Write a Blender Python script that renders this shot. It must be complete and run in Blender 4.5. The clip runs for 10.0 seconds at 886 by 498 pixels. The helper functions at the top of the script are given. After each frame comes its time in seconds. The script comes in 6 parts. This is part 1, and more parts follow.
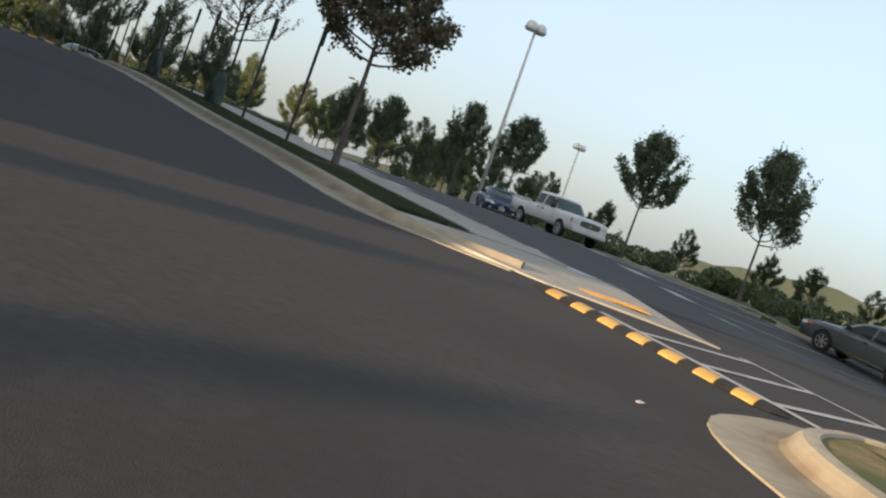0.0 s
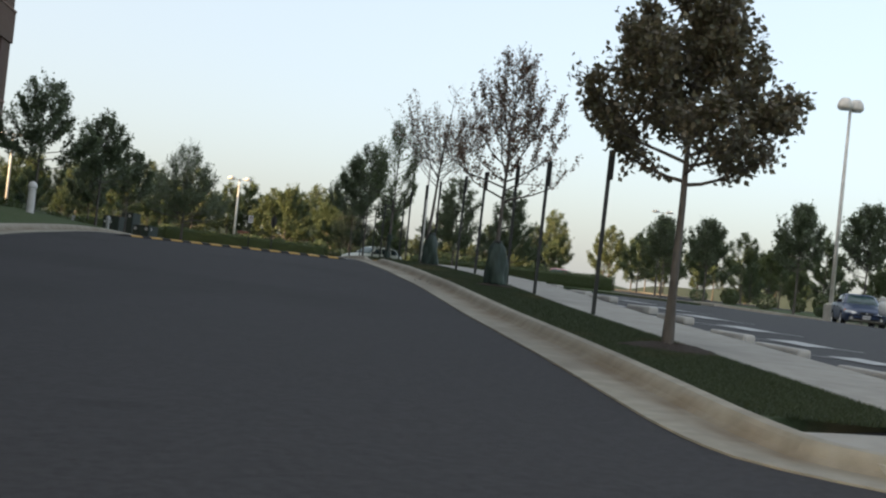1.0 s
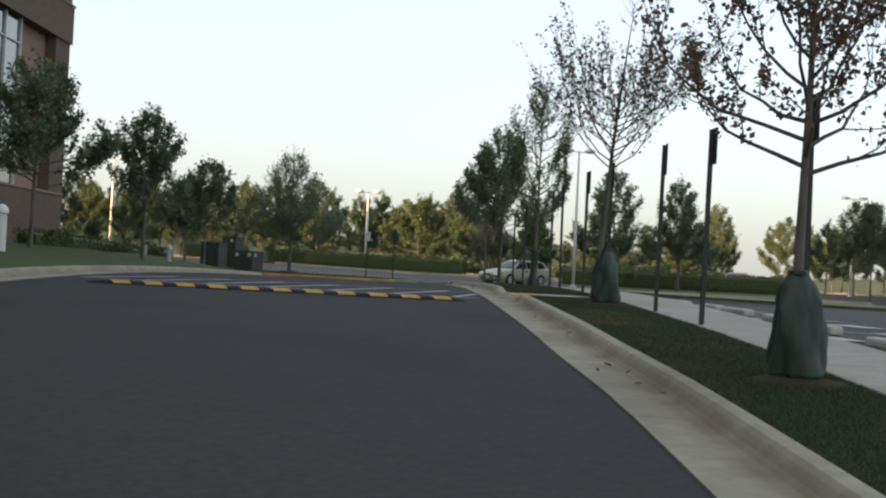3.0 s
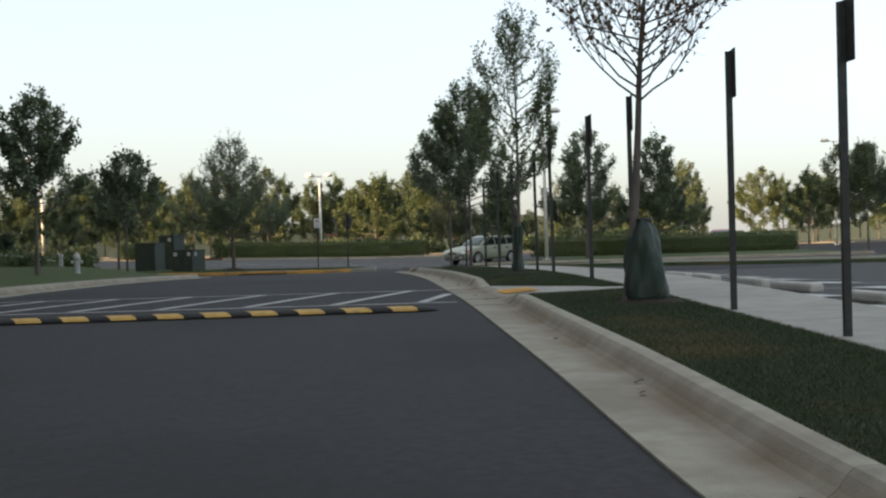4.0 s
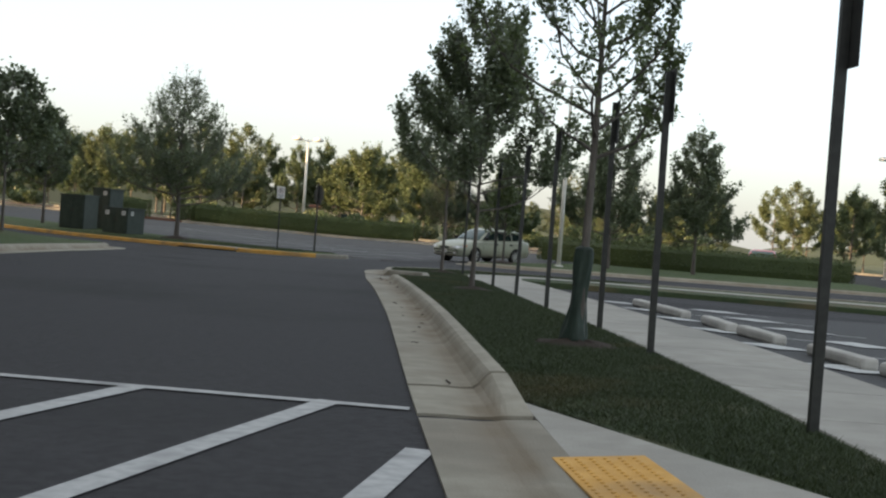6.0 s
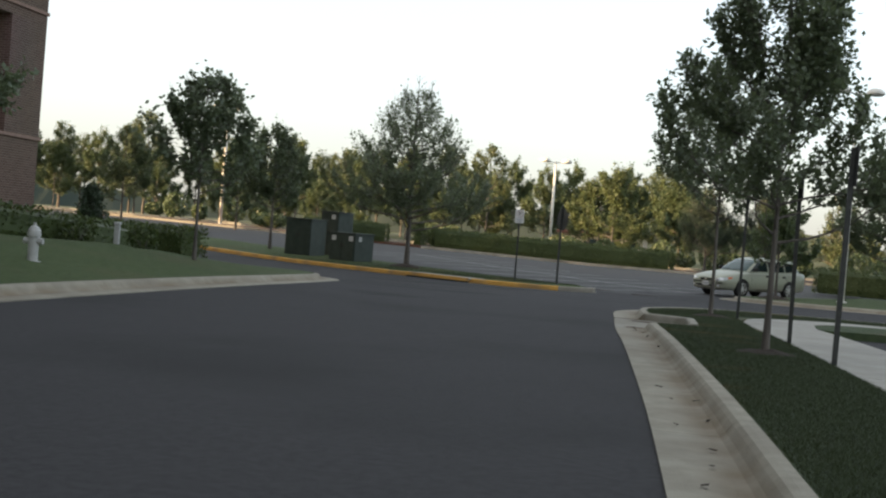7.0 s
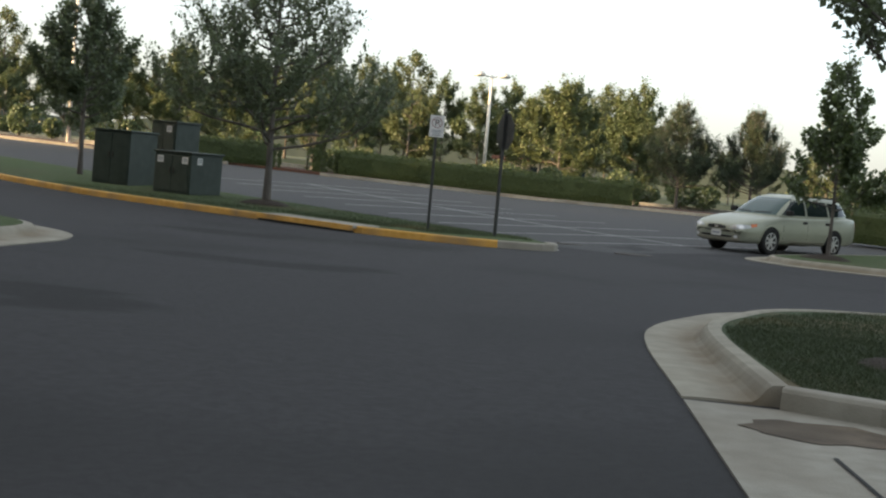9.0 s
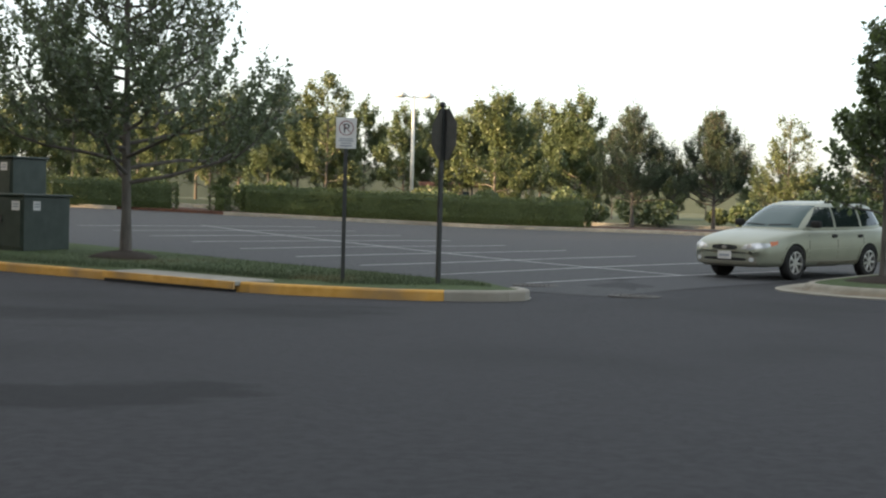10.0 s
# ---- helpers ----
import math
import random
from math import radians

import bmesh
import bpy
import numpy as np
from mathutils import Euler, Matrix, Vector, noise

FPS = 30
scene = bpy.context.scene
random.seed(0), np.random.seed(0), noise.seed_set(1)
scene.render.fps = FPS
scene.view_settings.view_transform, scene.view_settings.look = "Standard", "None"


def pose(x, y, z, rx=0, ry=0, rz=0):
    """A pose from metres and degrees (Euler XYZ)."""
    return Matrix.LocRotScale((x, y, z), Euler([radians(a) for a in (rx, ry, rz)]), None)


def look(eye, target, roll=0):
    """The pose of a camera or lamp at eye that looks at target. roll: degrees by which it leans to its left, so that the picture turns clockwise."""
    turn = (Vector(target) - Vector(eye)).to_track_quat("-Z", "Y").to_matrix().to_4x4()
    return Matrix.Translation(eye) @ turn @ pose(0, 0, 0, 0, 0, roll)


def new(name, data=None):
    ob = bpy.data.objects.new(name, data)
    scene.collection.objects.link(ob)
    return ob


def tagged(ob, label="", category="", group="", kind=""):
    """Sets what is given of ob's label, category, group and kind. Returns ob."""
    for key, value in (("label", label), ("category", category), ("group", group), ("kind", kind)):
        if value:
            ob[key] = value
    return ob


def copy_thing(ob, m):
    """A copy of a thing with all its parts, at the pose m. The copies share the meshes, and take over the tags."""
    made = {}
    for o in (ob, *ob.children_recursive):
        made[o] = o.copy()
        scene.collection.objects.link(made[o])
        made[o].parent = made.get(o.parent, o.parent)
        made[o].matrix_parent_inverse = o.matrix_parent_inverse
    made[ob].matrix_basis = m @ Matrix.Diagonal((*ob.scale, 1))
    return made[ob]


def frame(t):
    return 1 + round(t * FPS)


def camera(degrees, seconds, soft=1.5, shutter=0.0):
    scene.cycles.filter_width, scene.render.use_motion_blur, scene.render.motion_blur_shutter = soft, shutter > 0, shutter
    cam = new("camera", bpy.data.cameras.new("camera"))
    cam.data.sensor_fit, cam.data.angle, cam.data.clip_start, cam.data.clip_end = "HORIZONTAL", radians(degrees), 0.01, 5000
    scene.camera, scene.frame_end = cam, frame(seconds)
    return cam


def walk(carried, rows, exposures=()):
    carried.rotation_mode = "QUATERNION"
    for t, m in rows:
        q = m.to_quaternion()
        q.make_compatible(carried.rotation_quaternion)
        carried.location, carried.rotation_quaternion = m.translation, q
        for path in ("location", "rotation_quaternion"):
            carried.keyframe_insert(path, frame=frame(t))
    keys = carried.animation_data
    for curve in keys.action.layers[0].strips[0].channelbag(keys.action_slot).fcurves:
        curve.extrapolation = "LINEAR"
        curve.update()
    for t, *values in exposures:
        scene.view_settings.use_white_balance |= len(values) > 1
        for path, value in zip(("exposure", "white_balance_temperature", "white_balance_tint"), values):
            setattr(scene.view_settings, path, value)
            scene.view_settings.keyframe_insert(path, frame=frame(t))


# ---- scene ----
from mathutils.bvhtree import BVHTree

# The camera and its walk
cam = camera(37.6, 10.0, soft=2.2, shutter=0.0)
PATH = [
    (0, (-1.701, -26.031, -0.858), (-0.972, -24.17, -0.926), 19.3),
    (0.2, (-1.287, -24.894, -0.776), (-0.732, -22.972, -0.796), 17.7),
    (0.3, (-1.02, -24.084, -0.724), (-0.545, -22.141, -0.722), 16.7),
    (0.5, (-0.714, -23.007, -0.691), (-0.361, -21.039, -0.642), 13.2),
    (1, (0.049, -19.245, -0.404), (0.262, -17.256, -0.362), 6.1),
    (1.5, (0.518, -15.448, -0.269), (0.671, -13.454, -0.237), 4.0),
    (2, (0.811, -11.786, -0.127), (0.908, -9.788, -0.1), 3.3),
    (2.5, (0.983, -8.079, 0.059), (1.031, -6.08, 0.078), 3.7),
    (2.7, (0.994, -6.762, 0.134), (0.991, -4.762, 0.157), 4.6),
    (3.8, (1.004, 0.883, 0.436), (1.022, 2.882, 0.489), -2.9),
    (4, (1.001, 2.115, 0.469), (1.051, 4.114, 0.47), -1.8),
    (4.5, (1.05, 5.182, 0.622), (1.088, 7.181, 0.659), 0.5),
    (5, (1.132, 8.369, 0.752), (1.167, 10.369, 0.762), -0.3),
    (5.2, (1.189, 9.653, 0.784), (1.25, 11.652, 0.766), -0.8),
    (6.3, (1.402, 16.239, 0.948), (1.386, 18.238, 0.914), 7.5),
    (6.5, (1.403, 17.475, 0.972), (1.279, 19.47, 0.928), 8.3),
    (7, (1.206, 20.48, 1.053), (0.885, 22.454, 1.033), 4.6),
    (7.5, (0.79, 24.007, 1.116), (0.525, 25.989, 1.085), -3.6),
    (8, (0.442, 28.156, 1.169), (0.35, 30.153, 1.108), -6.2),
    (8.5, (0.238, 32.439, 1.052), (0.179, 34.435, 0.943), 2.2),
    (9, (-0.169, 37.317, 1.038), (-0.379, 39.303, 0.916), 5.2),
    (9.5, (-0.536, 41.498, 1.036), (-0.776, 43.478, 0.895), 0.6),
    (9.8, (-0.757, 43.865, 0.981), (-0.893, 45.856, 0.85), -0.6),
    (10, (-0.909, 45.442, 0.912), (-1.016, 47.438, 0.843), 1.6),
]
walk(cam, [(t, look(eye, target, roll)) for t, eye, target, roll in PATH],
     [(0, 1.7, 6000, 8), (0.5, 1.75, 6050, 8), (1, 1.9, 6250, 8), (2.5, 2.1, 6450, 8), (4.5, 2.1, 6450, 8), (6.5, 2.25, 6500, 8), (8.5, 2.25, 6500, 7), (10, 2.55, 6500, 7)])

# World, sun, exposure
SUN_FROM = Vector((-0.90, -0.42, 0.0)).normalized()
SUN_ELEV = radians(7.0)
world = bpy.data.worlds.new("evening_sky")
scene.world = world
world.use_nodes = True
wn = world.node_tree
sky = wn.nodes.new("ShaderNodeTexSky")
sky.sky_type = 'NISHITA'
sky.sun_disc = False
sky.sun_elevation = SUN_ELEV
sky.sun_rotation = math.atan2(SUN_FROM.x, SUN_FROM.y)
sky.air_density, sky.dust_density, sky.ozone_density = 0.65, 3.8, 1.0
# thin even haze over the whole sky
haze = wn.nodes.new("ShaderNodeMix")
haze.data_type = 'RGBA'
haze.inputs[0].default_value = 0.56
haze.inputs[7].default_value = (1.74, 1.70, 1.58, 1)
wn.links.new(sky.outputs[0], haze.inputs[6])
wn.links.new(haze.outputs[2], wn.nodes["Background"].inputs[0])
wn.nodes["Background"].inputs[1].default_value = 0.15
sun_data = bpy.data.lights.new("sun", 'SUN')
sun_data.energy, sun_data.angle, sun_data.color = 3.2, radians(0.9), (1.0, 0.66, 0.36)
sun = new("sun", sun_data)
sun_vec = Vector((SUN_FROM.x * math.cos(SUN_ELEV), SUN_FROM.y * math.cos(SUN_ELEV), math.sin(SUN_ELEV)))
sun.matrix_world = look(sun_vec * 50, (0, 0, 0))


# Materials
def material(name, base, rough=0.8, metal=0.0, spec=0.5):
    m = bpy.data.materials.new(name)
    m.use_nodes = True
    b = m.node_tree.nodes["Principled BSDF"]
    b.inputs["Base Color"].default_value = (*base, 1)
    b.inputs["Roughness"].default_value = rough
    b.inputs["Metallic"].default_value = metal
    b.inputs["Specular IOR Level"].default_value = spec
    return m


def mixed(name, c1, c2, scale=3.0, detail=6.0, rough=0.85, c3=None, scale3=0.3, low3=0.5, high3=0.7,
          bump=0.0, bump_scale=40.0, low=0.35, high=0.65, spec=0.3, random_amount=0.0, stretch=None, metal=0.0):
    """A material with two scales of variation: c1 to c2 by fine noise, c3 in large patches."""
    m = material(name, c1, rough, metal, spec)
    t = m.node_tree
    n, l = t.nodes, t.links
    b = n["Principled BSDF"]
    geo = n.new("ShaderNodeTexCoord")
    source = geo.outputs["Object"]
    if stretch:
        mp = n.new("ShaderNodeMapping")
        mp.inputs["Scale"].default_value = stretch
        l.new(source, mp.inputs["Vector"])
        source = mp.outputs[0]

    def noisy(sc, dt, lo, hi):
        x = n.new("ShaderNodeTexNoise")
        x.inputs["Scale"].default_value, x.inputs["Detail"].default_value = sc, dt
        l.new(source, x.inputs["Vector"])
        r = n.new("ShaderNodeMapRange")
        r.inputs["From Min"].default_value, r.inputs["From Max"].default_value = lo, hi
        l.new(x.outputs[0], r.inputs[0])
        return r.outputs[0], x.outputs[0]

    def mixer(f, a, bcol):
        x = n.new("ShaderNodeMix")
        x.data_type = 'RGBA'
        l.new(f, x.inputs[0])
        if isinstance(a, tuple):
            x.inputs[6].default_value = (*a, 1)
        else:
            l.new(a, x.inputs[6])
        x.inputs[7].default_value = (*bcol, 1)
        return x.outputs[2]

    col = mixer(noisy(scale, detail, low, high)[0], c1, c2)
    if c3:
        col = mixer(noisy(scale3, 4.0, low3, high3)[0], col, c3)
    if random_amount:
        info = n.new("ShaderNodeObjectInfo")
        r = n.new("ShaderNodeMapRange")
        r.inputs["To Min"].default_value, r.inputs["To Max"].default_value = 1 - random_amount, 1 + random_amount
        l.new(info.outputs["Random"], r.inputs[0])
        hs = n.new("ShaderNodeHueSaturation")
        l.new(r.outputs[0], hs.inputs["Value"])
        l.new(col, hs.inputs["Color"])
        col = hs.outputs[0]
    l.new(col, b.inputs["Base Color"])
    if bump:
        bp = n.new("ShaderNodeBump")
        bp.inputs["Strength"].default_value = bump
        bp.inputs["Distance"].default_value = 0.02
        l.new(noisy(bump_scale, 4.0, 0.2, 0.8)[0], bp.inputs["Height"])
        l.new(bp.outputs[0], b.inputs["Normal"])
    return m


def leafy(name, c1, c2, through_col, amount=0.35, spec=0.75):
    """Foliage: two colours by island, part of the light passes through."""
    m = bpy.data.materials.new(name)
    m.use_nodes = True
    t = m.node_tree
    n, l = t.nodes, t.links
    b = n["Principled BSDF"]
    b.inputs["Roughness"].default_value = 0.45
    b.inputs["Specular IOR Level"].default_value = spec
    g = n.new("ShaderNodeNewGeometry")
    mx = n.new("ShaderNodeMix")
    mx.data_type = 'RGBA'
    mx.inputs[6].default_value, mx.inputs[7].default_value = (*c1, 1), (*c2, 1)
    l.new(g.outputs["Random Per Island"], mx.inputs[0])
    l.new(mx.outputs[2], b.inputs["Base Color"])
    tr = n.new("ShaderNodeBsdfTranslucent")
    tr.inputs[0].default_value = (*through_col, 1)
    ms = n.new("ShaderNodeMixShader")
    ms.inputs[0].default_value = amount
    l.new(b.outputs[0], ms.inputs[1])
    l.new(tr.outputs[0], ms.inputs[2])
    l.new(ms.outputs[0], n["Material Output"].inputs[0])
    return m


M = {
    "asphalt": mixed("asphalt", (0.0265, 0.0262, 0.0285), (0.038, 0.0376, 0.0405), 14, 10, 0.9, (0.017, 0.0175, 0.0185), 0.22, 0.50, 0.74, 0.35, 160),
    "lot_asphalt": mixed("lot_asphalt", (0.050, 0.051, 0.053), (0.068, 0.069, 0.070), 9, 10, 0.9, (0.060, 0.060, 0.064), 0.2, 0.45, 0.7, 0.3, 120),
    "concrete": mixed("concrete", (0.235, 0.222, 0.188), (0.305, 0.290, 0.248), 5, 9, 0.9, (0.205, 0.185, 0.15), 0.55, 0.5, 0.72, 0.2, 70, random_amount=0.06),
    "silt": mixed("silt", (0.10, 0.08, 0.058), (0.17, 0.135, 0.10), 8, 9, 0.9, (0.07, 0.055, 0.04), 2.0, 0.48, 0.7, 0.3, 70),
    "sidewalk": mixed("sidewalk", (0.285, 0.274, 0.245), (0.345, 0.333, 0.30), 4, 8, 0.9, (0.235, 0.228, 0.205), 0.5, 0.5, 0.75, 0.15, 60, random_amount=0.05),
    "grass": mixed("grass", (0.038, 0.058, 0.026), (0.056, 0.077, 0.034), 7, 10, 0.95, (0.125, 0.098, 0.055), 0.55, 0.50, 0.68, 0.8, 60),
    "lawn_grass": mixed("lawn_grass", (0.046, 0.072, 0.024), (0.072, 0.100, 0.036), 7, 10, 0.95, (0.080, 0.088, 0.038), 0.4, 0.52, 0.75, 0.8, 60),
    "pale_concrete": mixed("pale_concrete", (0.38, 0.37, 0.345), (0.46, 0.45, 0.42), 5, 8, 0.9, (0.30, 0.29, 0.27), 1.2, 0.5, 0.72, 0.15, 60, random_amount=0.06),
    "dry_grass": mixed("dry_grass", (0.14, 0.12, 0.05), (0.22, 0.18, 0.09), 9, 8, 0.95, (0.07, 0.09, 0.03), 1.2, 0.45, 0.6, 0.8, 60),
    "field": mixed("field", (0.04, 0.06, 0.022), (0.075, 0.085, 0.036), 0.35, 10, 0.95, (0.085, 0.085, 0.04), 0.05, 0.5, 0.7),
    "mulch": mixed("mulch", (0.030, 0.023, 0.017), (0.054, 0.040, 0.030), 30, 8, 0.95, bump=1.0, bump_scale=50),
    "red_mulch": mixed("red_mulch", (0.075, 0.036, 0.024), (0.11, 0.056, 0.037), 30, 8, 0.95, bump=1.0, bump_scale=50),
    "bark": mixed("bark", (0.080, 0.072, 0.064), (0.145, 0.130, 0.115), 9, 8, 0.9, (0.08, 0.065, 0.055), 2, 0.5, 0.7, 0.6, 30, stretch=(1, 1, 0.25)),
    "white_line": mixed("white_line", (0.33, 0.335, 0.335), (0.44, 0.445, 0.44), 12, 8, 0.8, (0.16, 0.16, 0.16), 3, 0.56, 0.75),
    "white_mark": mixed("white_mark", (0.36, 0.37, 0.37), (0.48, 0.49, 0.48), 12, 8, 0.8, (0.3, 0.3, 0.3), 3, 0.6, 0.78),
    "yellow_paint": mixed("yellow_paint", (0.50, 0.27, 0.055), (0.59, 0.335, 0.085), 6, 8, 0.75, (0.27, 0.18, 0.09), 1.5, 0.50, 0.74, 0.15, 60, random_amount=0.06),
    "black_rubber": mixed("black_rubber", (0.010, 0.010, 0.010), (0.020, 0.020, 0.019), 12, 6, 0.75, bump=0.3, bump_scale=80),
    "reflective_yellow": mixed("reflective_yellow", (0.40, 0.25, 0.06), (0.50, 0.32, 0.09), 9, 6, 0.6, (0.3, 0.2, 0.08), 4, 0.6, 0.75),
    "black_metal": mixed("black_metal", (0.016, 0.018, 0.017), (0.03, 0.032, 0.03), 20, 5, 0.5, spec=0.4),
    "sign_back": mixed("sign_back", (0.035, 0.038, 0.038), (0.055, 0.057, 0.055), 10, 5, 0.55, spec=0.4),
    "white_enamel": mixed("white_enamel", (0.56, 0.55, 0.53), (0.64, 0.63, 0.61), 6, 5, 0.4, spec=0.5),
    "black_ink": material("black_ink", (0.02, 0.02, 0.02), 0.6),
    "red_ink": material("red_ink", (0.17, 0.03, 0.03), 0.55),
    "white_pole": mixed("white_pole", (0.62, 0.60, 0.55), (0.72, 0.70, 0.66), 5, 5, 0.5),
    "lamp_lens": material("lamp_lens", (0.55, 0.57, 0.58), 0.25),
    "dark_green_steel": mixed("dark_green_steel", (0.020, 0.032, 0.024), (0.034, 0.048, 0.037), 4, 6, 0.5, spec=0.45),
    "bag": mixed("bag", (0.022, 0.036, 0.029), (0.038, 0.058, 0.046), 5, 6, 0.55, (0.05, 0.078, 0.062), 1.8, 0.5, 0.7, 0.3, 8),
    "brick": mixed("brick", (0.14, 0.070, 0.055), (0.20, 0.105, 0.080), 9, 6, 0.9, bump=0.2, bump_scale=20),
    "precast": mixed("precast", (0.42, 0.39, 0.34), (0.50, 0.47, 0.42), 4, 6, 0.85),
    "mortar": mixed("mortar", (0.22, 0.15, 0.12), (0.28, 0.19, 0.15), 8, 5, 0.95),
    "tan_wall": mixed("tan_wall", (0.45, 0.38, 0.28), (0.52, 0.45, 0.34), 2, 6, 0.85),
    "window_frame": material("window_frame", (0.30, 0.33, 0.33), 0.4, 0.6),
    "iron": mixed("iron", (0.05, 0.045, 0.04), (0.09, 0.08, 0.07), 20, 6, 0.7, metal=0.5),
    "gold_paint": mixed("gold_paint", (0.30, 0.315, 0.25), (0.33, 0.342, 0.272), 2, 3, 0.34, metal=0.25, spec=0.5),
    "white_paint": mixed("white_paint", (0.66, 0.66, 0.65), (0.72, 0.72, 0.71), 2, 3, 0.3, spec=0.6),
    "grey_paint": mixed("grey_paint", (0.10, 0.105, 0.11), (0.12, 0.125, 0.13), 2, 3, 0.3, metal=0.4, spec=0.6),
    "red_paint": mixed("red_paint", (0.34, 0.03, 0.03), (0.38, 0.04, 0.035), 2, 3, 0.3, spec=0.6),
    "blue_paint": mixed("blue_paint", (0.03, 0.05, 0.10), (0.04, 0.06, 0.12), 2, 3, 0.3, spec=0.6),
    "trim_grey": material("trim_grey", (0.20, 0.19, 0.15), 0.55),
    "tyre": mixed("tyre", (0.014, 0.014, 0.014), (0.024, 0.024, 0.024), 20, 5, 0.85),
    "alloy": material("alloy", (0.55, 0.55, 0.55), 0.3, 0.9),
    "car_glass": material("car_glass", (0.014, 0.022, 0.021), 0.06, 0.0, 0.30),
    "windscreen": material("windscreen", (0.045, 0.080, 0.078), 0.06, 0.0, 0.45),
    "headlamp": material("headlamp", (0.62, 0.64, 0.66), 0.1, 0.3, 0.8),
    "amber": material("amber", (0.55, 0.14, 0.03), 0.2),
    "red_lens": material("red_lens", (0.40, 0.02, 0.02), 0.2),
    "grey_ink": material("grey_ink", (0.25, 0.27, 0.30), 0.6),
    "hydrant_paint": mixed("hydrant_paint", (0.36, 0.36, 0.35), (0.44, 0.44, 0.43), 8, 5, 0.5),
    "leaf_green": leafy("leaf_green", (0.072, 0.102, 0.048), (0.098, 0.130, 0.060), (0.15, 0.20, 0.06)),
    "leaf_dark": leafy("leaf_dark", (0.078, 0.110, 0.062), (0.118, 0.148, 0.084), (0.18, 0.22, 0.10)),
    "leaf_bronze": leafy("leaf_bronze", (0.095, 0.105, 0.060), (0.145, 0.115, 0.080), (0.20, 0.17, 0.09)),
    "leaf_red": leafy("leaf_red", (0.085, 0.080, 0.045), (0.170, 0.080, 0.060), (0.18, 0.11, 0.06)),
    "leaf_yellow": leafy("leaf_yellow", (0.072, 0.100, 0.042), (0.095, 0.120, 0.050), (0.15, 0.17, 0.06), 0.2, 0.3),
    "leaf_far": leafy("leaf_far", (0.074, 0.098, 0.048), (0.095, 0.118, 0.056), (0.14, 0.17, 0.06), 0.2, 0.3),
    "leaf_wood": leafy("leaf_wood", (0.066, 0.094, 0.046), (0.090, 0.120, 0.058), (0.12, 0.16, 0.06), 0.2, 0.3),
    "ridge": mixed("ridge", (0.036, 0.050, 0.042), (0.048, 0.062, 0.052), 0.05, 8, 0.95, (0.030, 0.044, 0.040), 0.01, 0.45, 0.7),
    "needle": leafy("needle", (0.042, 0.066, 0.040), (0.064, 0.090, 0.052), (0.08, 0.11, 0.04), 0.15, 0.3),
    "hedge_leaf": leafy("hedge_leaf", (0.045, 0.070, 0.026), (0.085, 0.110, 0.038), (0.11, 0.14, 0.04), 0.2, 0.3),
}


def window_glass():
    m = material("window_glass", (0.03, 0.045, 0.05), 0.06, 0.0, 0.9)
    b = m.node_tree.nodes["Principled BSDF"]
    b.inputs["Coat Weight"].default_value = 0.6
    return m


M["window_glass"] = window_glass()


def blade_material():
    """Grass blades: olive by island, withered in the same patches as the lawn."""
    m = leafy("grass_blade", (0.045, 0.062, 0.033), (0.057, 0.075, 0.040), (0.060, 0.075, 0.03), 0.25, 0.15)
    t = m.node_tree
    n, l = t.nodes, t.links
    tc = n.new("ShaderNodeTexCoord")
    ns = n.new("ShaderNodeTexNoise")
    ns.inputs["Scale"].default_value, ns.inputs["Detail"].default_value = 0.5, 8.0
    l.new(tc.outputs["Object"], ns.inputs["Vector"])
    mr = n.new("ShaderNodeMapRange")
    mr.inputs["From Min"].default_value, mr.inputs["From Max"].default_value = 0.56, 0.72
    l.new(ns.outputs[0], mr.inputs[0])
    b = n["Principled BSDF"]
    old = b.inputs["Base Color"].links[0].from_socket
    mx = n.new("ShaderNodeMix")
    mx.data_type = 'RGBA'
    mx.inputs[7].default_value = (0.150, 0.115, 0.062, 1)
    worn = mr.outputs[0]
    for x, y, r in ((2.99, 13.58, 0.45), (3.04, 12.92, 0.60), (3.08, 11.86, 0.65), (3.01, 10.93, 0.70), (1.96, 40.04, 0.35), (2.49, 39.80, 0.40)):
        d = n.new("ShaderNodeVectorMath")
        d.operation = 'DISTANCE'
        d.inputs[1].default_value = (x, y, gz(x, y) + 0.12)
        l.new(tc.outputs["Object"], d.inputs[0])
        near = n.new("ShaderNodeMapRange")
        near.inputs["From Min"].default_value, near.inputs["From Max"].default_value = r, r * 0.2
        near.inputs["To Max"].default_value = 1.6
        l.new(d.outputs["Value"], near.inputs[0])
        frayed = n.new("ShaderNodeMath")
        frayed.operation = 'MULTIPLY'
        l.new(near.outputs[0], frayed.inputs[0])
        l.new(ns.outputs[0], frayed.inputs[1])
        top = n.new("ShaderNodeMath")
        top.operation = 'MAXIMUM'
        l.new(worn, top.inputs[0])
        l.new(frayed.outputs[0], top.inputs[1])
        worn = top.outputs[0]
    l.new(worn, mx.inputs[0])
    l.new(old, mx.inputs[6])
    l.new(mx.outputs[2], b.inputs["Base Color"])
    return m




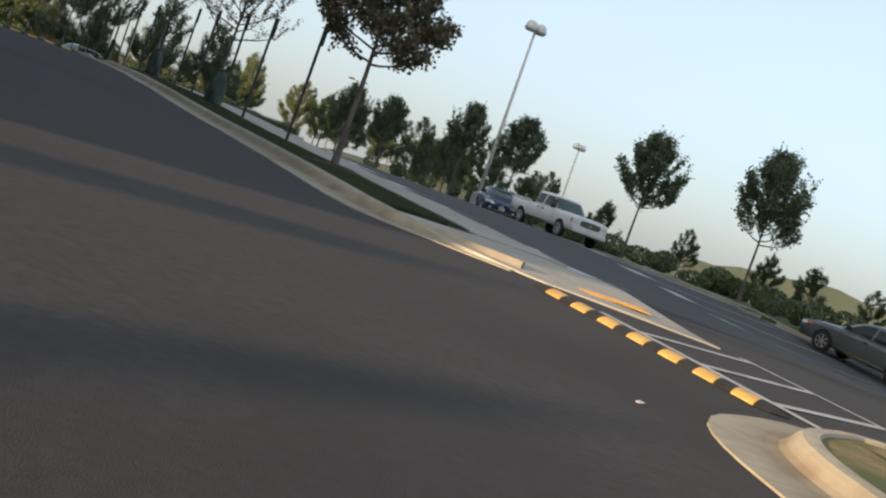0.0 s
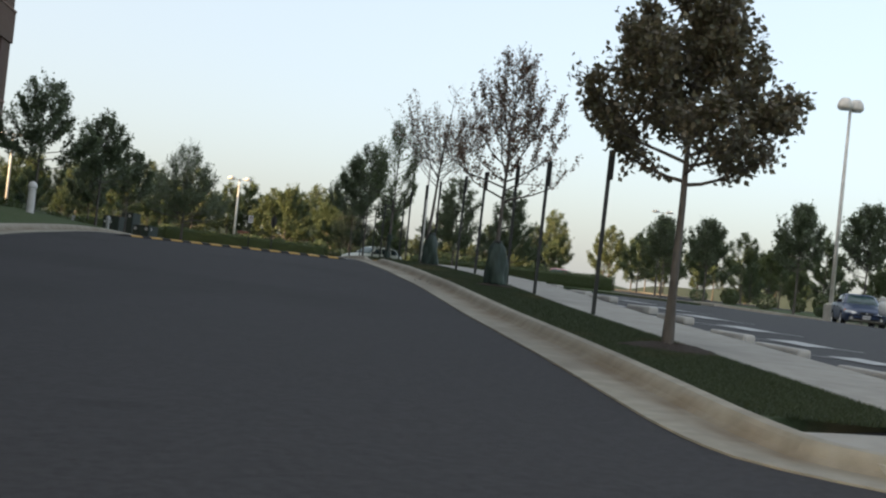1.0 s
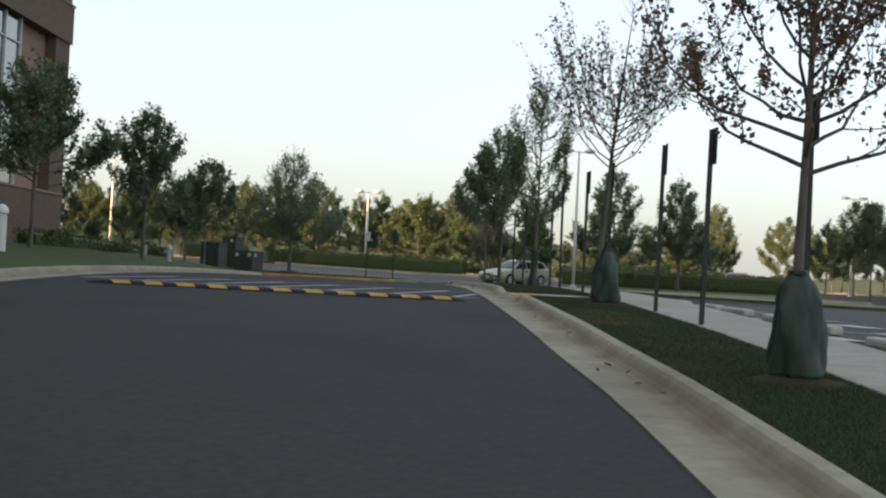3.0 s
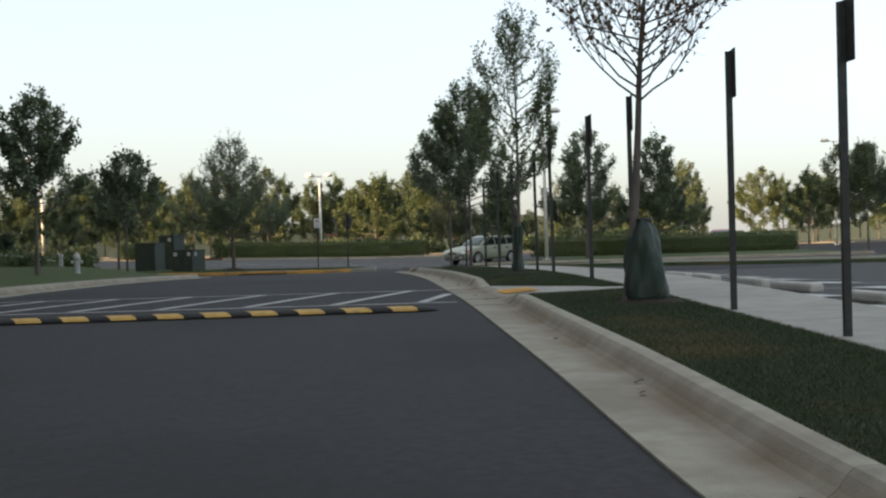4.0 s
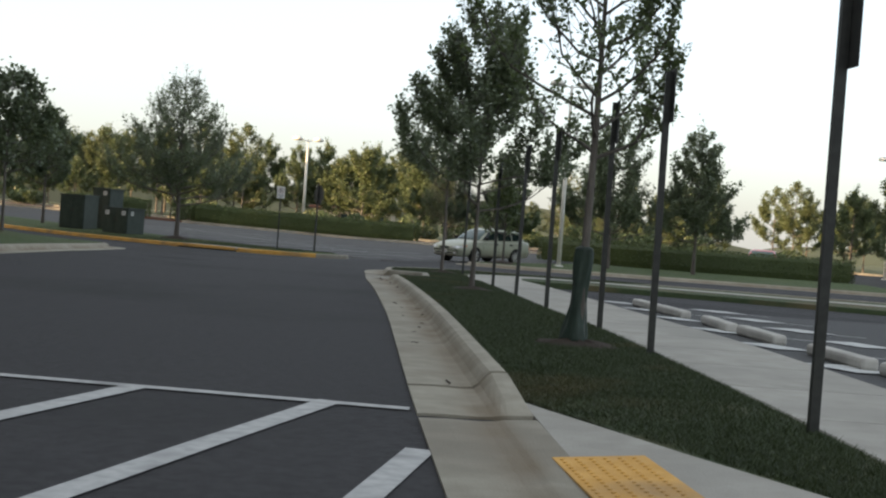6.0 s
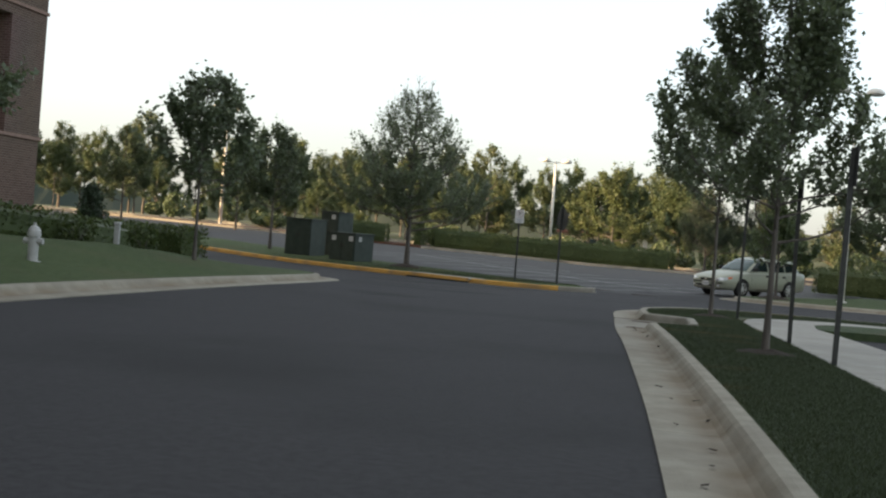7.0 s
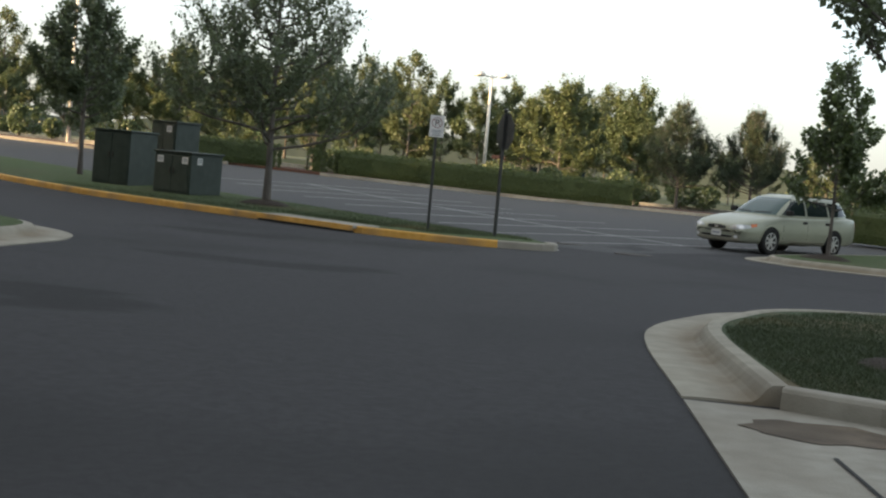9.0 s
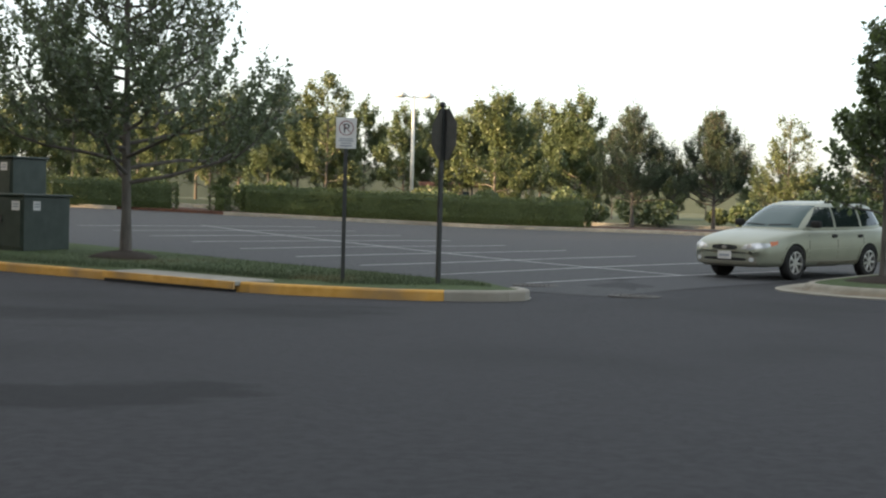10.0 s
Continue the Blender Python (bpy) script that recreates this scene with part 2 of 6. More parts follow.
def stained_concrete():
    """Kerb concrete with brown dirt that gathers along the gutter."""
    m = mixed("kerb_concrete", (0.250, 0.234, 0.190), (0.322, 0.302, 0.247), 5, 9, 0.9, (0.205, 0.185, 0.15), 0.55, 0.5, 0.72, 0.2, 70, random_amount=0.07)
    t = m.node_tree
    n, l = t.nodes, t.links
    b = n["Principled BSDF"]
    old = b.inputs["Base Color"].links[0].from_socket
    at = n.new("ShaderNodeAttribute")
    at.attribute_name = "stain"
    tc = n.new("ShaderNodeTexCoord")
    ns = n.new("ShaderNodeTexNoise")
    ns.inputs["Scale"].default_value, ns.inputs["Detail"].default_value = 1.6, 6.0
    l.new(tc.outputs["Object"], ns.inputs["Vector"])
    mr = n.new("ShaderNodeMapRange")
    mr.inputs["From Min"].default_value, mr.inputs["From Max"].default_value = 0.25, 0.62
    l.new(ns.outputs[0], mr.inputs[0])
    mu = n.new("ShaderNodeMath")
    mu.operation = 'MULTIPLY'
    l.new(at.outputs["Fac"], mu.inputs[0])
    l.new(mr.outputs[0], mu.inputs[1])
    mx = n.new("ShaderNodeMix")
    mx.data_type = 'RGBA'
    mx.inputs[7].default_value = (0.17, 0.135, 0.092, 1)
    l.new(mu.outputs[0], mx.inputs[0])
    l.new(old, mx.inputs[6])
    l.new(mx.outputs[2], b.inputs["Base Color"])
    return m


M["kerb_concrete"] = stained_concrete()


def oil_stains():
    """Dark oily patches with ragged edges, soaked into the junction's asphalt."""
    t = M["asphalt"].node_tree
    n, l = t.nodes, t.links
    b = n["Principled BSDF"]
    old = b.inputs["Base Color"].links[0].from_socket
    tc = n.new("ShaderNodeTexCoord")
    ns = n.new("ShaderNodeTexNoise")
    ns.inputs["Scale"].default_value, ns.inputs["Detail"].default_value = 0.55, 7.0
    mp = n.new("ShaderNodeMapping")
    mp.inputs["Scale"].default_value = (0.7, 1.8, 1.0)
    l.new(tc.outputs["Object"], mp.inputs["Vector"])
    l.new(mp.outputs[0], ns.inputs["Vector"])
    total = None
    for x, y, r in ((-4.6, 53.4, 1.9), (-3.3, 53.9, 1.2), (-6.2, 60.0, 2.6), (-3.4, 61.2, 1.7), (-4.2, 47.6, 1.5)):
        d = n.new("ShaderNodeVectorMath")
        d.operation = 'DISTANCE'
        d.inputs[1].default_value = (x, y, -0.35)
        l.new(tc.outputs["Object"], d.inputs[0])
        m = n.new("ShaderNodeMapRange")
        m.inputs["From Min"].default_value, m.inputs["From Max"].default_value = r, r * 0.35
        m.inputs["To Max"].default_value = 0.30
        l.new(d.outputs["Value"], m.inputs[0])
        if total is None:
            total = m.outputs[0]
        else:
            mm = n.new("ShaderNodeMath")
            mm.operation = 'MAXIMUM'
            l.new(total, mm.inputs[0])
            l.new(m.outputs[0], mm.inputs[1])
            total = mm.outputs[0]
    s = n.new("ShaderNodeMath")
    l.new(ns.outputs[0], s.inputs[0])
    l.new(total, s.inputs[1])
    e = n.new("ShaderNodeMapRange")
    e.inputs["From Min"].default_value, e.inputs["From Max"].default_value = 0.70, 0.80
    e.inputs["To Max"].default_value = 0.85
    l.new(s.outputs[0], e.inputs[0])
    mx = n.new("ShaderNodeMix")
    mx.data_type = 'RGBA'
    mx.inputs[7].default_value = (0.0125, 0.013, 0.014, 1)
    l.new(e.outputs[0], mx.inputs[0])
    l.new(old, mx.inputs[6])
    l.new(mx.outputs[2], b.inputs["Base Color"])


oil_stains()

# The lie of the land
PROFILE_Y = [-60, -26, -19.2, -11.6, -5.8, -.5, 4.3, 8.4, 14.3, 17, 19.5, 25, 29, 36, 43, 48.5, 53, 62, 70.5, 102, 400]
PROFILE_Z = [-2.9, -2.0, -1.57, -1.25, -1.02, -.86, -.68, -.46, -.31, -.24, -.18, -.13, -.13, -.16, -.22, -.28, -.34, -.38, -.40, 0, 1.5]


def flat(x, y):
    """Height of the paved surface."""
    z = sum(float(np.interp(y + d, PROFILE_Y, PROFILE_Z)) for d in (-3, -1.5, 0, 1.5, 3)) / 5
    fade = min(1.0, max(0.0, (60 - y) / 26))
    z -= 0.030 * min(22.0, max(0.0, x - 5.2)) * fade
    z -= 0.50 * min(1.0, max(0.0, (x - 12) / 10)) * min(1.0, max(0.0, (13 - y) / 8))
    z -= 0.09 * min(1.0, max(0.0, (1.5 - x) / 4)) * max(0.0, 1 - abs(y - 66) / 12)
    far = min(1.0, max(0.0, (y - 66) / 30))
    z += 0.022 * min(30.0, max(0.0, -x - 2)) * far
    return z


def gz(x, y):
    """Height of the land: the lawn before the building rises from its kerb."""
    return flat(x, y) + 0.14 * min(3.0, max(0.0, float(np.interp(y, [-10, 18, 33, 54], [-6.8, -6.9, -7.2, -7.8])) - x)) * min(1.0, max(0.0, (56 - y) / 7))


def lot_z(x, y):
    """Height of the parking lot, a kerb's height below the pavement on its near side."""
    return gz(x, y) - 0.15 * min(1.0, max(0.0, (y + 11.5) / 4)) * min(1.0, max(0.0, (46.5 - y) / 3)) * min(1.0, max(0.0, (18 - x) / 8))


def road_z(x, y):
    """The road sheet, which dips out of the way under the parking lot."""
    return flat(x, y) - 0.35 * min(1.0, max(0.0, (y + 9.5) / 3)) * min(1.0, max(0.0, (44.5 - y) / 3)) * min(1.0, max(0.0, (x - 3.4) / 1.0)) * min(1.0, max(0.0, (24 - x) / 3))


def smooth_line(points, step=1.0):
    """A line through the points, by Catmull-Rom, in even steps."""
    p = [Vector(a) for a in points]
    p = [2 * p[0] - p[1]] + p + [2 * p[-1] - p[-2]]
    out = []
    for i in range(1, len(p) - 2):
        k = max(1, int((p[i + 1] - p[i]).length / step + 0.5))
        for j in range(k):
            t = j / k
            out.append(0.5 * (2 * p[i] + (p[i + 1] - p[i - 1]) * t + (2 * p[i - 1] - 5 * p[i] + 4 * p[i + 1] - p[i + 2]) * t * t
                              + (3 * p[i] - p[i - 1] - 3 * p[i + 1] + p[i + 2]) * t ** 3))
    out.append(p[-2])
    return out


def shifted(line, d):
    """The line moved d to its right."""
    out = []
    for i, a in enumerate(line):
        t = (line[min(i + 1, len(line) - 1)] - line[max(i - 1, 0)]).normalized()
        out.append(Vector((a.x + t.y * d, a.y - t.x * d)))
    return out


M["grass_blade"] = blade_material()


# Mesh helpers
def mesh_of(name, bm, mat, smooth=False):
    me = bpy.data.meshes.new(name)
    bm.to_mesh(me)
    bm.free()
    for m in (mat if isinstance(mat, (list, tuple)) else [mat]):
        me.materials.append(M[m])
    if smooth:
        me.polygons.foreach_set("use_smooth", [True] * len(me.polygons))
    return me


def data_mesh(name, verts, faces, mat, smooth=False):
    me = bpy.data.meshes.new(name)
    me.from_pydata(verts, [], faces)
    me.materials.append(M[mat])
    if smooth:
        me.polygons.foreach_set("use_smooth", [True] * len(me.polygons))
    return me


def part(name, bm, mat, parent, label="", smooth=False):
    ob = new(name, mesh_of(name, bm, mat, smooth) if isinstance(bm, bmesh.types.BMesh) else bm)
    ob.parent = parent
    if label:
        ob["label"] = label
    return ob


def thing(name, label, category, m=None, group="", kind=""):
    ob = tagged(new(name), label, category, group, kind)
    if m is not None:
        ob.matrix_world = m
    return ob


def box(bm, x0, y0, z0, x1, y1, z1, bevel=0.0, m=None, mat=0):
    r = bmesh.ops.create_cube(bm, size=1, matrix=Matrix.Translation(((x0 + x1) / 2, (y0 + y1) / 2, (z0 + z1) / 2)) @ Matrix.Diagonal((x1 - x0, y1 - y0, z1 - z0, 1)))
    vs = r["verts"]
    fs = {f for v in vs for f in v.link_faces}
    for f in fs:
        f.material_index = mat
    if bevel:
        es = list({e for v in vs for e in v.link_edges})
        rb = bmesh.ops.bevel(bm, geom=es, offset=bevel, segments=2, affect='EDGES', profile=0.5)
        vs = list(set(rb["verts"]) | {v for v in vs if v.is_valid})
    if m is not None:
        bmesh.ops.transform(bm, matrix=m, verts=vs)
    return bm


def rod(bm, a, b, r0, r1=None, sides=10, cap=True):
    a, b = Vector(a), Vector(b)
    d = b - a
    m = Matrix.Translation((a + b) / 2) @ d.to_track_quat('Z', 'Y').to_matrix().to_4x4()
    bmesh.ops.create_cone(bm, cap_ends=cap, segments=sides, radius1=r0, radius2=r0 if r1 is None else r1, depth=d.length, matrix=m)
    return bm


def lathe(bm, rows, sides=16, m=None, cap=True):
    """A turned shape from rows of (radius, height)."""
    rings = []
    for r, z in rows:
        rings.append([bm.verts.new((r * math.cos(i * 2 * math.pi / sides), r * math.sin(i * 2 * math.pi / sides), z)) for i in range(sides)])
    for a, b in zip(rings, rings[1:]):
        for i in range(sides):
            bm.faces.new((a[i], a[(i + 1) % sides], b[(i + 1) % sides], b[i]))
    if cap and rows[0][0] > 1e-4:
        bm.faces.new(list(reversed(rings[0])))
    if cap and rows[-1][0] > 1e-4:
        bm.faces.new(rings[-1])
    if m is not None:
        bmesh.ops.transform(bm, matrix=m, verts=[v for r in rings for v in r])
    return bm


def drape(outline, dz, step=1.5, skirt=0.0, height=None):
    """A flat outline laid over the land, dz above it, with an edge hanging down."""
    bm = bmesh.new()
    f = bm.faces.new([bm.verts.new((p[0], p[1], 0)) for p in outline])
    if f.calc_area() and f.normal.z < 0:
        f.normal_flip()
    bmesh.ops.triangulate(bm, faces=[f])
    xs = [p[0] for p in outline]
    ys = [p[1] for p in outline]
    for axis, lo, hi in ((0, min(xs), max(xs)), (1, min(ys), max(ys))):
        k = int((hi - lo) / step)
        for i in range(1, k + 1):
            co, no = [0, 0, 0], [0, 0, 0]
            co[axis], no[axis] = lo + (hi - lo) * i / (k + 1), 1
            bmesh.ops.bisect_plane(bm, geom=bm.verts[:] + bm.edges[:] + bm.faces[:], plane_co=co, plane_no=no)
    bmesh.ops.recalc_face_normals(bm, faces=bm.faces[:])
    if sum(f.normal.z for f in bm.faces) < 0:
        bmesh.ops.reverse_faces(bm, faces=bm.faces[:])
    if skirt:
        edges = [e for e in bm.edges if len(e.link_faces) == 1]
        r = bmesh.ops.extrude_edge_only(bm, edges=edges)
        low = {v for v in r["geom"] if isinstance(v, bmesh.types.BMVert)}
        bmesh.ops.recalc_face_normals(bm, faces=bm.faces[:])
    else:
        low = set()
    for v in bm.verts:
        z = (height or gz)(v.co.x, v.co.y) + dz
        v.co.z = z - skirt if v in low else z
    return bm


def sweep(line, profile, z_of=gz, stain=None, ends=None):
    """A strip along the line from a profile of (offset to the right, height).
    stain: a value per profile point, kept as a colour layer; ends: blend from profile (0) to a second profile (1) along the line."""
    bm = bmesh.new()
    rings = []
    layer = bm.verts.layers.float_color.new("stain") if stain else None
    first, last, other = ends if ends else (0, 0, profile)

    def shape_at(u):
        k = first + (last - first) * u
        return [(d + (e - d) * k, h + (g - h) * k) for (d, h), (e, g) in zip(profile, other)]
    for i, a in enumerate(line):
        t = (line[min(i + 1, len(line) - 1)] - line[max(i - 1, 0)]).normalized()
        rings.append([bm.verts.new((a.x + t.y * d, a.y - t.x * d, z_of(a.x, a.y) + h)) for d, h in shape_at(i / (len(line) - 1))])
    if stain:
        for r in rings:
            for v, s in zip(r, stain):
                v[layer] = (s, s, s, 1)
    for a, b in zip(rings, rings[1:]):
        for i in range(len(profile) - 1):
            bm.faces.new((a[i], a[i + 1], b[i + 1], b[i]))
    for r in (rings[0], list(reversed(rings[-1]))):
        if len(profile) > 2:
            bm.faces.new(r)
    bmesh.ops.recalc_face_normals(bm, faces=bm.faces[:])
    return bm


def cut_line(line, lengths, gap=0.007):
    """Cut a line into lengths with small gaps."""
    total = [0.0]
    for a, b in zip(line, line[1:]):
        total.append(total[-1] + (b - a).length)

    def at(s):
        s = min(max(s, 0), total[-1])
        for i in range(len(line) - 1):
            if s <= total[i + 1]:
                u = (s - total[i]) / max(1e-9, total[i + 1] - total[i])
                return line[i].lerp(line[i + 1], u)
        return line[-1]
    s, out = 0.0, []
    while s < total[-1] - 0.2:
        e = min(s + lengths, total[-1])
        if total[-1] - e < 0.4:
            e = total[-1]
        k = max(2, int((e - s) / 0.35) + 1)
        out.append([at(s + gap / 2 + (e - s - gap) * i / k) for i in range(k + 1)])
        s = e
    return out

# The large structure: ground, road, lawns, kerbs, pavement
def structure(name, label, category, bm, mat, kind="structure"):
    return tagged(new(name, mesh_of(name, bm, mat)), label, category, kind=kind)


def ground_sheet():
    ticks = [-2500, -900, -400, -200, -120] + list(range(-80, 181, 8)) + [240, 400, 900, 2500]
    bm = bmesh.new()
    grid = [[bm.verts.new((x, y, gz(max(-60, min(60, x)), min(y, 150)) - (0.7 if -58 < x < 44 and -44 < y < 108 else 0.10))) for x in ticks] for y in ticks]
    for j in range(len(ticks) - 1):
        for i in range(len(ticks) - 1):
            bm.faces.new((grid[j][i], grid[j][i + 1], grid[j + 1][i + 1], grid[j + 1][i]))
    return bm


structure("ground", "wide grassy ground reaching the horizon", "ground", ground_sheet(), "field")
structure("road", "dark worn asphalt road and junction", "road",
          drape([(-60, -45), (46, -45), (46, 110), (-60, 110)], 0.0, 1.8, height=road_z), "asphalt")
structure("road_parking", "grey asphalt parking lot beside the pavement", "parking lot",
          drape([(4.9, -11.5), (25.3, -11.5), (25.3, 47.5), (4.6, 46.5)], 0.005, 1.5, height=lot_z), "lot_asphalt")
structure("road_far_lot", "grey asphalt parking lot beyond the junction", "parking lot",
          drape([(-46, 100.5), (-30, 89.5), (-14, 76.7), (-8, 72.2), (-2, 67.2), (0.5, 65), (2.6, 68.2), (9, 76.4), (12, 99.8)], 0.005, 2.5), "lot_asphalt")

# Asphalt edge lines of the kerbs; the kerb lies to the right of the way they run
EDGE = smooth_line([(4.1, -13.3), (3.38, -12.75), (2.68, -12.05), (2.48, -11), (2.45, -9.5), (2.42, -7), (2.34, -2), (2.32, 2), (2.24, 5), (2.07, 8), (1.945, 11.5), (1.805, 15.3), (1.67, 19),
                    (1.53, 22), (1.42, 25), (1.27, 29.5), (1.12, 33), (0.88, 38), (0.67, 41.7), (0.54, 45.5), (0.45, 48.2), (0.55, 49.8), (0.95, 51.2), (1.65, 52.7), (3, 53.7), (6, 54.2), (24, 55)], 0.5)
SOUTH = smooth_line([(2.2, -31), (2.35, -22.8), (2.5, -20.6), (2.95, -19.3), (3.8, -18.6), (5, -18.35), (12, -18)], 0.3)
LEFT = smooth_line([(-34, 79), (-20, 66.5), (-13, 60), (-9.2, 56.8), (-7.6, 55.4), (-6.95, 54), (-6.85, 52), (-6.7, 45), (-6.5, 38), (-6.35, 33),
                    (-6.2, 26), (-6.1, 18), (-6.0, 8), (-6.0, -10), (-6.0, -35)], 0.5)
ISLE = smooth_line([(-0.80, 64.75), (-0.64, 64.2), (-0.85, 63.70), (-1.85, 63.55), (-3.2, 63.8), (-4.8, 64.3), (-7.5, 66.25), (-10, 67.7), (-13.4, 69.7), (-20, 75), (-32, 85)], 0.25)
CARISLE = smooth_line([(7.8, 74.6), (5.8, 72), (4.5, 70), (3.75, 68.6), (3.6, 67.6), (4.1, 66.6), (5.2, 65.9), (9, 65.4), (24, 65.6)][::-1], 0.5)
PAN_KERB = [(0, -0.28), (0, 0.014), (0.16, 0.018), (0.27, 0.016), (0.36, 0.014), (0.44, 0.020), (0.48, 0.05), (0.52, 0.105), (0.55, 0.132), (0.60, 0.138), (0.66, 0.138), (0.675, 0.12), (0.675, -0.2)]
PAN_STAIN = (0, 0.05, 0.12, 0.40, 0.85, 0.95, 0.80, 0.30, 0.10, 0.05, 0.05, 0.05, 0)
DROP_KERB = [(d, h if h < 0.03 else 0.026 + 0.06 * (d - 0.44)) for d, h in PAN_KERB]
LOW_KERB = [(0, -0.28), (0, 0.12), (0.012, 0.142), (0.03, 0.15), (0.14, 0.15), (0.155, 0.13), (0.155, -0.2)]


def kerb(name, label, line, profile, mat, lengths=3.0, stain=False):
    top = thing(name, label, "kerb", kind="structure")
    for piece in cut_line(line, lengths):
        part("kerb_section", sweep(piece, profile, stain=PAN_STAIN if stain else None), "kerb_concrete" if stain else mat, top)
    return top


def dropped(top, line):
    """The kerb drops to the road for the crossing, with a sloped length at either end."""
    low, high = line[0].y, line[-1].y
    for lo, hi, a, b in ((low, low + 1.2, 0, 1), (low + 1.2, high - 1.3, 1, 1), (high - 1.3, high, 1, 0)):
        piece = cut_line([p for p in line if lo - 0.3 < p.y < hi + 0.3], 9.0)[0]
        piece = [p for p in piece if lo - 0.02 <= p.y <= hi + 0.02]
        part("kerb_section", sweep(piece, PAN_KERB, stain=PAN_STAIN, ends=(a, b, DROP_KERB)), "kerb_concrete", top)


FLUME = (41.8, 45.4)
DROP = (17.7, 23.2)
FINE = smooth_line([(p.x, p.y) for p in EDGE], 0.1)
kerb("kerb_road", "pale concrete kerb and gutter with brown stains", [p for p in FINE if p.y < DROP[0]], PAN_KERB, "concrete", 3.0, True)
dropped(kerb("kerb_verge", "pale concrete kerb and gutter dropped at the crossing", [p for p in FINE if DROP[1] < p.y < FLUME[0]], PAN_KERB, "concrete", 3.0, True),
        [p for p in FINE if DROP[0] <= p.y <= DROP[1]])
kerb("kerb_corner", "pale concrete kerb and gutter rounding the corner", [p for p in FINE if p.y > FLUME[1]], PAN_KERB, "concrete", 3.0, True)
kerb("kerb_south", "sunlit concrete kerb and gutter nose", SOUTH, PAN_KERB, "concrete", 2.6, True)
kerb("kerb_left", "pale concrete kerb along the lawn", LEFT, PAN_KERB, "concrete", 3.0, True)
kerb("kerb_island", "yellow painted concrete kerb of the island", [p for p in ISLE if p.x < -1.84 and p.y < 90], LOW_KERB, "yellow_paint", 3.0)
kerb("kerb_island_end", "bare concrete end of the island kerb", [p for p in ISLE if p.x > -1.86], LOW_KERB, "concrete", 3.0)
kerb("kerb_car_island", "pale concrete kerb of the grass island", CARISLE, PAN_KERB, "concrete", 3.0, True)


def verge_dip(x, y):
    """How far the verge falls towards the crossing's ramp."""
    south = np.clip(1 - (18.6 - y) / 0.8, 0, 1) * (y < 18.62)
    off = ((x - 3.5) * 3.45 + (y - 19.15) * 1.3) / 3.687
    north = np.clip(1 - off / 0.8, 0, 1) * (y > 19.0) * (y < 24)
    return 0.085 * np.maximum(south, north) * np.clip(1 - (x - 2.3) / 1.25, 0, 1)


def VERGE(x, y):
    return gz(x, y) - float(verge_dip(x, y))


def lawn(name, label, outline, mat="grass", dz=0.14, step=1.5, height=None):
    return structure(name, label, "lawn", drape(outline, dz, step, 0.3, height), mat)


def ISLAND_TOP(x, y):
    """The island's turf swells a hand's breadth above its kerb."""
    d = min((p.x - x) ** 2 + (p.y - y) ** 2 for p in ISLE) ** 0.5
    at_drain = (x + 6.0) ** 2 + (y - 65.7) ** 2 < 3.6
    return gz(x, y) + 0.135 + 0.06 * min(1.0, max(0.0, (d - (0.85 if at_drain else 0.15)) / 0.9))


INNER = smooth_line([(4.56, -11), (4.40, -5), (4.34, 0), (4.29, 4.5), (4.15, 9), (4.04, 12), (3.98, 14.3), (3.87, 18), (3.76, 22), (3.66, 25.6), (3.58, 28.5), (3.38, 32), (3.26, 36), (3.12, 41), (2.98, 46),
                     (3.2, 48.2), (4.2, 49.8), (5.9, 51), (12, 51.8), (22, 52.4)], 1.0)
BACK = shifted(EDGE, 0.67)
FLUME_LINE = smooth_line([(1.86, 42.4), (1.87, 43.5), (1.87, 44.6), (1.84, 44.95), (1.74, 45.08), (1.45, 45.2), (1.12, 45.36)], 0.15)
lawn("lawn_strip", "mown grass verge between kerb and pavement",
     [(p.x, p.y) for p in BACK if -11 < p.y < 18.6] + [(3.0, 18.58), (3.86, 18.46)] + [(p.x, p.y) for p in reversed(INNER) if -11 < p.y < 18.3 and p.x < 5], dz=0.115, step=0.5, height=VERGE)
lawn("lawn_corner", "mown grass verge reaching the street corner",
     [(p.x, p.y) for p in BACK if 22.6 < p.y < 41.8] + [(1.55, 42.1), (1.8, 42.3)] + [(p.x + 0.13, p.y + 0.12 * (p.y > 45)) for p in FLUME_LINE] + [(p.x, p.y) for p in BACK if p.y > 45.5 and p.x < 23]
     + [(p.x, p.y) for p in reversed(INNER) if p.x < 21 and p.y > 19.3] + [(3.5, 19.15), (2.85, 20.8)], dz=0.115, step=0.6, height=VERGE)
lawn("lawn_inner", "patch of mown grass between pavement and parking lot",
     [(p.x, p.y) for p in shifted(INNER, 1.37) if p.y > 45.0 and p.x < 21] + [(21, 47.2), (9, 46.6), (5.6, 45.6)], dz=0.125, step=1.0)
lawn("lawn_south", "dry yellow grass on a sunlit kerb island",
     [(p.x, p.y) for p in shifted(SOUTH, 0.67)] + [(12, -31)], "dry_grass", 0.14, 1.0)
lawn("lawn_left", "mown lawn before the brick building",
     [(p.x, p.y) for p in shifted(LEFT, 0.67)] + [(-60, -34), (-60, 80)], "lawn_grass", 0.14, 2.5)
lawn("lawn_island", "grass strip with a tree and cabinets",
     [(p.x, p.y) for p in shifted(ISLE, 0.15)] + [(-31.5, 88.6), (-14, 75.8), (-8, 71.5), (-3, 67.3), (-1.3, 65.4)], "lawn_grass", 0.0, 0.6, ISLAND_TOP)
lawn("lawn_car_island", "grass island with a tree and lamp",
     [(p.x, p.y) for p in shifted(CARISLE, 0.67)] + [(10, 77.5), (24, 77.5)], "lawn_grass", 0.14, 2.0)
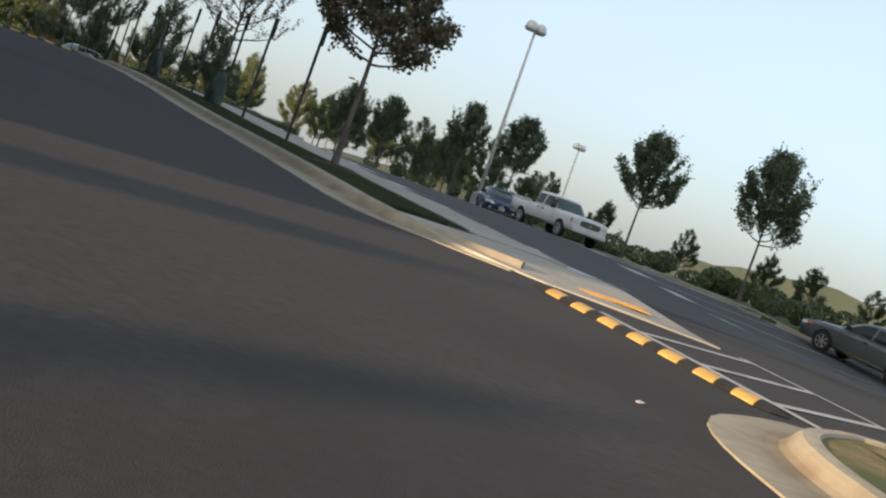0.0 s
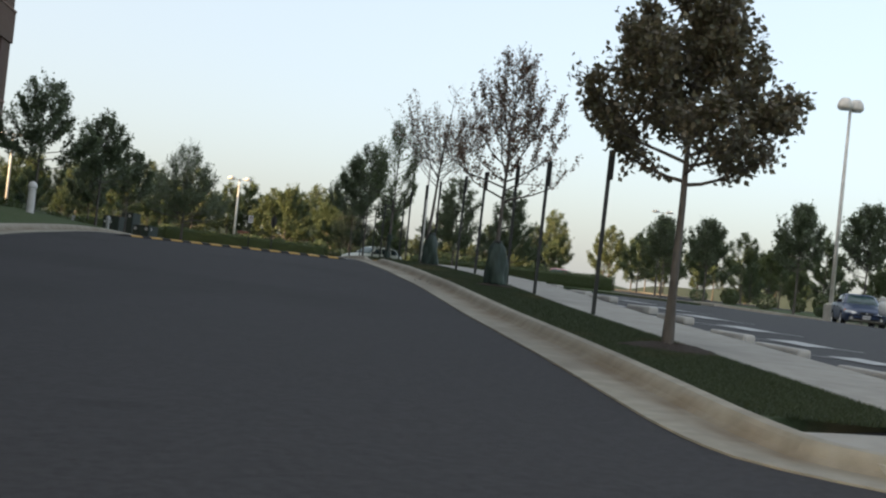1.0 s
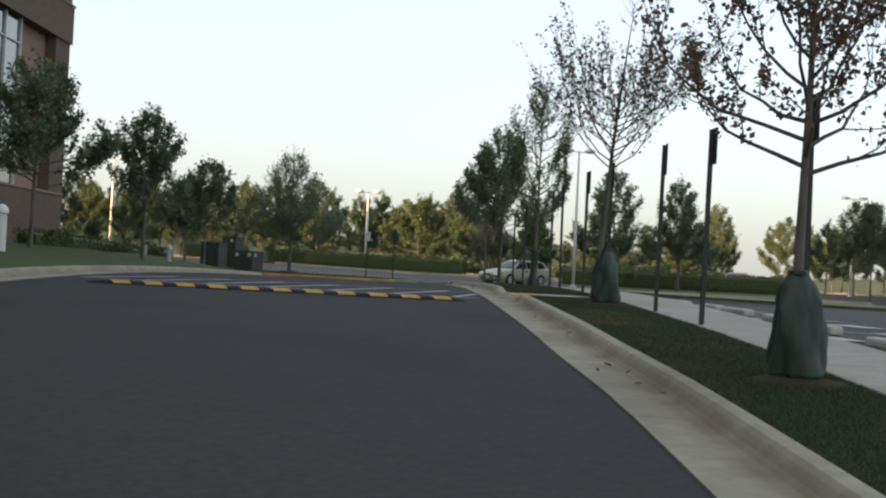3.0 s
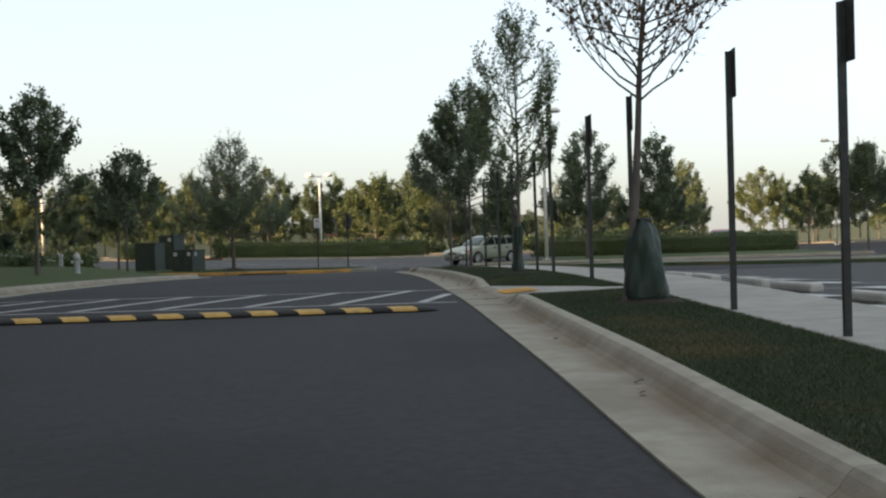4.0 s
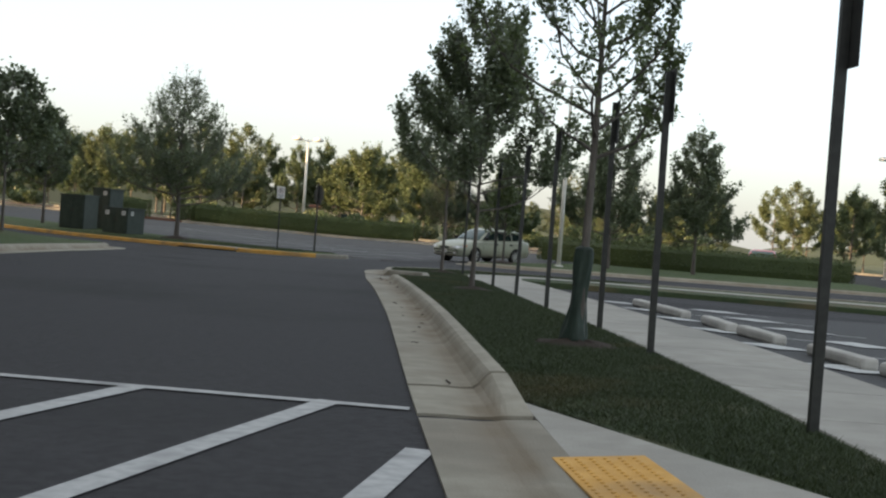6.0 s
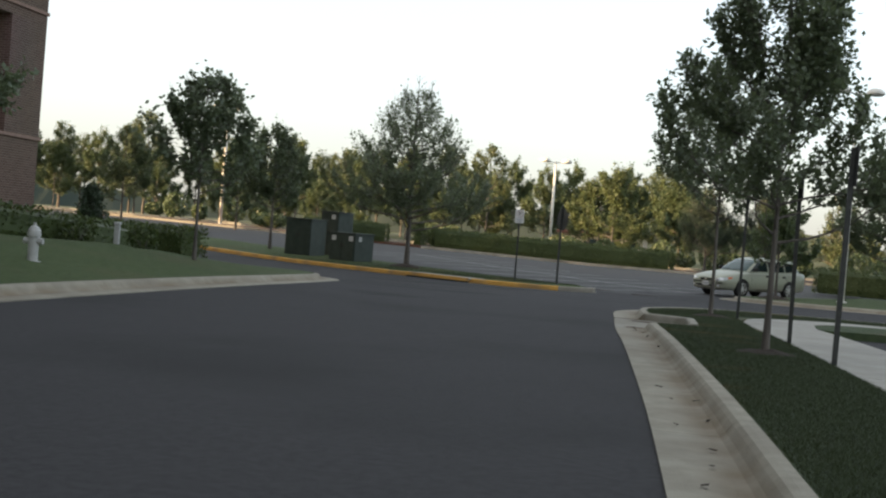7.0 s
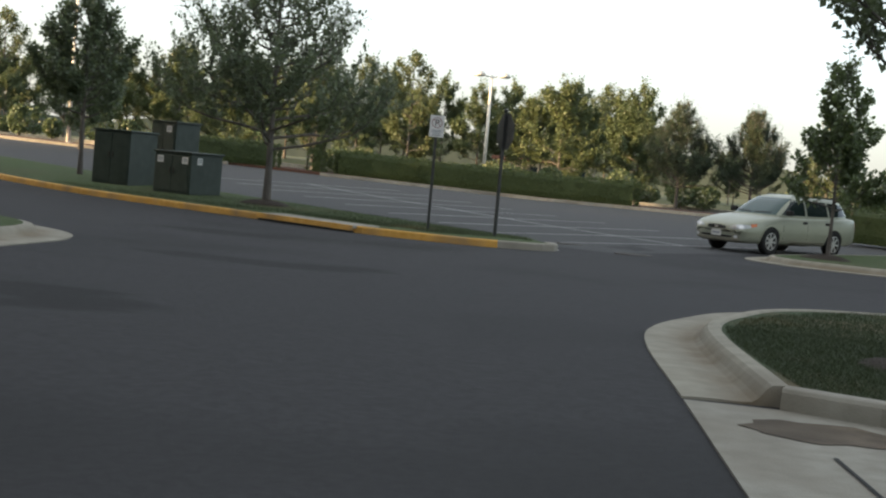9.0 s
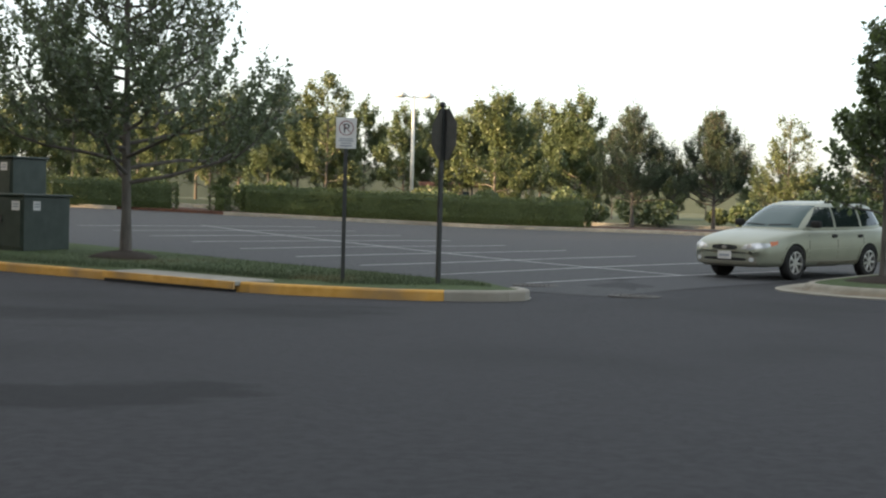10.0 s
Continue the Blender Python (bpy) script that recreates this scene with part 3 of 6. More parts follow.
LOT_EDGE = smooth_line([(38, 9), (30, 9.3), (27.2, 9.8), (25.6, 10.8), (25.0, 12.6), (24.95, 16), (24.95, 63)], 1.0)
lawn("lawn_lot_edge", "grass bank along the far side of the parking lot",
     [(p.x, p.y) for p in shifted(LOT_EDGE, 0.67)] + [(40, 63)], "lawn_grass", 0.14, 2.5)
kerb("kerb_lot_edge", "pale concrete kerb of the parking lot", LOT_EDGE, PAN_KERB, "concrete", 3.0, True)
lawn("lawn_hedge_bed", "bed of red mulch under the hedges",
     [(-46, 101.5), (-13.8, 99.5), (2.8, 99.3), (11, 96), (11, 99), (2.8, 102.8), (-13.8, 103), (-46, 105)], "red_mulch", 0.12, 3)
kerb("kerb_hedge_bed", "sunlit concrete kerb before the hedge", smooth_line([(11, 95.3), (2.8, 98.6), (-12.9, 98.85)][::-1], 2.0)[::1], LOW_KERB, "concrete", 3.0)
kerb("kerb_hedge_bed_west", "sunlit concrete kerb before the clipped hedge", smooth_line([(-46, 100.8), (-17.6, 99.4)], 2.0), LOW_KERB, "concrete", 3.0)
kerb("kerb_far_street", "sunlit kerb of a far street", smooth_line([(-50, 116.5), (-10, 113), (12, 110), (40, 105)], 2.0), LOW_KERB, "concrete", 6.0)


def pavement():
    top = thing("pavement", "pale concrete pavement of square slabs", "pavement", kind="structure")
    inner = smooth_line([(4.56, -11)] + [(p.x, p.y) for p in INNER[2::3]] + [(22, 52.4)], 0.5)
    for piece in cut_line(inner, 1.5, 0.014):
        part("slab", sweep(piece, [(0, -0.2), (0, 0.120), (0.008, 0.128), (1.342, 0.128), (1.35, 0.120), (1.35, -0.2)]), "sidewalk", top)
    # ramp to the crossing, and the flared corner at the side entrance
    part("slab", drape([(2.345, 18.62), (3.855, 18.45), (3.84, 19.15), (3.5, 19.15), (2.85, 20.8), (2.2, 22.6)], 0.0, 0.4, 0.3, lambda x, y: gz(x, y) + 0.03 + 0.088 * min(1.0, max(0.0, (x - 2.25) / 1.15))), "sidewalk", top)
    part("slab", drape([(4.75, -11.0), (3.2, -11.4), (3.5, -12.4), (4.5, -13.4), (6.6, -13.8), (6.6, -11.0)], 0.0, 0.4, 0.3, lambda x, y: gz(x, y) + 0.015 + 0.10 * min(1.0, max(0.0, (y + 13.3) / 2.0))), "sidewalk", top)
    return top


pavement()


def tactile(name, m, w, d):
    t = thing(name, "yellow tactile paving plate with domes", "tactile paving", m)
    bm = bmesh.new()
    box(bm, -w / 2, -d / 2, 0, w / 2, d / 2, 0.012, 0.003)
    part("plate", bm, "yellow_paint", t)
    bm = bmesh.new()
    for i in range(int(w / 0.07)):
        for j in range(int(d / 0.07)):
            rod(bm, (-w / 2 + 0.035 + i * 0.07, -d / 2 + 0.035 + j * 0.07, 0.011), (-w / 2 + 0.035 + i * 0.07, -d / 2 + 0.035 + j * 0.07, 0.018), 0.013, 0.009, 6)
    ob = part("domes", bm, "yellow_paint", t)
    ob["kind"] = "stuff"
    return t


tactile("tactile_plate", pose(2.44, 20.15, gz(2.44, 20.15) + 0.050, 0, -4.4, 4), 0.46, 1.1)
tactile("tactile_plate", pose(5.6, -12.9, gz(5.6, -12.9) + 0.036, 2.9, 0, -10), 0.9, 0.36)


def painted(name, label, quads, mat="white_line", lift=0.009, height=gz):
    """Painted road marks: every quad one strip draped on the road."""
    top = thing(name, label, "road marking", kind="structure")
    for a, b, w in quads:
        a, b = Vector(a), Vector(b)
        n = max(1, int((b - a).length / 1.5))
        line = [a.lerp(b, i / n) for i in range(n + 1)]
        bm = sweep(line, [(-w / 2, lift), (w / 2, lift)])
        for v in bm.verts:
            v.co.z = height(v.co.x, v.co.y) + lift
        part("stripe", bm, mat, top)
    return top


def crossing():
    q = [((-5.4, 19.1), (1.57, 18.64), 0.11), ((-5.7, 22.7), (1.49, 22.1), 0.11)]
    for i in range(6):
        x = -1.15 * i
        q.append(((x, 18.9 + 0.07 * i), (x + 1.02, 22.2 + 0.06 * i), 0.15))
    q.append(((1.12, 18.82), (1.54, 20.8), 0.15))
    painted("road_crossing", "worn white hatched pedestrian crossing", q)
    q = [((4.6, -14.6), (4.75, -18.2), 0.11), ((6.75, -14.0), (6.9, -18.0), 0.11)]
    for i in range(4):
        q.append(((4.65, -15.35 - i * 1.1), (6.8, -14.2 - i * 1.1), 0.12))
    painted("road_crossing_side", "worn white hatched crossing over the side entrance", q)


crossing()


def stalls():
    q, wide = [], []
    for i in range(20):
        y = -10.3 + 2.8 * i
        if y < 45:
            near = 7.55 - 0.022 * max(0.0, y - 4)
            q.append(((near - 1.75, y), (near + 2.9, y), 0.10))
            q.append(((19.0, y + 0.8), (24.5, y + 0.8), 0.10))
            wide.append(((near - 0.75, y), (near - 0.15, y + 0.35), 0.8))
            wide.append(((near + 1.35, y - 0.1), (near + 2.15, y + 0.45), 0.9))
            wide.append(((18.5, y + 0.8), (19.5, y + 1.1), 0.9))
    painted("road_stall_lines", "white parking stall lines", q, lift=0.016, height=lot_z)
    painted("road_stall_marks", "short wide white stall marks", wide, "white_mark", 0.022, lot_z)
    # far lot: a long spine with stall lines across it
    spine = Vector((14.0, -17.0)).normalized()
    across = Vector((0.68, 0.73))
    a = Vector((-11.2, 88.0))
    q = [(tuple(a), tuple(a + spine * 21.5), 0.10)]
    for i in range(9):
        c = a + spine * (0.3 + 2.65 * i)
        q.append((tuple(c - across * 4.6), tuple(c + across * 4.6), 0.10))
    painted("road_far_stall_lines", "white stall lines of the far parking lot", q, lift=0.014)


stalls()



# Things
def speed_bump(length, m, lead=0.0):
    t = thing("speed_bump", "rubber speed bump, black with yellow reflective blocks", "speed bump", m)
    half = [(-0.15, 0.0), (-0.14, 0.018), (-0.10, 0.038), (-0.05, 0.05), (0.0, 0.054), (0.05, 0.05), (0.10, 0.038), (0.14, 0.018), (0.15, 0.0)]

    def seg(x0, x1, skew0=0.0, skew1=0.0, s0=1.0, s1=1.0):
        bm = bmesh.new()
        rings = [[bm.verts.new((x + y * k, y * (0.6 + 0.4 * s), z * s)) for y, z in half] for x, s, k in ((x0, s0, skew0), (x1, s1, skew1))]
        for i in range(len(half) - 1):
            bm.faces.new((rings[0][i], rings[0][i + 1], rings[1][i + 1], rings[1][i]))
        bm.faces.new(rings[0])
        bm.faces.new(list(reversed(rings[1])))
        bmesh.ops.recalc_face_normals(bm, faces=bm.faces[:])
        return bm
    part("end_cap", seg(0, 0.24, 0, 0, 0.25, 1), "black_rubber", t)
    part("end_cap", seg(length - 0.24, length, 0, 0, 1, 0.25), "black_rubber", t)
    x, k = 0.244 + lead, 0
    if lead:
        part("black_block", seg(0.246, x - 0.002, 0, -0.7), "black_rubber", t)
    while x < length - 0.55:
        w = 0.30 if k % 2 == 0 else 0.24
        yellow = k % 2 == 0
        k0 = -0.7
        part("yellow_block" if yellow else "black_block", seg(x + 0.002, x + w - 0.002, k0, k0), "reflective_yellow" if yellow else "black_rubber", t)
        x += w
        k += 1
    part("black_block", seg(x + 0.002, length - 0.242, -0.7, 0), "black_rubber", t)
    return t


speed_bump(6.4, Matrix.Translation((-5.1, 17.25, gz(-2, 17.25) + 0.012)), 0.136)
speed_bump(4.1, Matrix.Translation((4.36, -18.1, gz(4.3, -18.1) + 0.004)) @ Matrix.Rotation(radians(93), 4, 'Z') @ Matrix.Rotation(-math.atan2(gz(4.2, -14.0) - gz(4.2, -18.1), 4.1), 4, 'Y'))


def wheel_stop(m, first=[]):
    if first:
        return copy_thing(first[0], m)
    t = thing("wheel_stop", "pale concrete wheel stop lying across a stall", "wheel stop", m, "wheel stops")
    bm = bmesh.new()
    box(bm, -0.11, -0.95, 0, 0.11, 0.95, 0.155, 0.045)
    part("block", bm, "pale_concrete", t)
    first.append(t)
    return t


for i in range(9):
    for y in (-5.85 + 5.6 * i, -3.55 + 5.6 * i):
        if y < 44:
            x = 7.35 - 0.022 * max(0.0, y - 4)
            wheel_stop(pose(x, y, lot_z(x, y) + 0.006, 0, 0, random.uniform(-3, 3)))


def sign_post(m, first=[]):
    if first:
        return copy_thing(first[0], m)
    t = thing("sign_post", "black steel post with a narrow parking sign seen edge-on", "sign post", m, "sign posts beside the pavement")
    bm = bmesh.new()
    outline = [(-0.028, 0.024), (-0.028, -0.018), (0.028, -0.018), (0.028, 0.024), (0.020, 0.024), (0.020, -0.010), (-0.020, -0.010), (-0.020, 0.024)]
    low, high = ([bm.verts.new((x, y, z)) for x, y in outline] for z in (-0.25, 2.46))
    for i in range(8):
        bm.faces.new((low[i], low[(i + 1) % 8], high[(i + 1) % 8], high[i]))
    bm.faces.new(high)
    bmesh.ops.recalc_face_normals(bm, faces=bm.faces[:])
    part("post", bm, "black_metal", t)
    bm = bmesh.new()
    box(bm, 0.030, -0.152, 2.02, 0.036, 0.152, 2.48, 0.002)
    plate = part("sign_plate", bm, "sign_back", t)
    bm = bmesh.new()
    box(bm, 0.0365, -0.145, 2.03, 0.038, 0.145, 2.47)
    part("sign_face", bm, "white_enamel", plate, "white sign face")
    for z in (2.08, 2.42):
        bm = bmesh.new()
        rod(bm, (0.018, 0, z), (0.044, 0, z), 0.008, 0.008, 6)
        part("bolt", bm, "iron", plate)
    first.append(t)
    return t


POSTS = [(4.37, -0.45), (4.33, 4.3), (4.26, 7.2), (4.16, 11.5), (4.03, 14.3), (3.84, 18.7), (3.70, 21.5), (3.58, 25.6), (3.56, 28.4),
         (3.38, 32.0), (3.27, 35.5), (3.15, 39.2), (2.94, 47.3)]
for x, y in POSTS:
    sign_post(pose(x, y, gz(x, y) + 0.10, random.uniform(-0.6, 0.6), random.uniform(-0.6, 0.6), random.uniform(-5, 5)))


# Trees
def tube(V, F, pts, radii, sides=6):
    base = len(V)
    for i, (p, r) in enumerate(zip(pts, radii)):
        d = (pts[min(i + 1, len(pts) - 1)] - pts[max(i - 1, 0)])
        d = d / (np.linalg.norm(d) + 1e-9)
        u = np.cross(d, (0.31, 0.95, 0.1))
        u /= np.linalg.norm(u) + 1e-9
        v = np.cross(d, u)
        for k in range(sides):
            a = 2 * math.pi * k / sides
            V.append(tuple(p + r * (u * math.cos(a) + v * math.sin(a))))
    for i in range(len(pts) - 1):
        for k in range(sides):
            a, b = base + i * sides + k, base + i * sides + (k + 1) % sides
            F.append((a, b, b + sides, a + sides))


def crown_reach(shape, s):
    """How far a crown reaches at the height s of it, from 0 (lowest leaves) to 1 (top), as a share of its radius."""
    s = min(1.0, max(0.0, s))
    if shape == "oval":
        return 0.47 + 1.77 * s if s < 0.30 else max(0.04, (1.0 - s) / 0.70) ** 0.72
    if shape == "round":
        return math.sqrt(max(0.02, 1 - (1.9 * s - 0.78) ** 2 / 1.27))
    if shape == "cone":
        return 0.72 + 2.0 * s if s < 0.14 else max(0.03, (1.0 - s) / 0.86) ** 0.80
    if shape == "spire":
        return 0.66 + 1.9 * s if s < 0.18 else max(0.02, (1.0 - s) / 0.82) ** 1.12
    if shape == "egg":
        return max(0.03, math.sin(math.pi * (0.16 + 0.82 * s ** 1.15))) ** 0.8
    return (0.22 + 1.05 * s if s < 0.72 else 0.976 - 1.5 * (s - 0.72))


def tree_data(seed, height, clear, radius, shape="oval", limbs=26, leaves=5000, leaf=0.11, trunk=0.075, rise=0.9, twigs=5, spread=0.16, spiky=0.0, low=0.0, lean=0.0):
    """Wood and leaf meshes of one tree: trunk, limbs, side branches and twigs, with the leaves set along the twigs.
    clear: bare trunk height; shape: how the crown's reach runs with height; rise: how steep limbs climb; spiky: upright shoots on the outside."""
    g = np.random.default_rng(seed)
    V, F = [], []
    crown = height - clear
    radius *= 1.10
    lobes = g.uniform(0, 2 * math.pi, 4)
    top = height * 0.97
    bend = g.normal(0, 0.010, (9, 2)).cumsum(axis=0) * height * 0.35
    tp = [np.array([bend[i][0] * i / 8 + lean * z / height, bend[i][1] * i / 8, z]) for i, z in enumerate(np.linspace(0, top, 9))]
    tube(V, F, tp, [trunk * (1.3 if i == 0 else 1) * (1 - 0.94 * i / 8) for i in range(9)], 8)
    runs = []  # (points, weight) of whatever bears leaves
    tips = []

    def along(z):
        k = min(7, int(z / top * 8))
        u = z / top * 8 - k
        return tp[k] * (1 - u) + tp[k + 1] * u

    def inside(p, slack):
        a = along(min(top, max(0.0, p[2])))
        return math.hypot(p[0] - a[0], p[1] - a[1]) < radius * crown_reach(shape, (p[2] - clear) / crown) * slack + 0.06 and p[2] < clear + crown * (0.80 + 0.2 * slack)

    def branch(start, d, length, r, sides=4):
        """A short branch that bends upwards; it is cut where it would leave the crown."""
        pts, p, v = [start], start, d / np.linalg.norm(d)
        slack = g.uniform(0.92, 1.38)
        for k in range(3):
            v = v + np.array([0, 0, 0.10]) + g.normal(0, 0.12, 3)
            v /= np.linalg.norm(v)
            q = p + v * length / 3
            if k and not inside(q, slack):
                break
            pts.append(q)
            p = q
        tube(V, F, pts, [r * (1 - 0.8 * k / 3) for k in range(len(pts))], sides)
        return pts, v
    for i in range(limbs):
        u = (i + g.uniform(0, 0.7)) / limbs
        s0 = u * (0.86 if shape != "vase" else 0.36)
        z0 = clear + crown * s0
        a = i * 2.39996 + g.normal(0, 0.3)
        full = (g.uniform(0.70, 1.08) if g.random() > 0.15 else g.uniform(0.4, 0.65)) * (1 + 0.16 * math.sin(2 * a + 7 * s0 + lobes[0]) + 0.10 * math.sin(3 * a - 11 * s0 + lobes[1]))
        full = min(1.12, full)
        guess = radius * crown_reach(shape, s0 + 0.12)
        climb = rise * g.uniform(0.65, 1.2) * (guess * (0.70 + 0.6 * s0) if shape != "vase" else crown * g.uniform(0.36, 0.62))
        s1 = 1 - (1 - s0) * math.exp(-climb / (crown * (1 - s0)))
        L = radius * min(crown_reach(shape, s1), crown_reach(shape, s0) + 0.30) * full
        climb = (s1 - s0) * crown
        start = along(z0)
        n = 6
        side_bow = g.normal(0, 0.10) * L
        pts = []
        for k in range(n + 1):
            t = k / n
            out = L * (t + 0.16 * math.sin(math.pi * t))
            bow = side_bow * math.sin(math.pi * t)
            pts.append(start + np.array([math.cos(a) * out - math.sin(a) * bow, math.sin(a) * out + math.cos(a) * bow, climb * (0.55 * t + 0.45 * t * t)]) + (g.normal(0, 0.018, 3) * L if 0 < k else 0))
        r0 = max(0.007, trunk * (0.44 if shape != "vase" else 0.25) * (1 - 0.72 * s0))
        tube(V, F, pts, [r0 * (1 - 0.88 * k / n) for k in range(n + 1)], 5)
        dense = float(g.lognormal(0, 0.42))
        runs.append((pts[3:], 0.8 * dense))
        L3 = float(np.linalg.norm(pts[-1] - pts[0])) + 0.15
        for j in range(twigs):
            t = 0.22 + 0.78 * (j + g.random()) / twigs
            k = min(n - 1, int(t * n))
            q = pts[k] * (1 - (t * n - k)) + pts[k + 1] * (t * n - k)
            d = pts[k + 1] - pts[k]
            d = d / (np.linalg.norm(d) + 1e-9)
            turn = (1 if j % 2 else -1) * g.uniform(0.45, 1.15)
            c, sn = math.cos(turn), math.sin(turn)
            d = np.array([d[0] * c - d[1] * sn, d[0] * sn + d[1] * c, d[2] + g.normal(0.12, 0.28) + 0.3 * spiky])
            length = L3 * g.uniform(0.24, 0.46) * (1.12 - 0.55 * t) + 0.08 * radius
            bp, v = branch(q, d, length, max(0.004, r0 * 0.42 * (1 - 0.5 * t)))
            w = dense * float(g.lognormal(0, 0.35))
            runs.append((bp, w))
            tips.append((bp[-1], v))
            for m in range(2):
                e = bp[min(len(bp) - 1, 1 + m)]
                tw, v2 = branch(e, v + g.normal(0, 0.6, 3) + np.array([0, 0, 0.15]), length * g.uniform(0.35, 0.6), max(0.003, r0 * 0.2), 3)
                runs.append((tw, w))
    # the leader's own side twigs
    for j in range(10):
        z = clear + crown * (0.80 + 0.19 * j / 10)
        a = j * 2.4
        bp, v = branch(along(min(z, top)), np.array([math.cos(a), math.sin(a), 0.9]), 0.16 * radius + 0.10, 0.005)
        runs.append((bp, 0.9))
    # thin upright shoots that fray the outline
    for j in range(int(90 * spiky)):
        p, v = tips[int(g.integers(0, len(tips)))]
        d = np.array([p[0] / radius * 0.8, p[1] / radius * 0.8, 1.0]) + g.normal(0, 0.25, 3)
        d /= np.linalg.norm(d)
        length = min(radius, 1.8) * g.uniform(0.12, 0.26)
        sp = [p, p + d * length * 0.5 + g.normal(0, 0.02, 3), p + d * length]
        tube(V, F, sp, [0.006, 0.004, 0.002], 3)
        runs.append((sp, 0.5))
    A = np.array([r[i] for r, _ in runs for i in range(len(r) - 1)])
    B = np.array([r[i + 1] for r, _ in runs for i in range(len(r) - 1)])
    W = np.array([w for r, w in runs for _ in range(len(r) - 1)]) * np.linalg.norm(B - A, axis=1)
    W *= np.array([0.20 + crown_reach(shape, (z - clear) / crown) ** 1.6 for z in (A[:, 2] + B[:, 2]) / 2])
    idx = g.choice(len(A), leaves, p=W / W.sum())
    t = g.random((leaves, 1))
    way = (B - A)[idx]
    way /= np.linalg.norm(way, axis=1)[:, None] + 1e-9
    size = leaf * g.uniform(0.65, 1.25, (leaves, 1))
    dirs = g.normal(0, 0.75, (leaves, 3)) + 0.55 * way + np.array([0, 0, -0.25])
    dirs /= np.linalg.norm(dirs, axis=1)[:, None]
    cen = A[idx] * (1 - t) + B[idx] * t + dirs * size * 0.7 + np.clip(g.normal(0, 0.42, (leaves, 3)), -0.9, 0.9) * spread
    side = np.cross(dirs, g.normal(0, 0.7, (leaves, 3)) + np.array([0, 0, 1.0]))
    side /= np.linalg.norm(side, axis=1)[:, None] + 1e-9
    nrm = np.cross(dirs, side)
    keep = cen[:, 2] > max(low, clear * 0.72)
    cen, dirs, side, nrm, size = cen[keep], dirs[keep], side[keep], nrm[keep], size[keep]
    count = len(cen)
    lv = np.stack([cen - dirs * size * 0.55, cen + side * size * 0.42 + nrm * size * 0.12, cen + dirs * size * 0.6, cen - side * size * 0.42 + nrm * size * 0.12], axis=1).reshape(-1, 3)
    lf = (np.arange(count)[:, None] * 4 + np.arange(4)).tolist()
    return [tuple(v) for v in V], F, lv.tolist(), lf


def tree(name, label, m, leaf_mat, group="", **kw):
    t = thing(name, label, "tree", m, group)
    V, F, lv, lf = tree_data(**kw)
    part("trunk", data_mesh("trunk", V, F, "bark", True), "bark", t)
    part("crown", data_mesh("crown", lv, lf, leaf_mat), leaf_mat, t)
    return t


def stand(x, y, dz=0.12, turn=0.0, s=1.0):
    return pose(x, y, gz(x, y) + dz, 0, 0, turn) @ Matrix.Scale(s, 4)


def mulch_ring(x, y, r, dz=0.13, rise=1.0):
    t = thing("mulch_ring", "low mound of dark bark mulch round a tree", "mulch", pose(x, y, gz(x, y) + dz))
    bm = bmesh.new()
    g = np.random.default_rng(int(abs(x * 31 + y * 7)))
    rows = [(r * 1.02, -0.06), (r, 0.0), (r * 0.85, 0.05 * rise), (r * 0.5, 0.115 * rise), (0.06, 0.15 * rise)]
    lathe(bm, rows, 22)
    for v in bm.verts:
        k = 1 + 0.10 * math.sin(3 * math.atan2(v.co.y, v.co.x) + x)
        v.co.x, v.co.y = v.co.x * k, v.co.y * k
        v.co.z += float(g.normal(0, 0.008)) if v.co.z > 0.01 else 0
    part("mound", bm, "mulch", t, smooth=True)


def water_bag(x, y, h, r, turn, waist=False):
    t = thing("watering_bag", "dark green slumped tree watering bag round a trunk", "watering bag", pose(x, y, gz(x, y) + 0.14, 0, 0, turn))
    bm = bmesh.new()
    rows = [(0.72, 0.0), (0.98, 0.03), (1.0, 0.12), (0.96, 0.3), (0.90, 0.52), (0.80, 0.72), (0.62, 0.86), (0.40, 0.95), (0.30, 1.0), (0.24, 0.985)]
    if waist:
        rows = [(0.9, 0.0), (1.25, 0.02), (1.15, 0.10), (0.95, 0.22), (0.72, 0.40), (0.70, 0.55), (0.80, 0.75), (0.86, 0.92), (0.80, 0.985), (0.5, 1.0)]
    fine = []
    for (a0, b0), (a1, b1) in zip(rows, rows[1:]):
        fine += [(a0 + (a1 - a0) * q / 3, b0 + (b1 - b0) * q / 3) for q in range(3)]
    lathe(bm, [(a * r, b * h) for a, b in fine + rows[-1:]], 40)
    for v in bm.verts:
        a = math.atan2(v.co.y, v.co.x)
        z = v.co.z / h
        k = 1 + 0.13 * math.sin(3 * a + 5 * z) * (1 - 0.4 * z) + 0.07 * math.sin(7 * a - 7 * z) + 0.035 * math.sin(13 * a + 11 * z)
        v.co.x, v.co.y = v.co.x * k * 1.12 + 0.05 * (1 - z), v.co.y * k * 0.9
    part("bag_body", bm, "bag", t, smooth=True)
    bm = bmesh.new()
    lathe(bm, [(0.36 * r, 0.955 * h), (0.40 * r, 0.97 * h), (0.40 * r, 1.0 * h), (0.36 * r, 1.01 * h)], 20)
    part("strap", bm, "black_metal", t)
    bm = bmesh.new()
    if not waist:
        rod(bm, (0.92 * r, 0, 0.10 * h), (0.42 * r, 0, 0.93 * h), 0.012, 0.012, 6)
        part("seam", bm, "black_rubber", t)


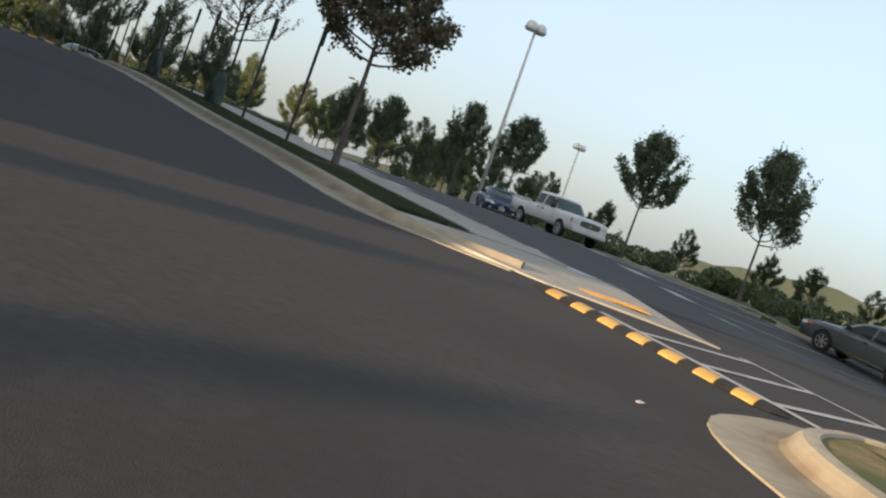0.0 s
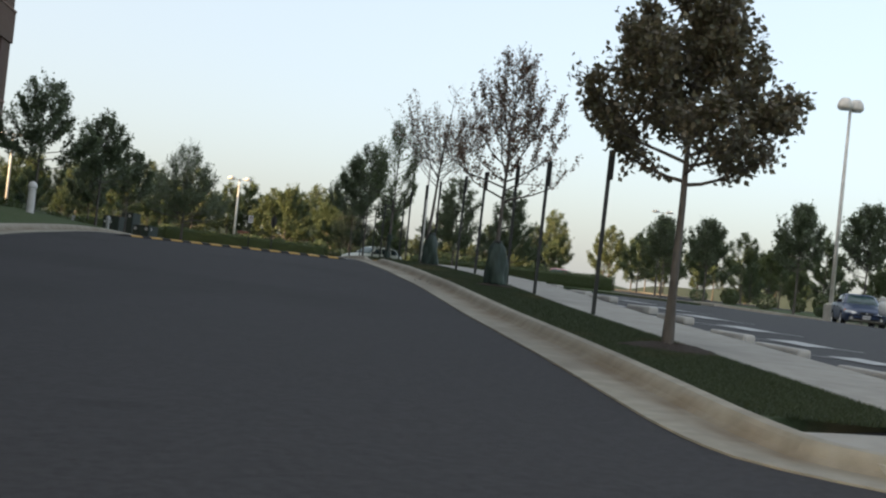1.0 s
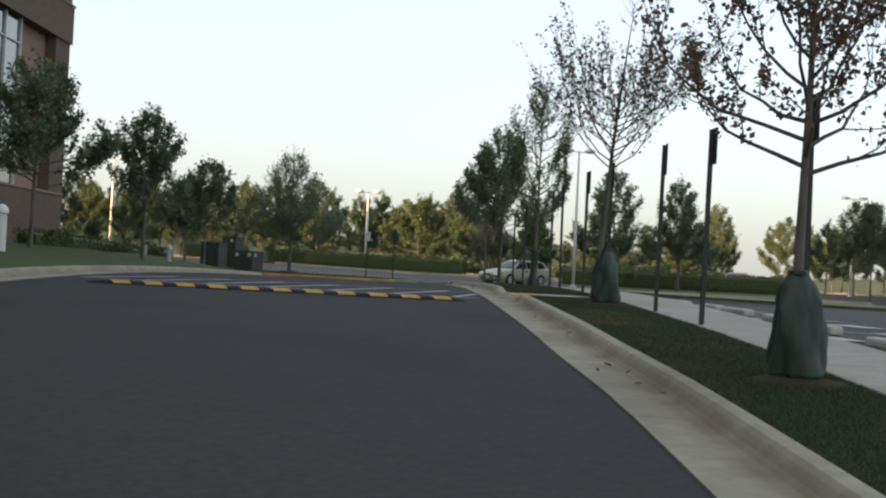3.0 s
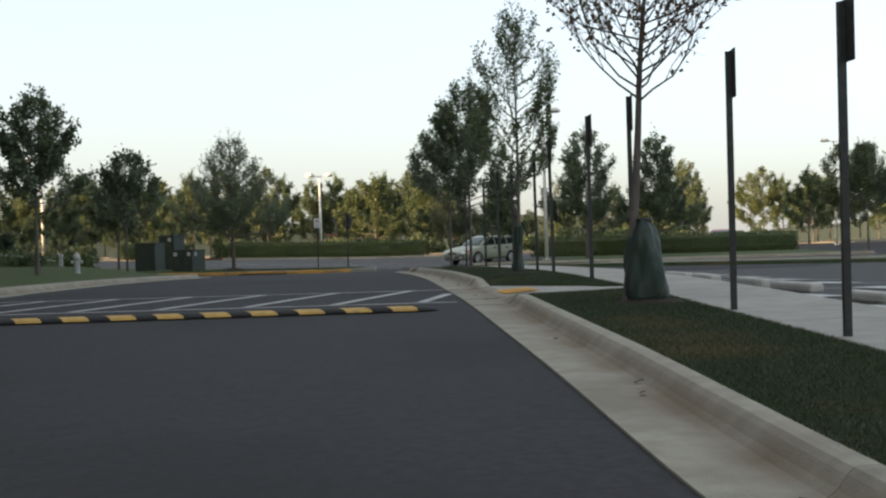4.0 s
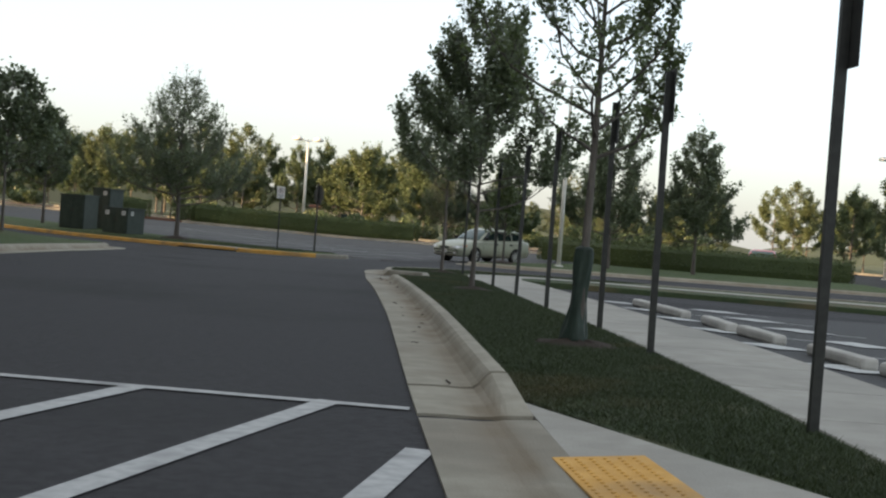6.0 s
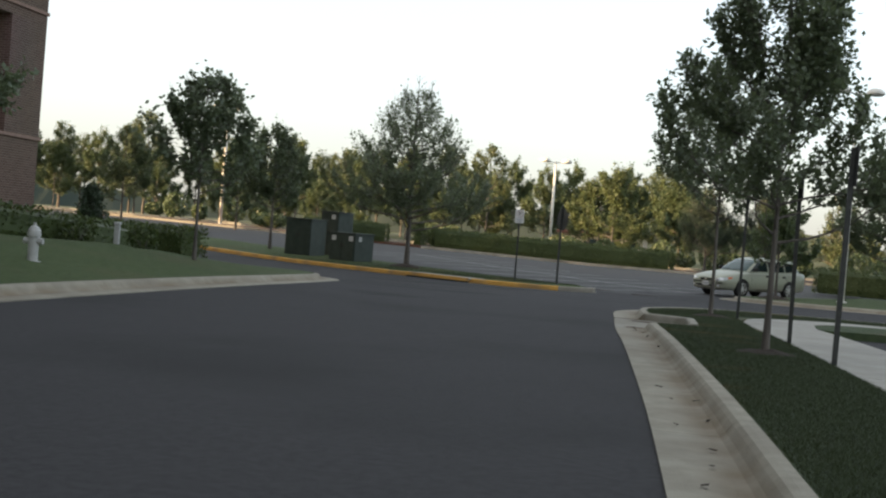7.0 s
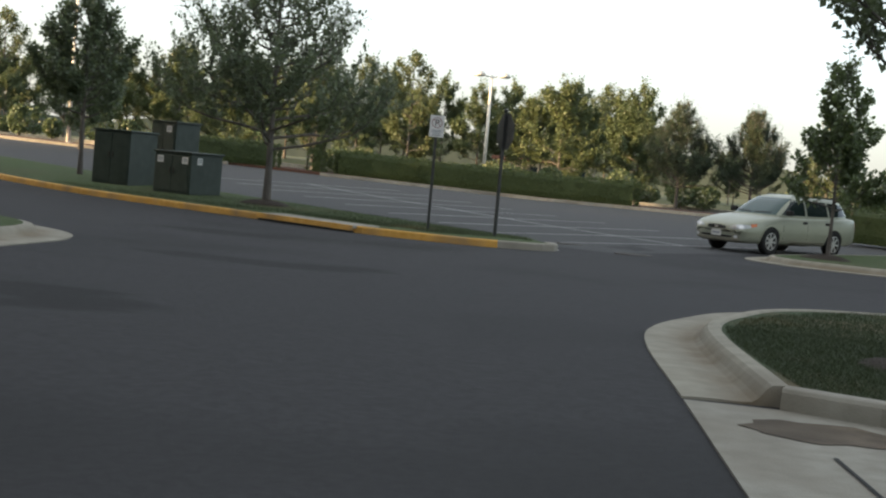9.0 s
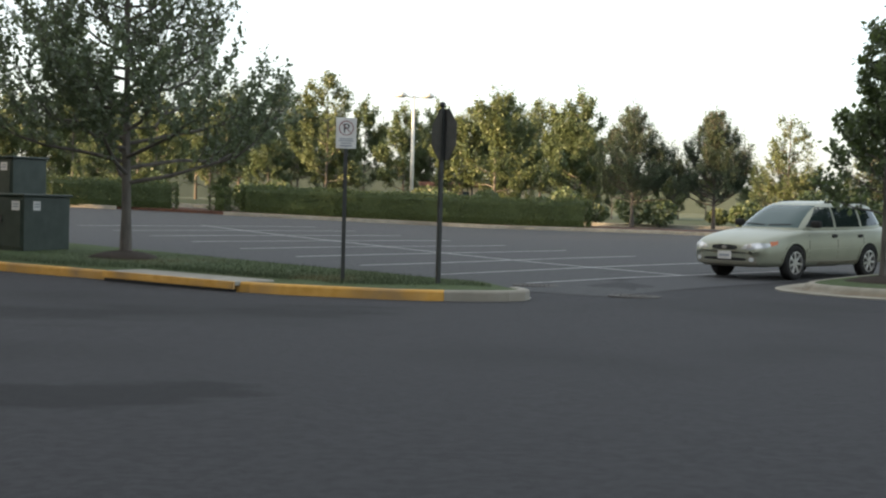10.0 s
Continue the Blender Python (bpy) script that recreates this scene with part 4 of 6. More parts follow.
# the row between kerb and pavement
tree("maple_tree", "young maple with dense bronze-green leaves", stand(3.97, -5.8), "leaf_bronze", "street maples", seed=5, height=4.25, clear=1.7, low=1.75, radius=1.15, shape="oval", limbs=34, leaves=16000, leaf=0.068, trunk=0.055, rise=0.9, twigs=10, spread=0.10)
tree("maple_tree", "thin young maple with sparse reddish leaves", stand(3.75, 5.6), "leaf_red", "street maples", seed=11, height=4.75, clear=1.6, radius=1.3, shape="oval", limbs=36, leaves=6500, leaf=0.050, trunk=0.050, rise=1.5, spread=0.07)
tree("maple_tree", "nearly bare young maple with a few leaves", stand(3.275, 15.75), "leaf_red", "street maples", seed=17, lean=0.52, height=4.9, clear=2.1, radius=1.65, shape="vase", limbs=26, leaves=3600, leaf=0.055, trunk=0.055, rise=1.35, twigs=9, spread=0.06)
tree("maple_tree", "thin young maple with sparse green leaves", stand(3.0, 26.0), "leaf_green", "street maples", seed=23, height=5.1, clear=1.6, radius=1.25, shape="oval", limbs=30, leaves=8500, leaf=0.046, trunk=0.046, rise=1.25, twigs=8, spread=0.055)
tree("maple_tree", "full young maple with dark green leaves", stand(2.6, 36.5), "leaf_dark", "street maples", seed=29, height=5.1, clear=1.3, low=1.85, radius=1.5, shape="oval", limbs=34, leaves=19000, leaf=0.068, trunk=0.042, rise=1.2, twigs=9, spread=0.09)
tree("maple_tree", "full young maple with dark green leaves", stand(2.42, 47.5), "leaf_dark", "street maples", seed=37, height=5.6, clear=1.9, low=2.0, radius=1.4, shape="oval", limbs=30, leaves=12500, leaf=0.068, trunk=0.044, rise=1.2, twigs=9, spread=0.09)
for x, y, r in ((3.97, -5.8, 0.6), (3.75, 5.6, 0.45), (3.50, 15.75, 0.46), (3.0, 26.0, 0.42), (2.6, 36.5, 0.46), (2.42, 47.5, 0.5), (-8.1, 69.3, 0.66), (5.6, 68.7, 0.66)):
    mulch_ring(x, y, r, 0.18 if x < -8 else 0.105, 1.0 if y > 60 else 0.45)
water_bag(3.75, 5.6, 0.85, 0.205, 20)
water_bag(3.46, 15.75, 0.86, 0.235, 75)
water_bag(3.0, 26.0, 0.86, 0.095, 130, True)

# trees round the junction
tree("shade_tree", "broad dark green shade tree with upright tips", stand(-8.1, 69.3), "leaf_dark", seed=41, height=7.5, clear=1.4, low=1.75, radius=3.9, shape="spire", limbs=54, leaves=24000, leaf=0.085, trunk=0.10, rise=0.58, twigs=9, spread=0.085, spiky=1.6)
tree("shade_tree", "dark green shade tree behind the cabinets", stand(-15.2, 74.8), "leaf_dark", seed=43, height=5.6, clear=1.7, radius=1.75, shape="oval", limbs=32, leaves=9000, leaf=0.125, trunk=0.075, rise=1.1, twigs=9, spread=0.12, spiky=0.4)
tree("lawn_tree", "small dark green tree on the lawn edge", stand(-9.1, 48.8), "leaf_dark", "lawn trees", seed=47, height=4.4, clear=1.5, radius=1.15, shape="egg", limbs=28, leaves=6000, leaf=0.105, trunk=0.045, rise=1.0, twigs=9, spread=0.10)
tree("lawn_tree", "rounded dark green tree on the lawn before the building", stand(-9.45, 27.65), "leaf_dark", "lawn trees", seed=54, height=4.9, clear=1.5, radius=1.8, shape="oval", limbs=28, leaves=14000, leaf=0.085, trunk=0.055, rise=0.8, twigs=9, spread=0.11)
tree("lawn_tree", "open dark green tree on the lawn before the building", stand(-8.5, 35.5), "leaf_dark", "lawn trees", seed=59, height=4.9, clear=1.5, radius=1.45, shape="oval", limbs=28, leaves=12000, leaf=0.085, trunk=0.055, rise=0.9, twigs=9, spread=0.10)
tree("island_tree", "slim light green tree in a mulch ring", stand(5.6, 68.7), "leaf_green", seed=61, height=5.1, clear=1.1, radius=1.15, shape="cone", limbs=32, leaves=7500, leaf=0.105, trunk=0.05, rise=0.9, twigs=9, spread=0.10)
tree("island_tree", "tall dark green tree near the lamp", stand(10.7, 73.2), "leaf_dark", seed=67, height=7.6, clear=1.3, radius=2.5, shape="cone", limbs=44, leaves=19000, leaf=0.115, trunk=0.085, rise=0.75, twigs=9, spread=0.13, spiky=0.3)
tree("island_tree", "tall dark green tree beside the hedge", stand(14.8, 74.0), "leaf_dark", seed=71, height=7.2, clear=1.3, radius=2.3, shape="cone", limbs=42, leaves=17000, leaf=0.115, trunk=0.085, rise=0.75, twigs=9, spread=0.13, spiky=0.3)
tree("island_tree", "conical dark green tree at the end of the hedge", stand(4.3, 103.4), "needle", seed=77, height=5.8, clear=1.0, radius=2.3, shape="spire", limbs=90, leaves=46000, leaf=0.060, trunk=0.085, rise=0.75, twigs=8, spread=0.10, spiky=1.0)
tree("island_tree", "dark green evergreen with several pointed tops on the grass strip", stand(8.0, 104.2), "needle", seed=79, height=5.7, clear=1.0, radius=2.5, shape="spire", limbs=90, leaves=48000, leaf=0.060, trunk=0.085, rise=0.95, twigs=8, spread=0.10, spiky=1.6)
tree("pine_tree", "light green pine with open feathery tiers", stand(14.6, 120.5, 0), "leaf_far", seed=81, height=6.9, clear=0.9, radius=2.1, shape="cone", limbs=34, leaves=9000, leaf=0.11, trunk=0.09, rise=0.5, twigs=8, spread=0.11, spiky=1.0)

# the row across the parking lot
lot_tree = tree("lot_tree", "dark upright lot tree with a feathery outline", stand(25.7, 14.3), "leaf_dark", "lot trees", seed=73, height=5.9, clear=2.25, radius=1.3, shape="egg", limbs=44, leaves=13000, leaf=0.105, trunk=0.065, rise=1.25, twigs=9, spread=0.12, spiky=1.2)
for i, (x, y, s, a) in enumerate(((25.7, 23.7, 0.98, 70), (25.7, 38, 0.95, 140), (25.7, 46.3, 1.0, 200), (25.7, 61.7, 0.92, 280), (25.7, 71.7, 1.0, 30))):
    copy_thing(lot_tree, stand(x, y, 0.12, a, s))


# far woods, each tree an object, copied from a few kinds
KINDS = [
    tree("wood_tree", "sunlit yellow-green woodland tree", stand(-2, 117.17, 0), "leaf_yellow", "far trees", seed=83, height=7.4, clear=1.5, radius=2.5, shape="oval", limbs=20, leaves=13000, leaf=0.14, trunk=0.09, twigs=7, spread=0.26),
    tree("wood_tree", "green woodland tree with a ragged crown", stand(-12, 121.58, 0), "leaf_far", "far trees", seed=89, height=8.4, clear=1.6, radius=2.6, shape="oval", limbs=20, leaves=14000, leaf=0.14, trunk=0.10, twigs=7, spread=0.26),
    tree("wood_tree", "dark green woodland tree", stand(3, 123.78, 0), "leaf_wood", "far trees", seed=97, height=8.0, clear=1.2, radius=2.5, shape="oval", limbs=20, leaves=14000, leaf=0.14, trunk=0.10, twigs=7, spread=0.26),
    tree("fir_tree", "dark green conical fir", stand(20.5, 125, 0), "needle", "far firs", seed=101, height=6.5, clear=0.35, radius=1.7, shape="cone", limbs=110, leaves=20000, leaf=0.11, trunk=0.09, rise=0.2, twigs=6, spread=0.17),
]
rng = random.Random(5)


def wood_row(y0, y1, x0, x1, step, kinds, low, high):
    x = x0
    while x < x1:
        y = rng.uniform(y0, y1)
        k = rng.choice(kinds)
        s = rng.uniform(low, high)
        if 0.055 < x / (y - 45) < 0.30 and y > 130:
            s *= 0.5
        if not (y < 151 and abs(x + 6.9 + (y - 115) * 0.06) < 2.6):
            copy_thing(KINDS[k], stand(x, y, -0.12, rng.uniform(0, 360), s))
        x += step * rng.uniform(0.6, 1.4)


wood_row(117.17, 123.78, -48, 5, 5.2, (1, 2, 0, 0), 0.5, 0.9)
wood_row(125.98, 137.0, -60, 6, 4.0, (1, 2, 0, 1), 0.85, 1.15)
wood_row(143.34, 158.1, -75, 70, 4.8, (1, 2, 2), 0.85, 1.15)
wood_row(151.5, 160, -45, 34, 3.6, (1, 2, 2, 0), 1.05, 1.3)
wood_row(117.17, 128.19, 22, 60, 6.0, (0, 1, 2, 3), 0.6, 0.9)
for x, y, s in ((-30, 67, 0.8), (-36, 69, 0.85), (-43, 65, 0.9), (-33, 72, 0.75), (-40, 76, 0.8), (-50, 68, 0.9), (-58, 62, 0.95), (-46, 82, 0.8)):
    copy_thing(KINDS[2], stand(x, y, -0.05, x * 29, s))
wood_row(82.69, 99.65, 30, 46, 4.0, (0, 1, 2), 0.7, 0.9)
wood_row(99.65, 114.97, 32, 62, 4.0, (0, 1, 2), 0.75, 0.95)
for x, y, s in ((23.5, 122, 0.9), (26, 127, 1.1)):
    copy_thing(KINDS[3], stand(x, y, -0.1, x * 40, s))
for x, y, k, s in ((-30, 93.29, 1, 0.7), (-24, 96.47, 2, 0.65), (-35, 86.93, 2, 0.7), (-40, 98.59, 1, 0.8), (-20, 107.26, 0, 0.6), (-14.3, 102.19, 0, 0.55),
                   (38, 13.0, 0, 0.42), (41, 18.31, 1, 0.4), (36, 24.17, 0, 0.4), (40, 33.54, 2, 0.42), (35, 44.09, 0, 0.45), (33, 52.33, 0, 0.45), (38, 58.85, 1, 0.43), (31, 68.12, 2, 0.43), (36, 72.1, 0, 0.46), (44, 49.04, 1, 0.43), (45, 24.17, 2, 0.37), (46, 1.75, 2, 0.37), (44, 9.0, 0, 0.45), (50, 13.0, 1, 0.5), (54, 5.0, 1, 0.5), (39, 5.5, 1, 0.38), (50, 36.72, 1, 0.43)):
    copy_thing(KINDS[k], stand(x, y, -0.05, x * 53, s))

# unseen tree belt added west of the far lot for broken shade across it
belt = random.Random(31)
y = 52.0
while y < 114:
    tall = y < 79
    copy_thing(KINDS[1 + int(y) % 2], stand(-66 + belt.uniform(-3, 3), y, -0.05, 37 * y, belt.uniform(1.7, 1.95) if tall else belt.uniform(0.85, 1.1)))
    y += belt.uniform(3.6, 5.0) if tall else belt.uniform(5.0, 7.4)


# Vehicles
def loft(rings, close=True):
    bm = bmesh.new()
    vs = [[bm.verts.new(p) for p in r] for r in rings]
    n = len(rings[0])
    for a, b in zip(vs, vs[1:]):
        for i in range(n):
            j = (i + 1) % n
            bm.faces.new((a[i], a[j], b[j], b[i]))
    if close:
        bm.faces.new(vs[0])
        bm.faces.new(list(reversed(vs[-1])))
    bmesh.ops.recalc_face_normals(bm, faces=bm.faces[:])
    return bm


def body_ring(x, zb, hw, zs, crown):
    """A body section: sill, flank, shoulder, then the bonnet or deck with its crown."""
    half = [(0.0, zb), (hw * 0.72, zb), (hw * 0.90, zb + 0.03), (hw * 0.965, zb + 0.10), (hw * 0.995, zb + 0.24), (hw, zb + (zs - zb) * 0.55), (hw * 0.988, zs - 0.14), (hw * 0.965, zs - 0.065),
            (hw * 0.915, zs - 0.012), (hw * 0.80, zs + crown * 0.35), (hw * 0.45, zs + crown * 0.8), (0.0, zs + crown)]
    return [(x, y, z) for y, z in half] + [(x, -y, z) for y, z in reversed(half[1:-1])]


def cabin_ring(z, xf, xr, w, power=5.0, n=44):
    """A level ring round the cabin, a rounded oblong with bowed ends."""
    out = []
    for i in range(n):
        a = 2 * math.pi * i / n
        c, q = math.cos(a), math.sin(a)
        x = (xf + xr) / 2 + (xf - xr) / 2 * math.copysign(abs(c) ** (2 / power), c)
        y = w * math.copysign(abs(q) ** (2 / power), q)
        out.append((x, y, z))
    return out


def shape_tree(*meshes):
    """A search tree over several open bmeshes, to lay panels on them."""
    verts, polys = [], []
    for bm in meshes:
        k = len(verts)
        bm.verts.index_update()
        verts += [v.co.copy() for v in bm.verts]
        polys += [[v.index + k for v in f.verts] for f in bm.faces]
    return BVHTree.FromPolygons(verts, polys)


def skin(tree_of, way, outline, lift=0.004, thick=0.006, step=0.06):
    """A thin panel with the given outline, laid on a curved body. way: the side from which it is laid, x or y, + or -."""
    bm = bmesh.new()
    face = bm.faces.new([bm.verts.new((p[0], p[1], 0)) for p in outline])
    bmesh.ops.triangulate(bm, faces=[face])
    for axis in (0, 1):
        lo, hi = min(p[axis] for p in outline), max(p[axis] for p in outline)
        k = int((hi - lo) / step)
        for i in range(1, k + 1):
            co, no = [0, 0, 0], [0, 0, 0]
            co[axis], no[axis] = lo + (hi - lo) * i / (k + 1), 1
            bmesh.ops.bisect_plane(bm, geom=bm.verts[:] + bm.edges[:] + bm.faces[:], plane_co=co, plane_no=no)
    sign = 1 if way[1] == "+" else -1
    for v in bm.verts:
        if way[0] == "x":
            start, d = Vector((6 * sign, v.co.x, v.co.y)), Vector((-sign, 0, 0))
        else:
            start, d = Vector((v.co.x, 6 * sign, v.co.y)), Vector((0, -sign, 0))
        hit, normal, _, _ = tree_of.ray_cast(start, d)
        if hit is None:
            hit, normal, _, _ = tree_of.find_nearest(start + d * 5.1)
        if normal.dot(d) > 0:
            normal = -normal
        v.co = hit + normal * lift
    bmesh.ops.recalc_face_normals(bm, faces=bm.faces[:])
    want = Vector((sign, 0, 0)) if way[0] == "x" else Vector((0, sign, 0))
    if sum((f.normal for f in bm.faces), Vector()).dot(want) < 0:
        bmesh.ops.reverse_faces(bm, faces=bm.faces[:])
    bmesh.ops.solidify(bm, geom=bm.faces[:], thickness=thick)
    bm.normal_update()
    for e in bm.edges:
        if len(e.link_faces) == 2 and e.calc_face_angle() > 0.6:
            e.smooth = False
    return bm


def ellipse(cx, cy, rx, ry, n=20, power=2.0, a0=0.0, a1=360.0):
    out = []
    for i in range(n + (a1 - a0 < 360)):
        a = radians(a0 + (a1 - a0) * i / n)
        c, q = math.cos(a), math.sin(a)
        out.append((cx + rx * math.copysign(abs(c) ** (2 / power), c), cy + ry * math.copysign(abs(q) ** (2 / power), q)))
    return out


def mirrored(outline, s):
    return [(s * y, z) for y, z in outline]


def wheel(car_ob, x, y, r, w, side, spokes=7):
    t = part("wheel", mesh_of("wheel", lathe(bmesh.new(), [(0.05, -0.03), (0.05, 0.03)], 10), "iron"), None, car_ob)
    t.matrix_local = Matrix.Translation((x, y, r)) @ Matrix.Rotation(radians(-90 * side), 4, 'X')
    h = w / 2
    bm = lathe(bmesh.new(), [(r * 0.66, -h), (r * 0.9, -h * 1.02), (r * 0.985, -h * 0.8), (r, -h * 0.4), (r, h * 0.4), (r * 0.985, h * 0.8), (r * 0.9, h * 1.02), (r * 0.66, h * 0.96), (r * 0.64, h * 0.6)], 30)
    part("tyre", bm, "tyre", t, smooth=True)
    bm = lathe(bmesh.new(), [(r * 0.58, h * 0.35), (r * 0.66, h * 0.55), (r * 0.665, h * 0.97), (r * 0.62, h * 0.99), (r * 0.60, h * 0.55)], 30)
    for k in range(spokes):
        box(bm, r * 0.08, -r * 0.07, h * 0.62, r * 0.62, r * 0.07, h * 0.88, 0.006, Matrix.Rotation(k * 2 * math.pi / spokes + 0.3, 4, 'Z'))
    rod(bm, (0, 0, h * 0.4), (0, 0, h * 0.95), r * 0.17, r * 0.13, 14)
    part("rim", bm, "alloy", t, "silver spoked alloy rim")
    bm = lathe(bmesh.new(), [(r * 0.05, h * 0.2), (r * 0.6, h * 0.22)], 20)
    part("brake_disc", bm, "iron", t)
    return t


def vehicle(name, label, category, m, paint, spec, group=""):
    t = thing(name, label, category, m, group)
    body = loft([body_ring(*q) for q in spec["stations"]])
    cabin = loft([cabin_ring(*q) for q in spec["cabin"]])
    on = shape_tree(body, cabin)
    hw = max(q[2] for q in spec["stations"])
    part("body", body, paint, t, smooth=True)
    part("cabin", cabin, paint, t, smooth=True)
    r, zb = spec["radius"], spec["belt"]
    part("windscreen", skin(on, "x+", spec["windscreen"]), "windscreen", t, "blue-green reflecting windscreen", True)
    part("rear_window", skin(on, "x-", spec["windscreen"]), "car_glass", t, "", True)
    for s in (1, -1):
        way = "y+" if s > 0 else "y-"
        for outline in spec["windows"]:
            part("side_window", skin(on, way, outline), "car_glass", t, "dark side window", True)
        for x in spec["seams"]:
            part("door_seam", skin(on, way, [(x, spec["sill"]), (x + 0.012, spec["sill"]), (x + 0.012, zb), (x, zb)], 0.002, 0.003, 0.12), "tyre", t)
        for x in spec["handles"]:
            part("door_handle", skin(on, way, ellipse(x, zb - 0.13, 0.09, 0.032, 12, 3), 0.02, 0.02, 0.2), "tyre", t, "dark door handle", True)
        lo, hi = spec["wheels"][1] + r * 1.2, spec["wheels"][0] - r * 1.2
        part("side_moulding", skin(on, way, [(lo, 0.56), (hi, 0.53), (hi, 0.60), (lo, 0.63)], 0.012, 0.012, 0.3), paint, t, "", True)
        part("sill", skin(on, way, [(lo, spec["sill"] - 0.06), (hi, spec["sill"] - 0.06), (hi, spec["sill"] + 0.05), (lo, spec["sill"] + 0.05)], 0.014, 0.014, 0.3), "trim_grey", t, "darker sill cladding", True)
        for x in spec["wheels"]:
            a0 = -math.degrees(math.asin(min(1.0, (r - spec["sill"] + 0.03) / (r * 1.13))))
            # black disc on the flank stands for the shade inside the arch
            part("wheel_arch", skin(on, way, ellipse(x, r, r * 1.13, r * 1.13, 26, 2.0, a0, 180 - a0), 0.003, 0.003, 0.10), "tyre", t, "black panel on the flank for the shaded wheel well")
            ring = ellipse(x, r, r * 1.13, r * 1.13, 22, 2.0, a0, 180 - a0) + ellipse(x, r, r * 1.22, r * 1.22, 22, 2.0, a0, 180 - a0)[::-1]
            part("arch_lip", skin(on, way, ring, 0.022, 0.03, 0.5), paint, t, "", True)
            wheel(t, x, s * (hw - 0.075), r, 0.20, s)
        bm = bmesh.new()
        y0, y1 = sorted((s * spec["mirror"][1], s * (spec["mirror"][1] + 0.20)))
        box(bm, spec["mirror"][0] - 0.07, y0, zb + 0.03, spec["mirror"][0] + 0.06, y1, zb + 0.17, 0.035)
        part("mirror", bm, "tyre", t, "black door mirror", True)
        lamp = part("headlight", skin(on, "x+", mirrored(spec["headlight"], s), 0.010, 0.012), "headlamp", t, "clear headlight", True)
        cy = sum(p[0] for p in spec["headlight"]) / len(spec["headlight"])
        cz = sum(p[1] for p in spec["headlight"]) / len(spec["headlight"])
        for dy in (-0.07, 0.08):
            part("reflector", skin(on, "x+", ellipse(s * (cy + dy), cz, 0.05, 0.038, 14), 0.016, 0.004, 0.2), "alloy", lamp, "bright round reflector", True)
        part("indicator", skin(on, way, spec["indicator"], 0.012, 0.010), "amber", lamp, "amber indicator", True)
        fog = part("fog_light", skin(on, "x+", ellipse(s * spec["fog"][0], spec["fog"][1], 0.085, 0.075, 16), 0.006, 0.010), "trim_grey", t, "", True)
        part("lens", skin(on, "x+", ellipse(s * spec["fog"][0], spec["fog"][1], 0.045, 0.042, 14), 0.014, 0.008), "lamp_lens", fog, "round fog lamp lens", True)
        part("tail_light", skin(on, "x-", mirrored([(hw * 0.62, zb - 0.30), (hw * 0.90, zb - 0.30), (hw * 0.90, zb - 0.06), (hw * 0.66, zb - 0.06)], s), 0.010, 0.012), "red_lens", t, "red tail light", True)
    gy, g0, g1 = spec["grille"]
    trim = "alloy" if spec.get("chrome") else paint
    part("grille_frame", skin(on, "x+", ellipse(0, (g0 + g1) / 2, gy + 0.035, (g1 - g0) / 2 + 0.028, 28, 4), 0.008, 0.012), trim, t, "", True)
    grille = part("grille", skin(on, "x+", ellipse(0, (g0 + g1) / 2, gy, (g1 - g0) / 2, 28, 4), 0.014, 0.006), "tyre", t, "black slatted grille", True)
    for k in range(3):
        z = g0 + (g1 - g0) * (0.25 + 0.25 * k)
        part("grille_bar", skin(on, "x+", [(-gy * 0.94, z - 0.006), (gy * 0.94, z - 0.006), (gy * 0.94, z + 0.006), (-gy * 0.94, z + 0.006)], 0.022, 0.006), "alloy" if spec.get("chrome") else "sign_back", grille)
    part("emblem", skin(on, "x+", ellipse(0, (g0 + g1) / 2, 0.06, 0.03, 14), 0.030, 0.008), "alloy", grille, "small oval emblem", True)
    iy, i0, i1 = spec["intake"]
    part("air_intake", skin(on, "x+", ellipse(0, (i0 + i1) / 2, iy, (i1 - i0) / 2, 24, 4), 0.005, 0.006), "tyre", t, "dark air intake", True)
    part("bumper_lip", skin(on, "x+", [(-hw * 0.78, i0 - 0.10), (hw * 0.78, i0 - 0.10), (hw * 0.78, i0 - 0.015), (-hw * 0.78, i0 - 0.015)], 0.016, 0.012), "alloy" if spec.get("chrome") else "trim_grey", t, "", True)
    nose = spec["stations"][0][0]
    bm = bmesh.new()
    box(bm, nose - 0.08, -0.155, i1 - 0.035, nose + 0.022, 0.155, i1 + 0.115, 0.006)
    plate = part("number_plate", bm, "white_enamel", t)
    bm = bmesh.new()
    box(bm, nose + 0.0225, -0.12, i1 + 0.015, nose + 0.025, 0.12, i1 + 0.065)
    part("plate_bar", bm, "grey_ink", plate)
    for s in (1, -1):
        part("wiper", skin(on, "x+", [(s * 0.05, zb + 0.055), (s * 0.52, zb + 0.075), (s * 0.52, zb + 0.09), (s * 0.05, zb + 0.07)], 0.014, 0.008), "tyre", t)
    if spec.get("rails"):
        x0, x1, y, z = spec["rails"]
        for s in (1, -1):
            bm = bmesh.new()
            rod(bm, (x0 - 0.05, s * y, z + 0.065), (x1 + 0.05, s * y, z + 0.065), 0.019, 0.019, 8)
            for x in (x0, (x0 + x1) / 2, x1):
                box(bm, x - 0.09, s * y - 0.02, z - 0.05, x + 0.09, s * y + 0.02, z + 0.075, 0.012)
            part("roof_rail", bm, "tyre", t, "black roof rail")
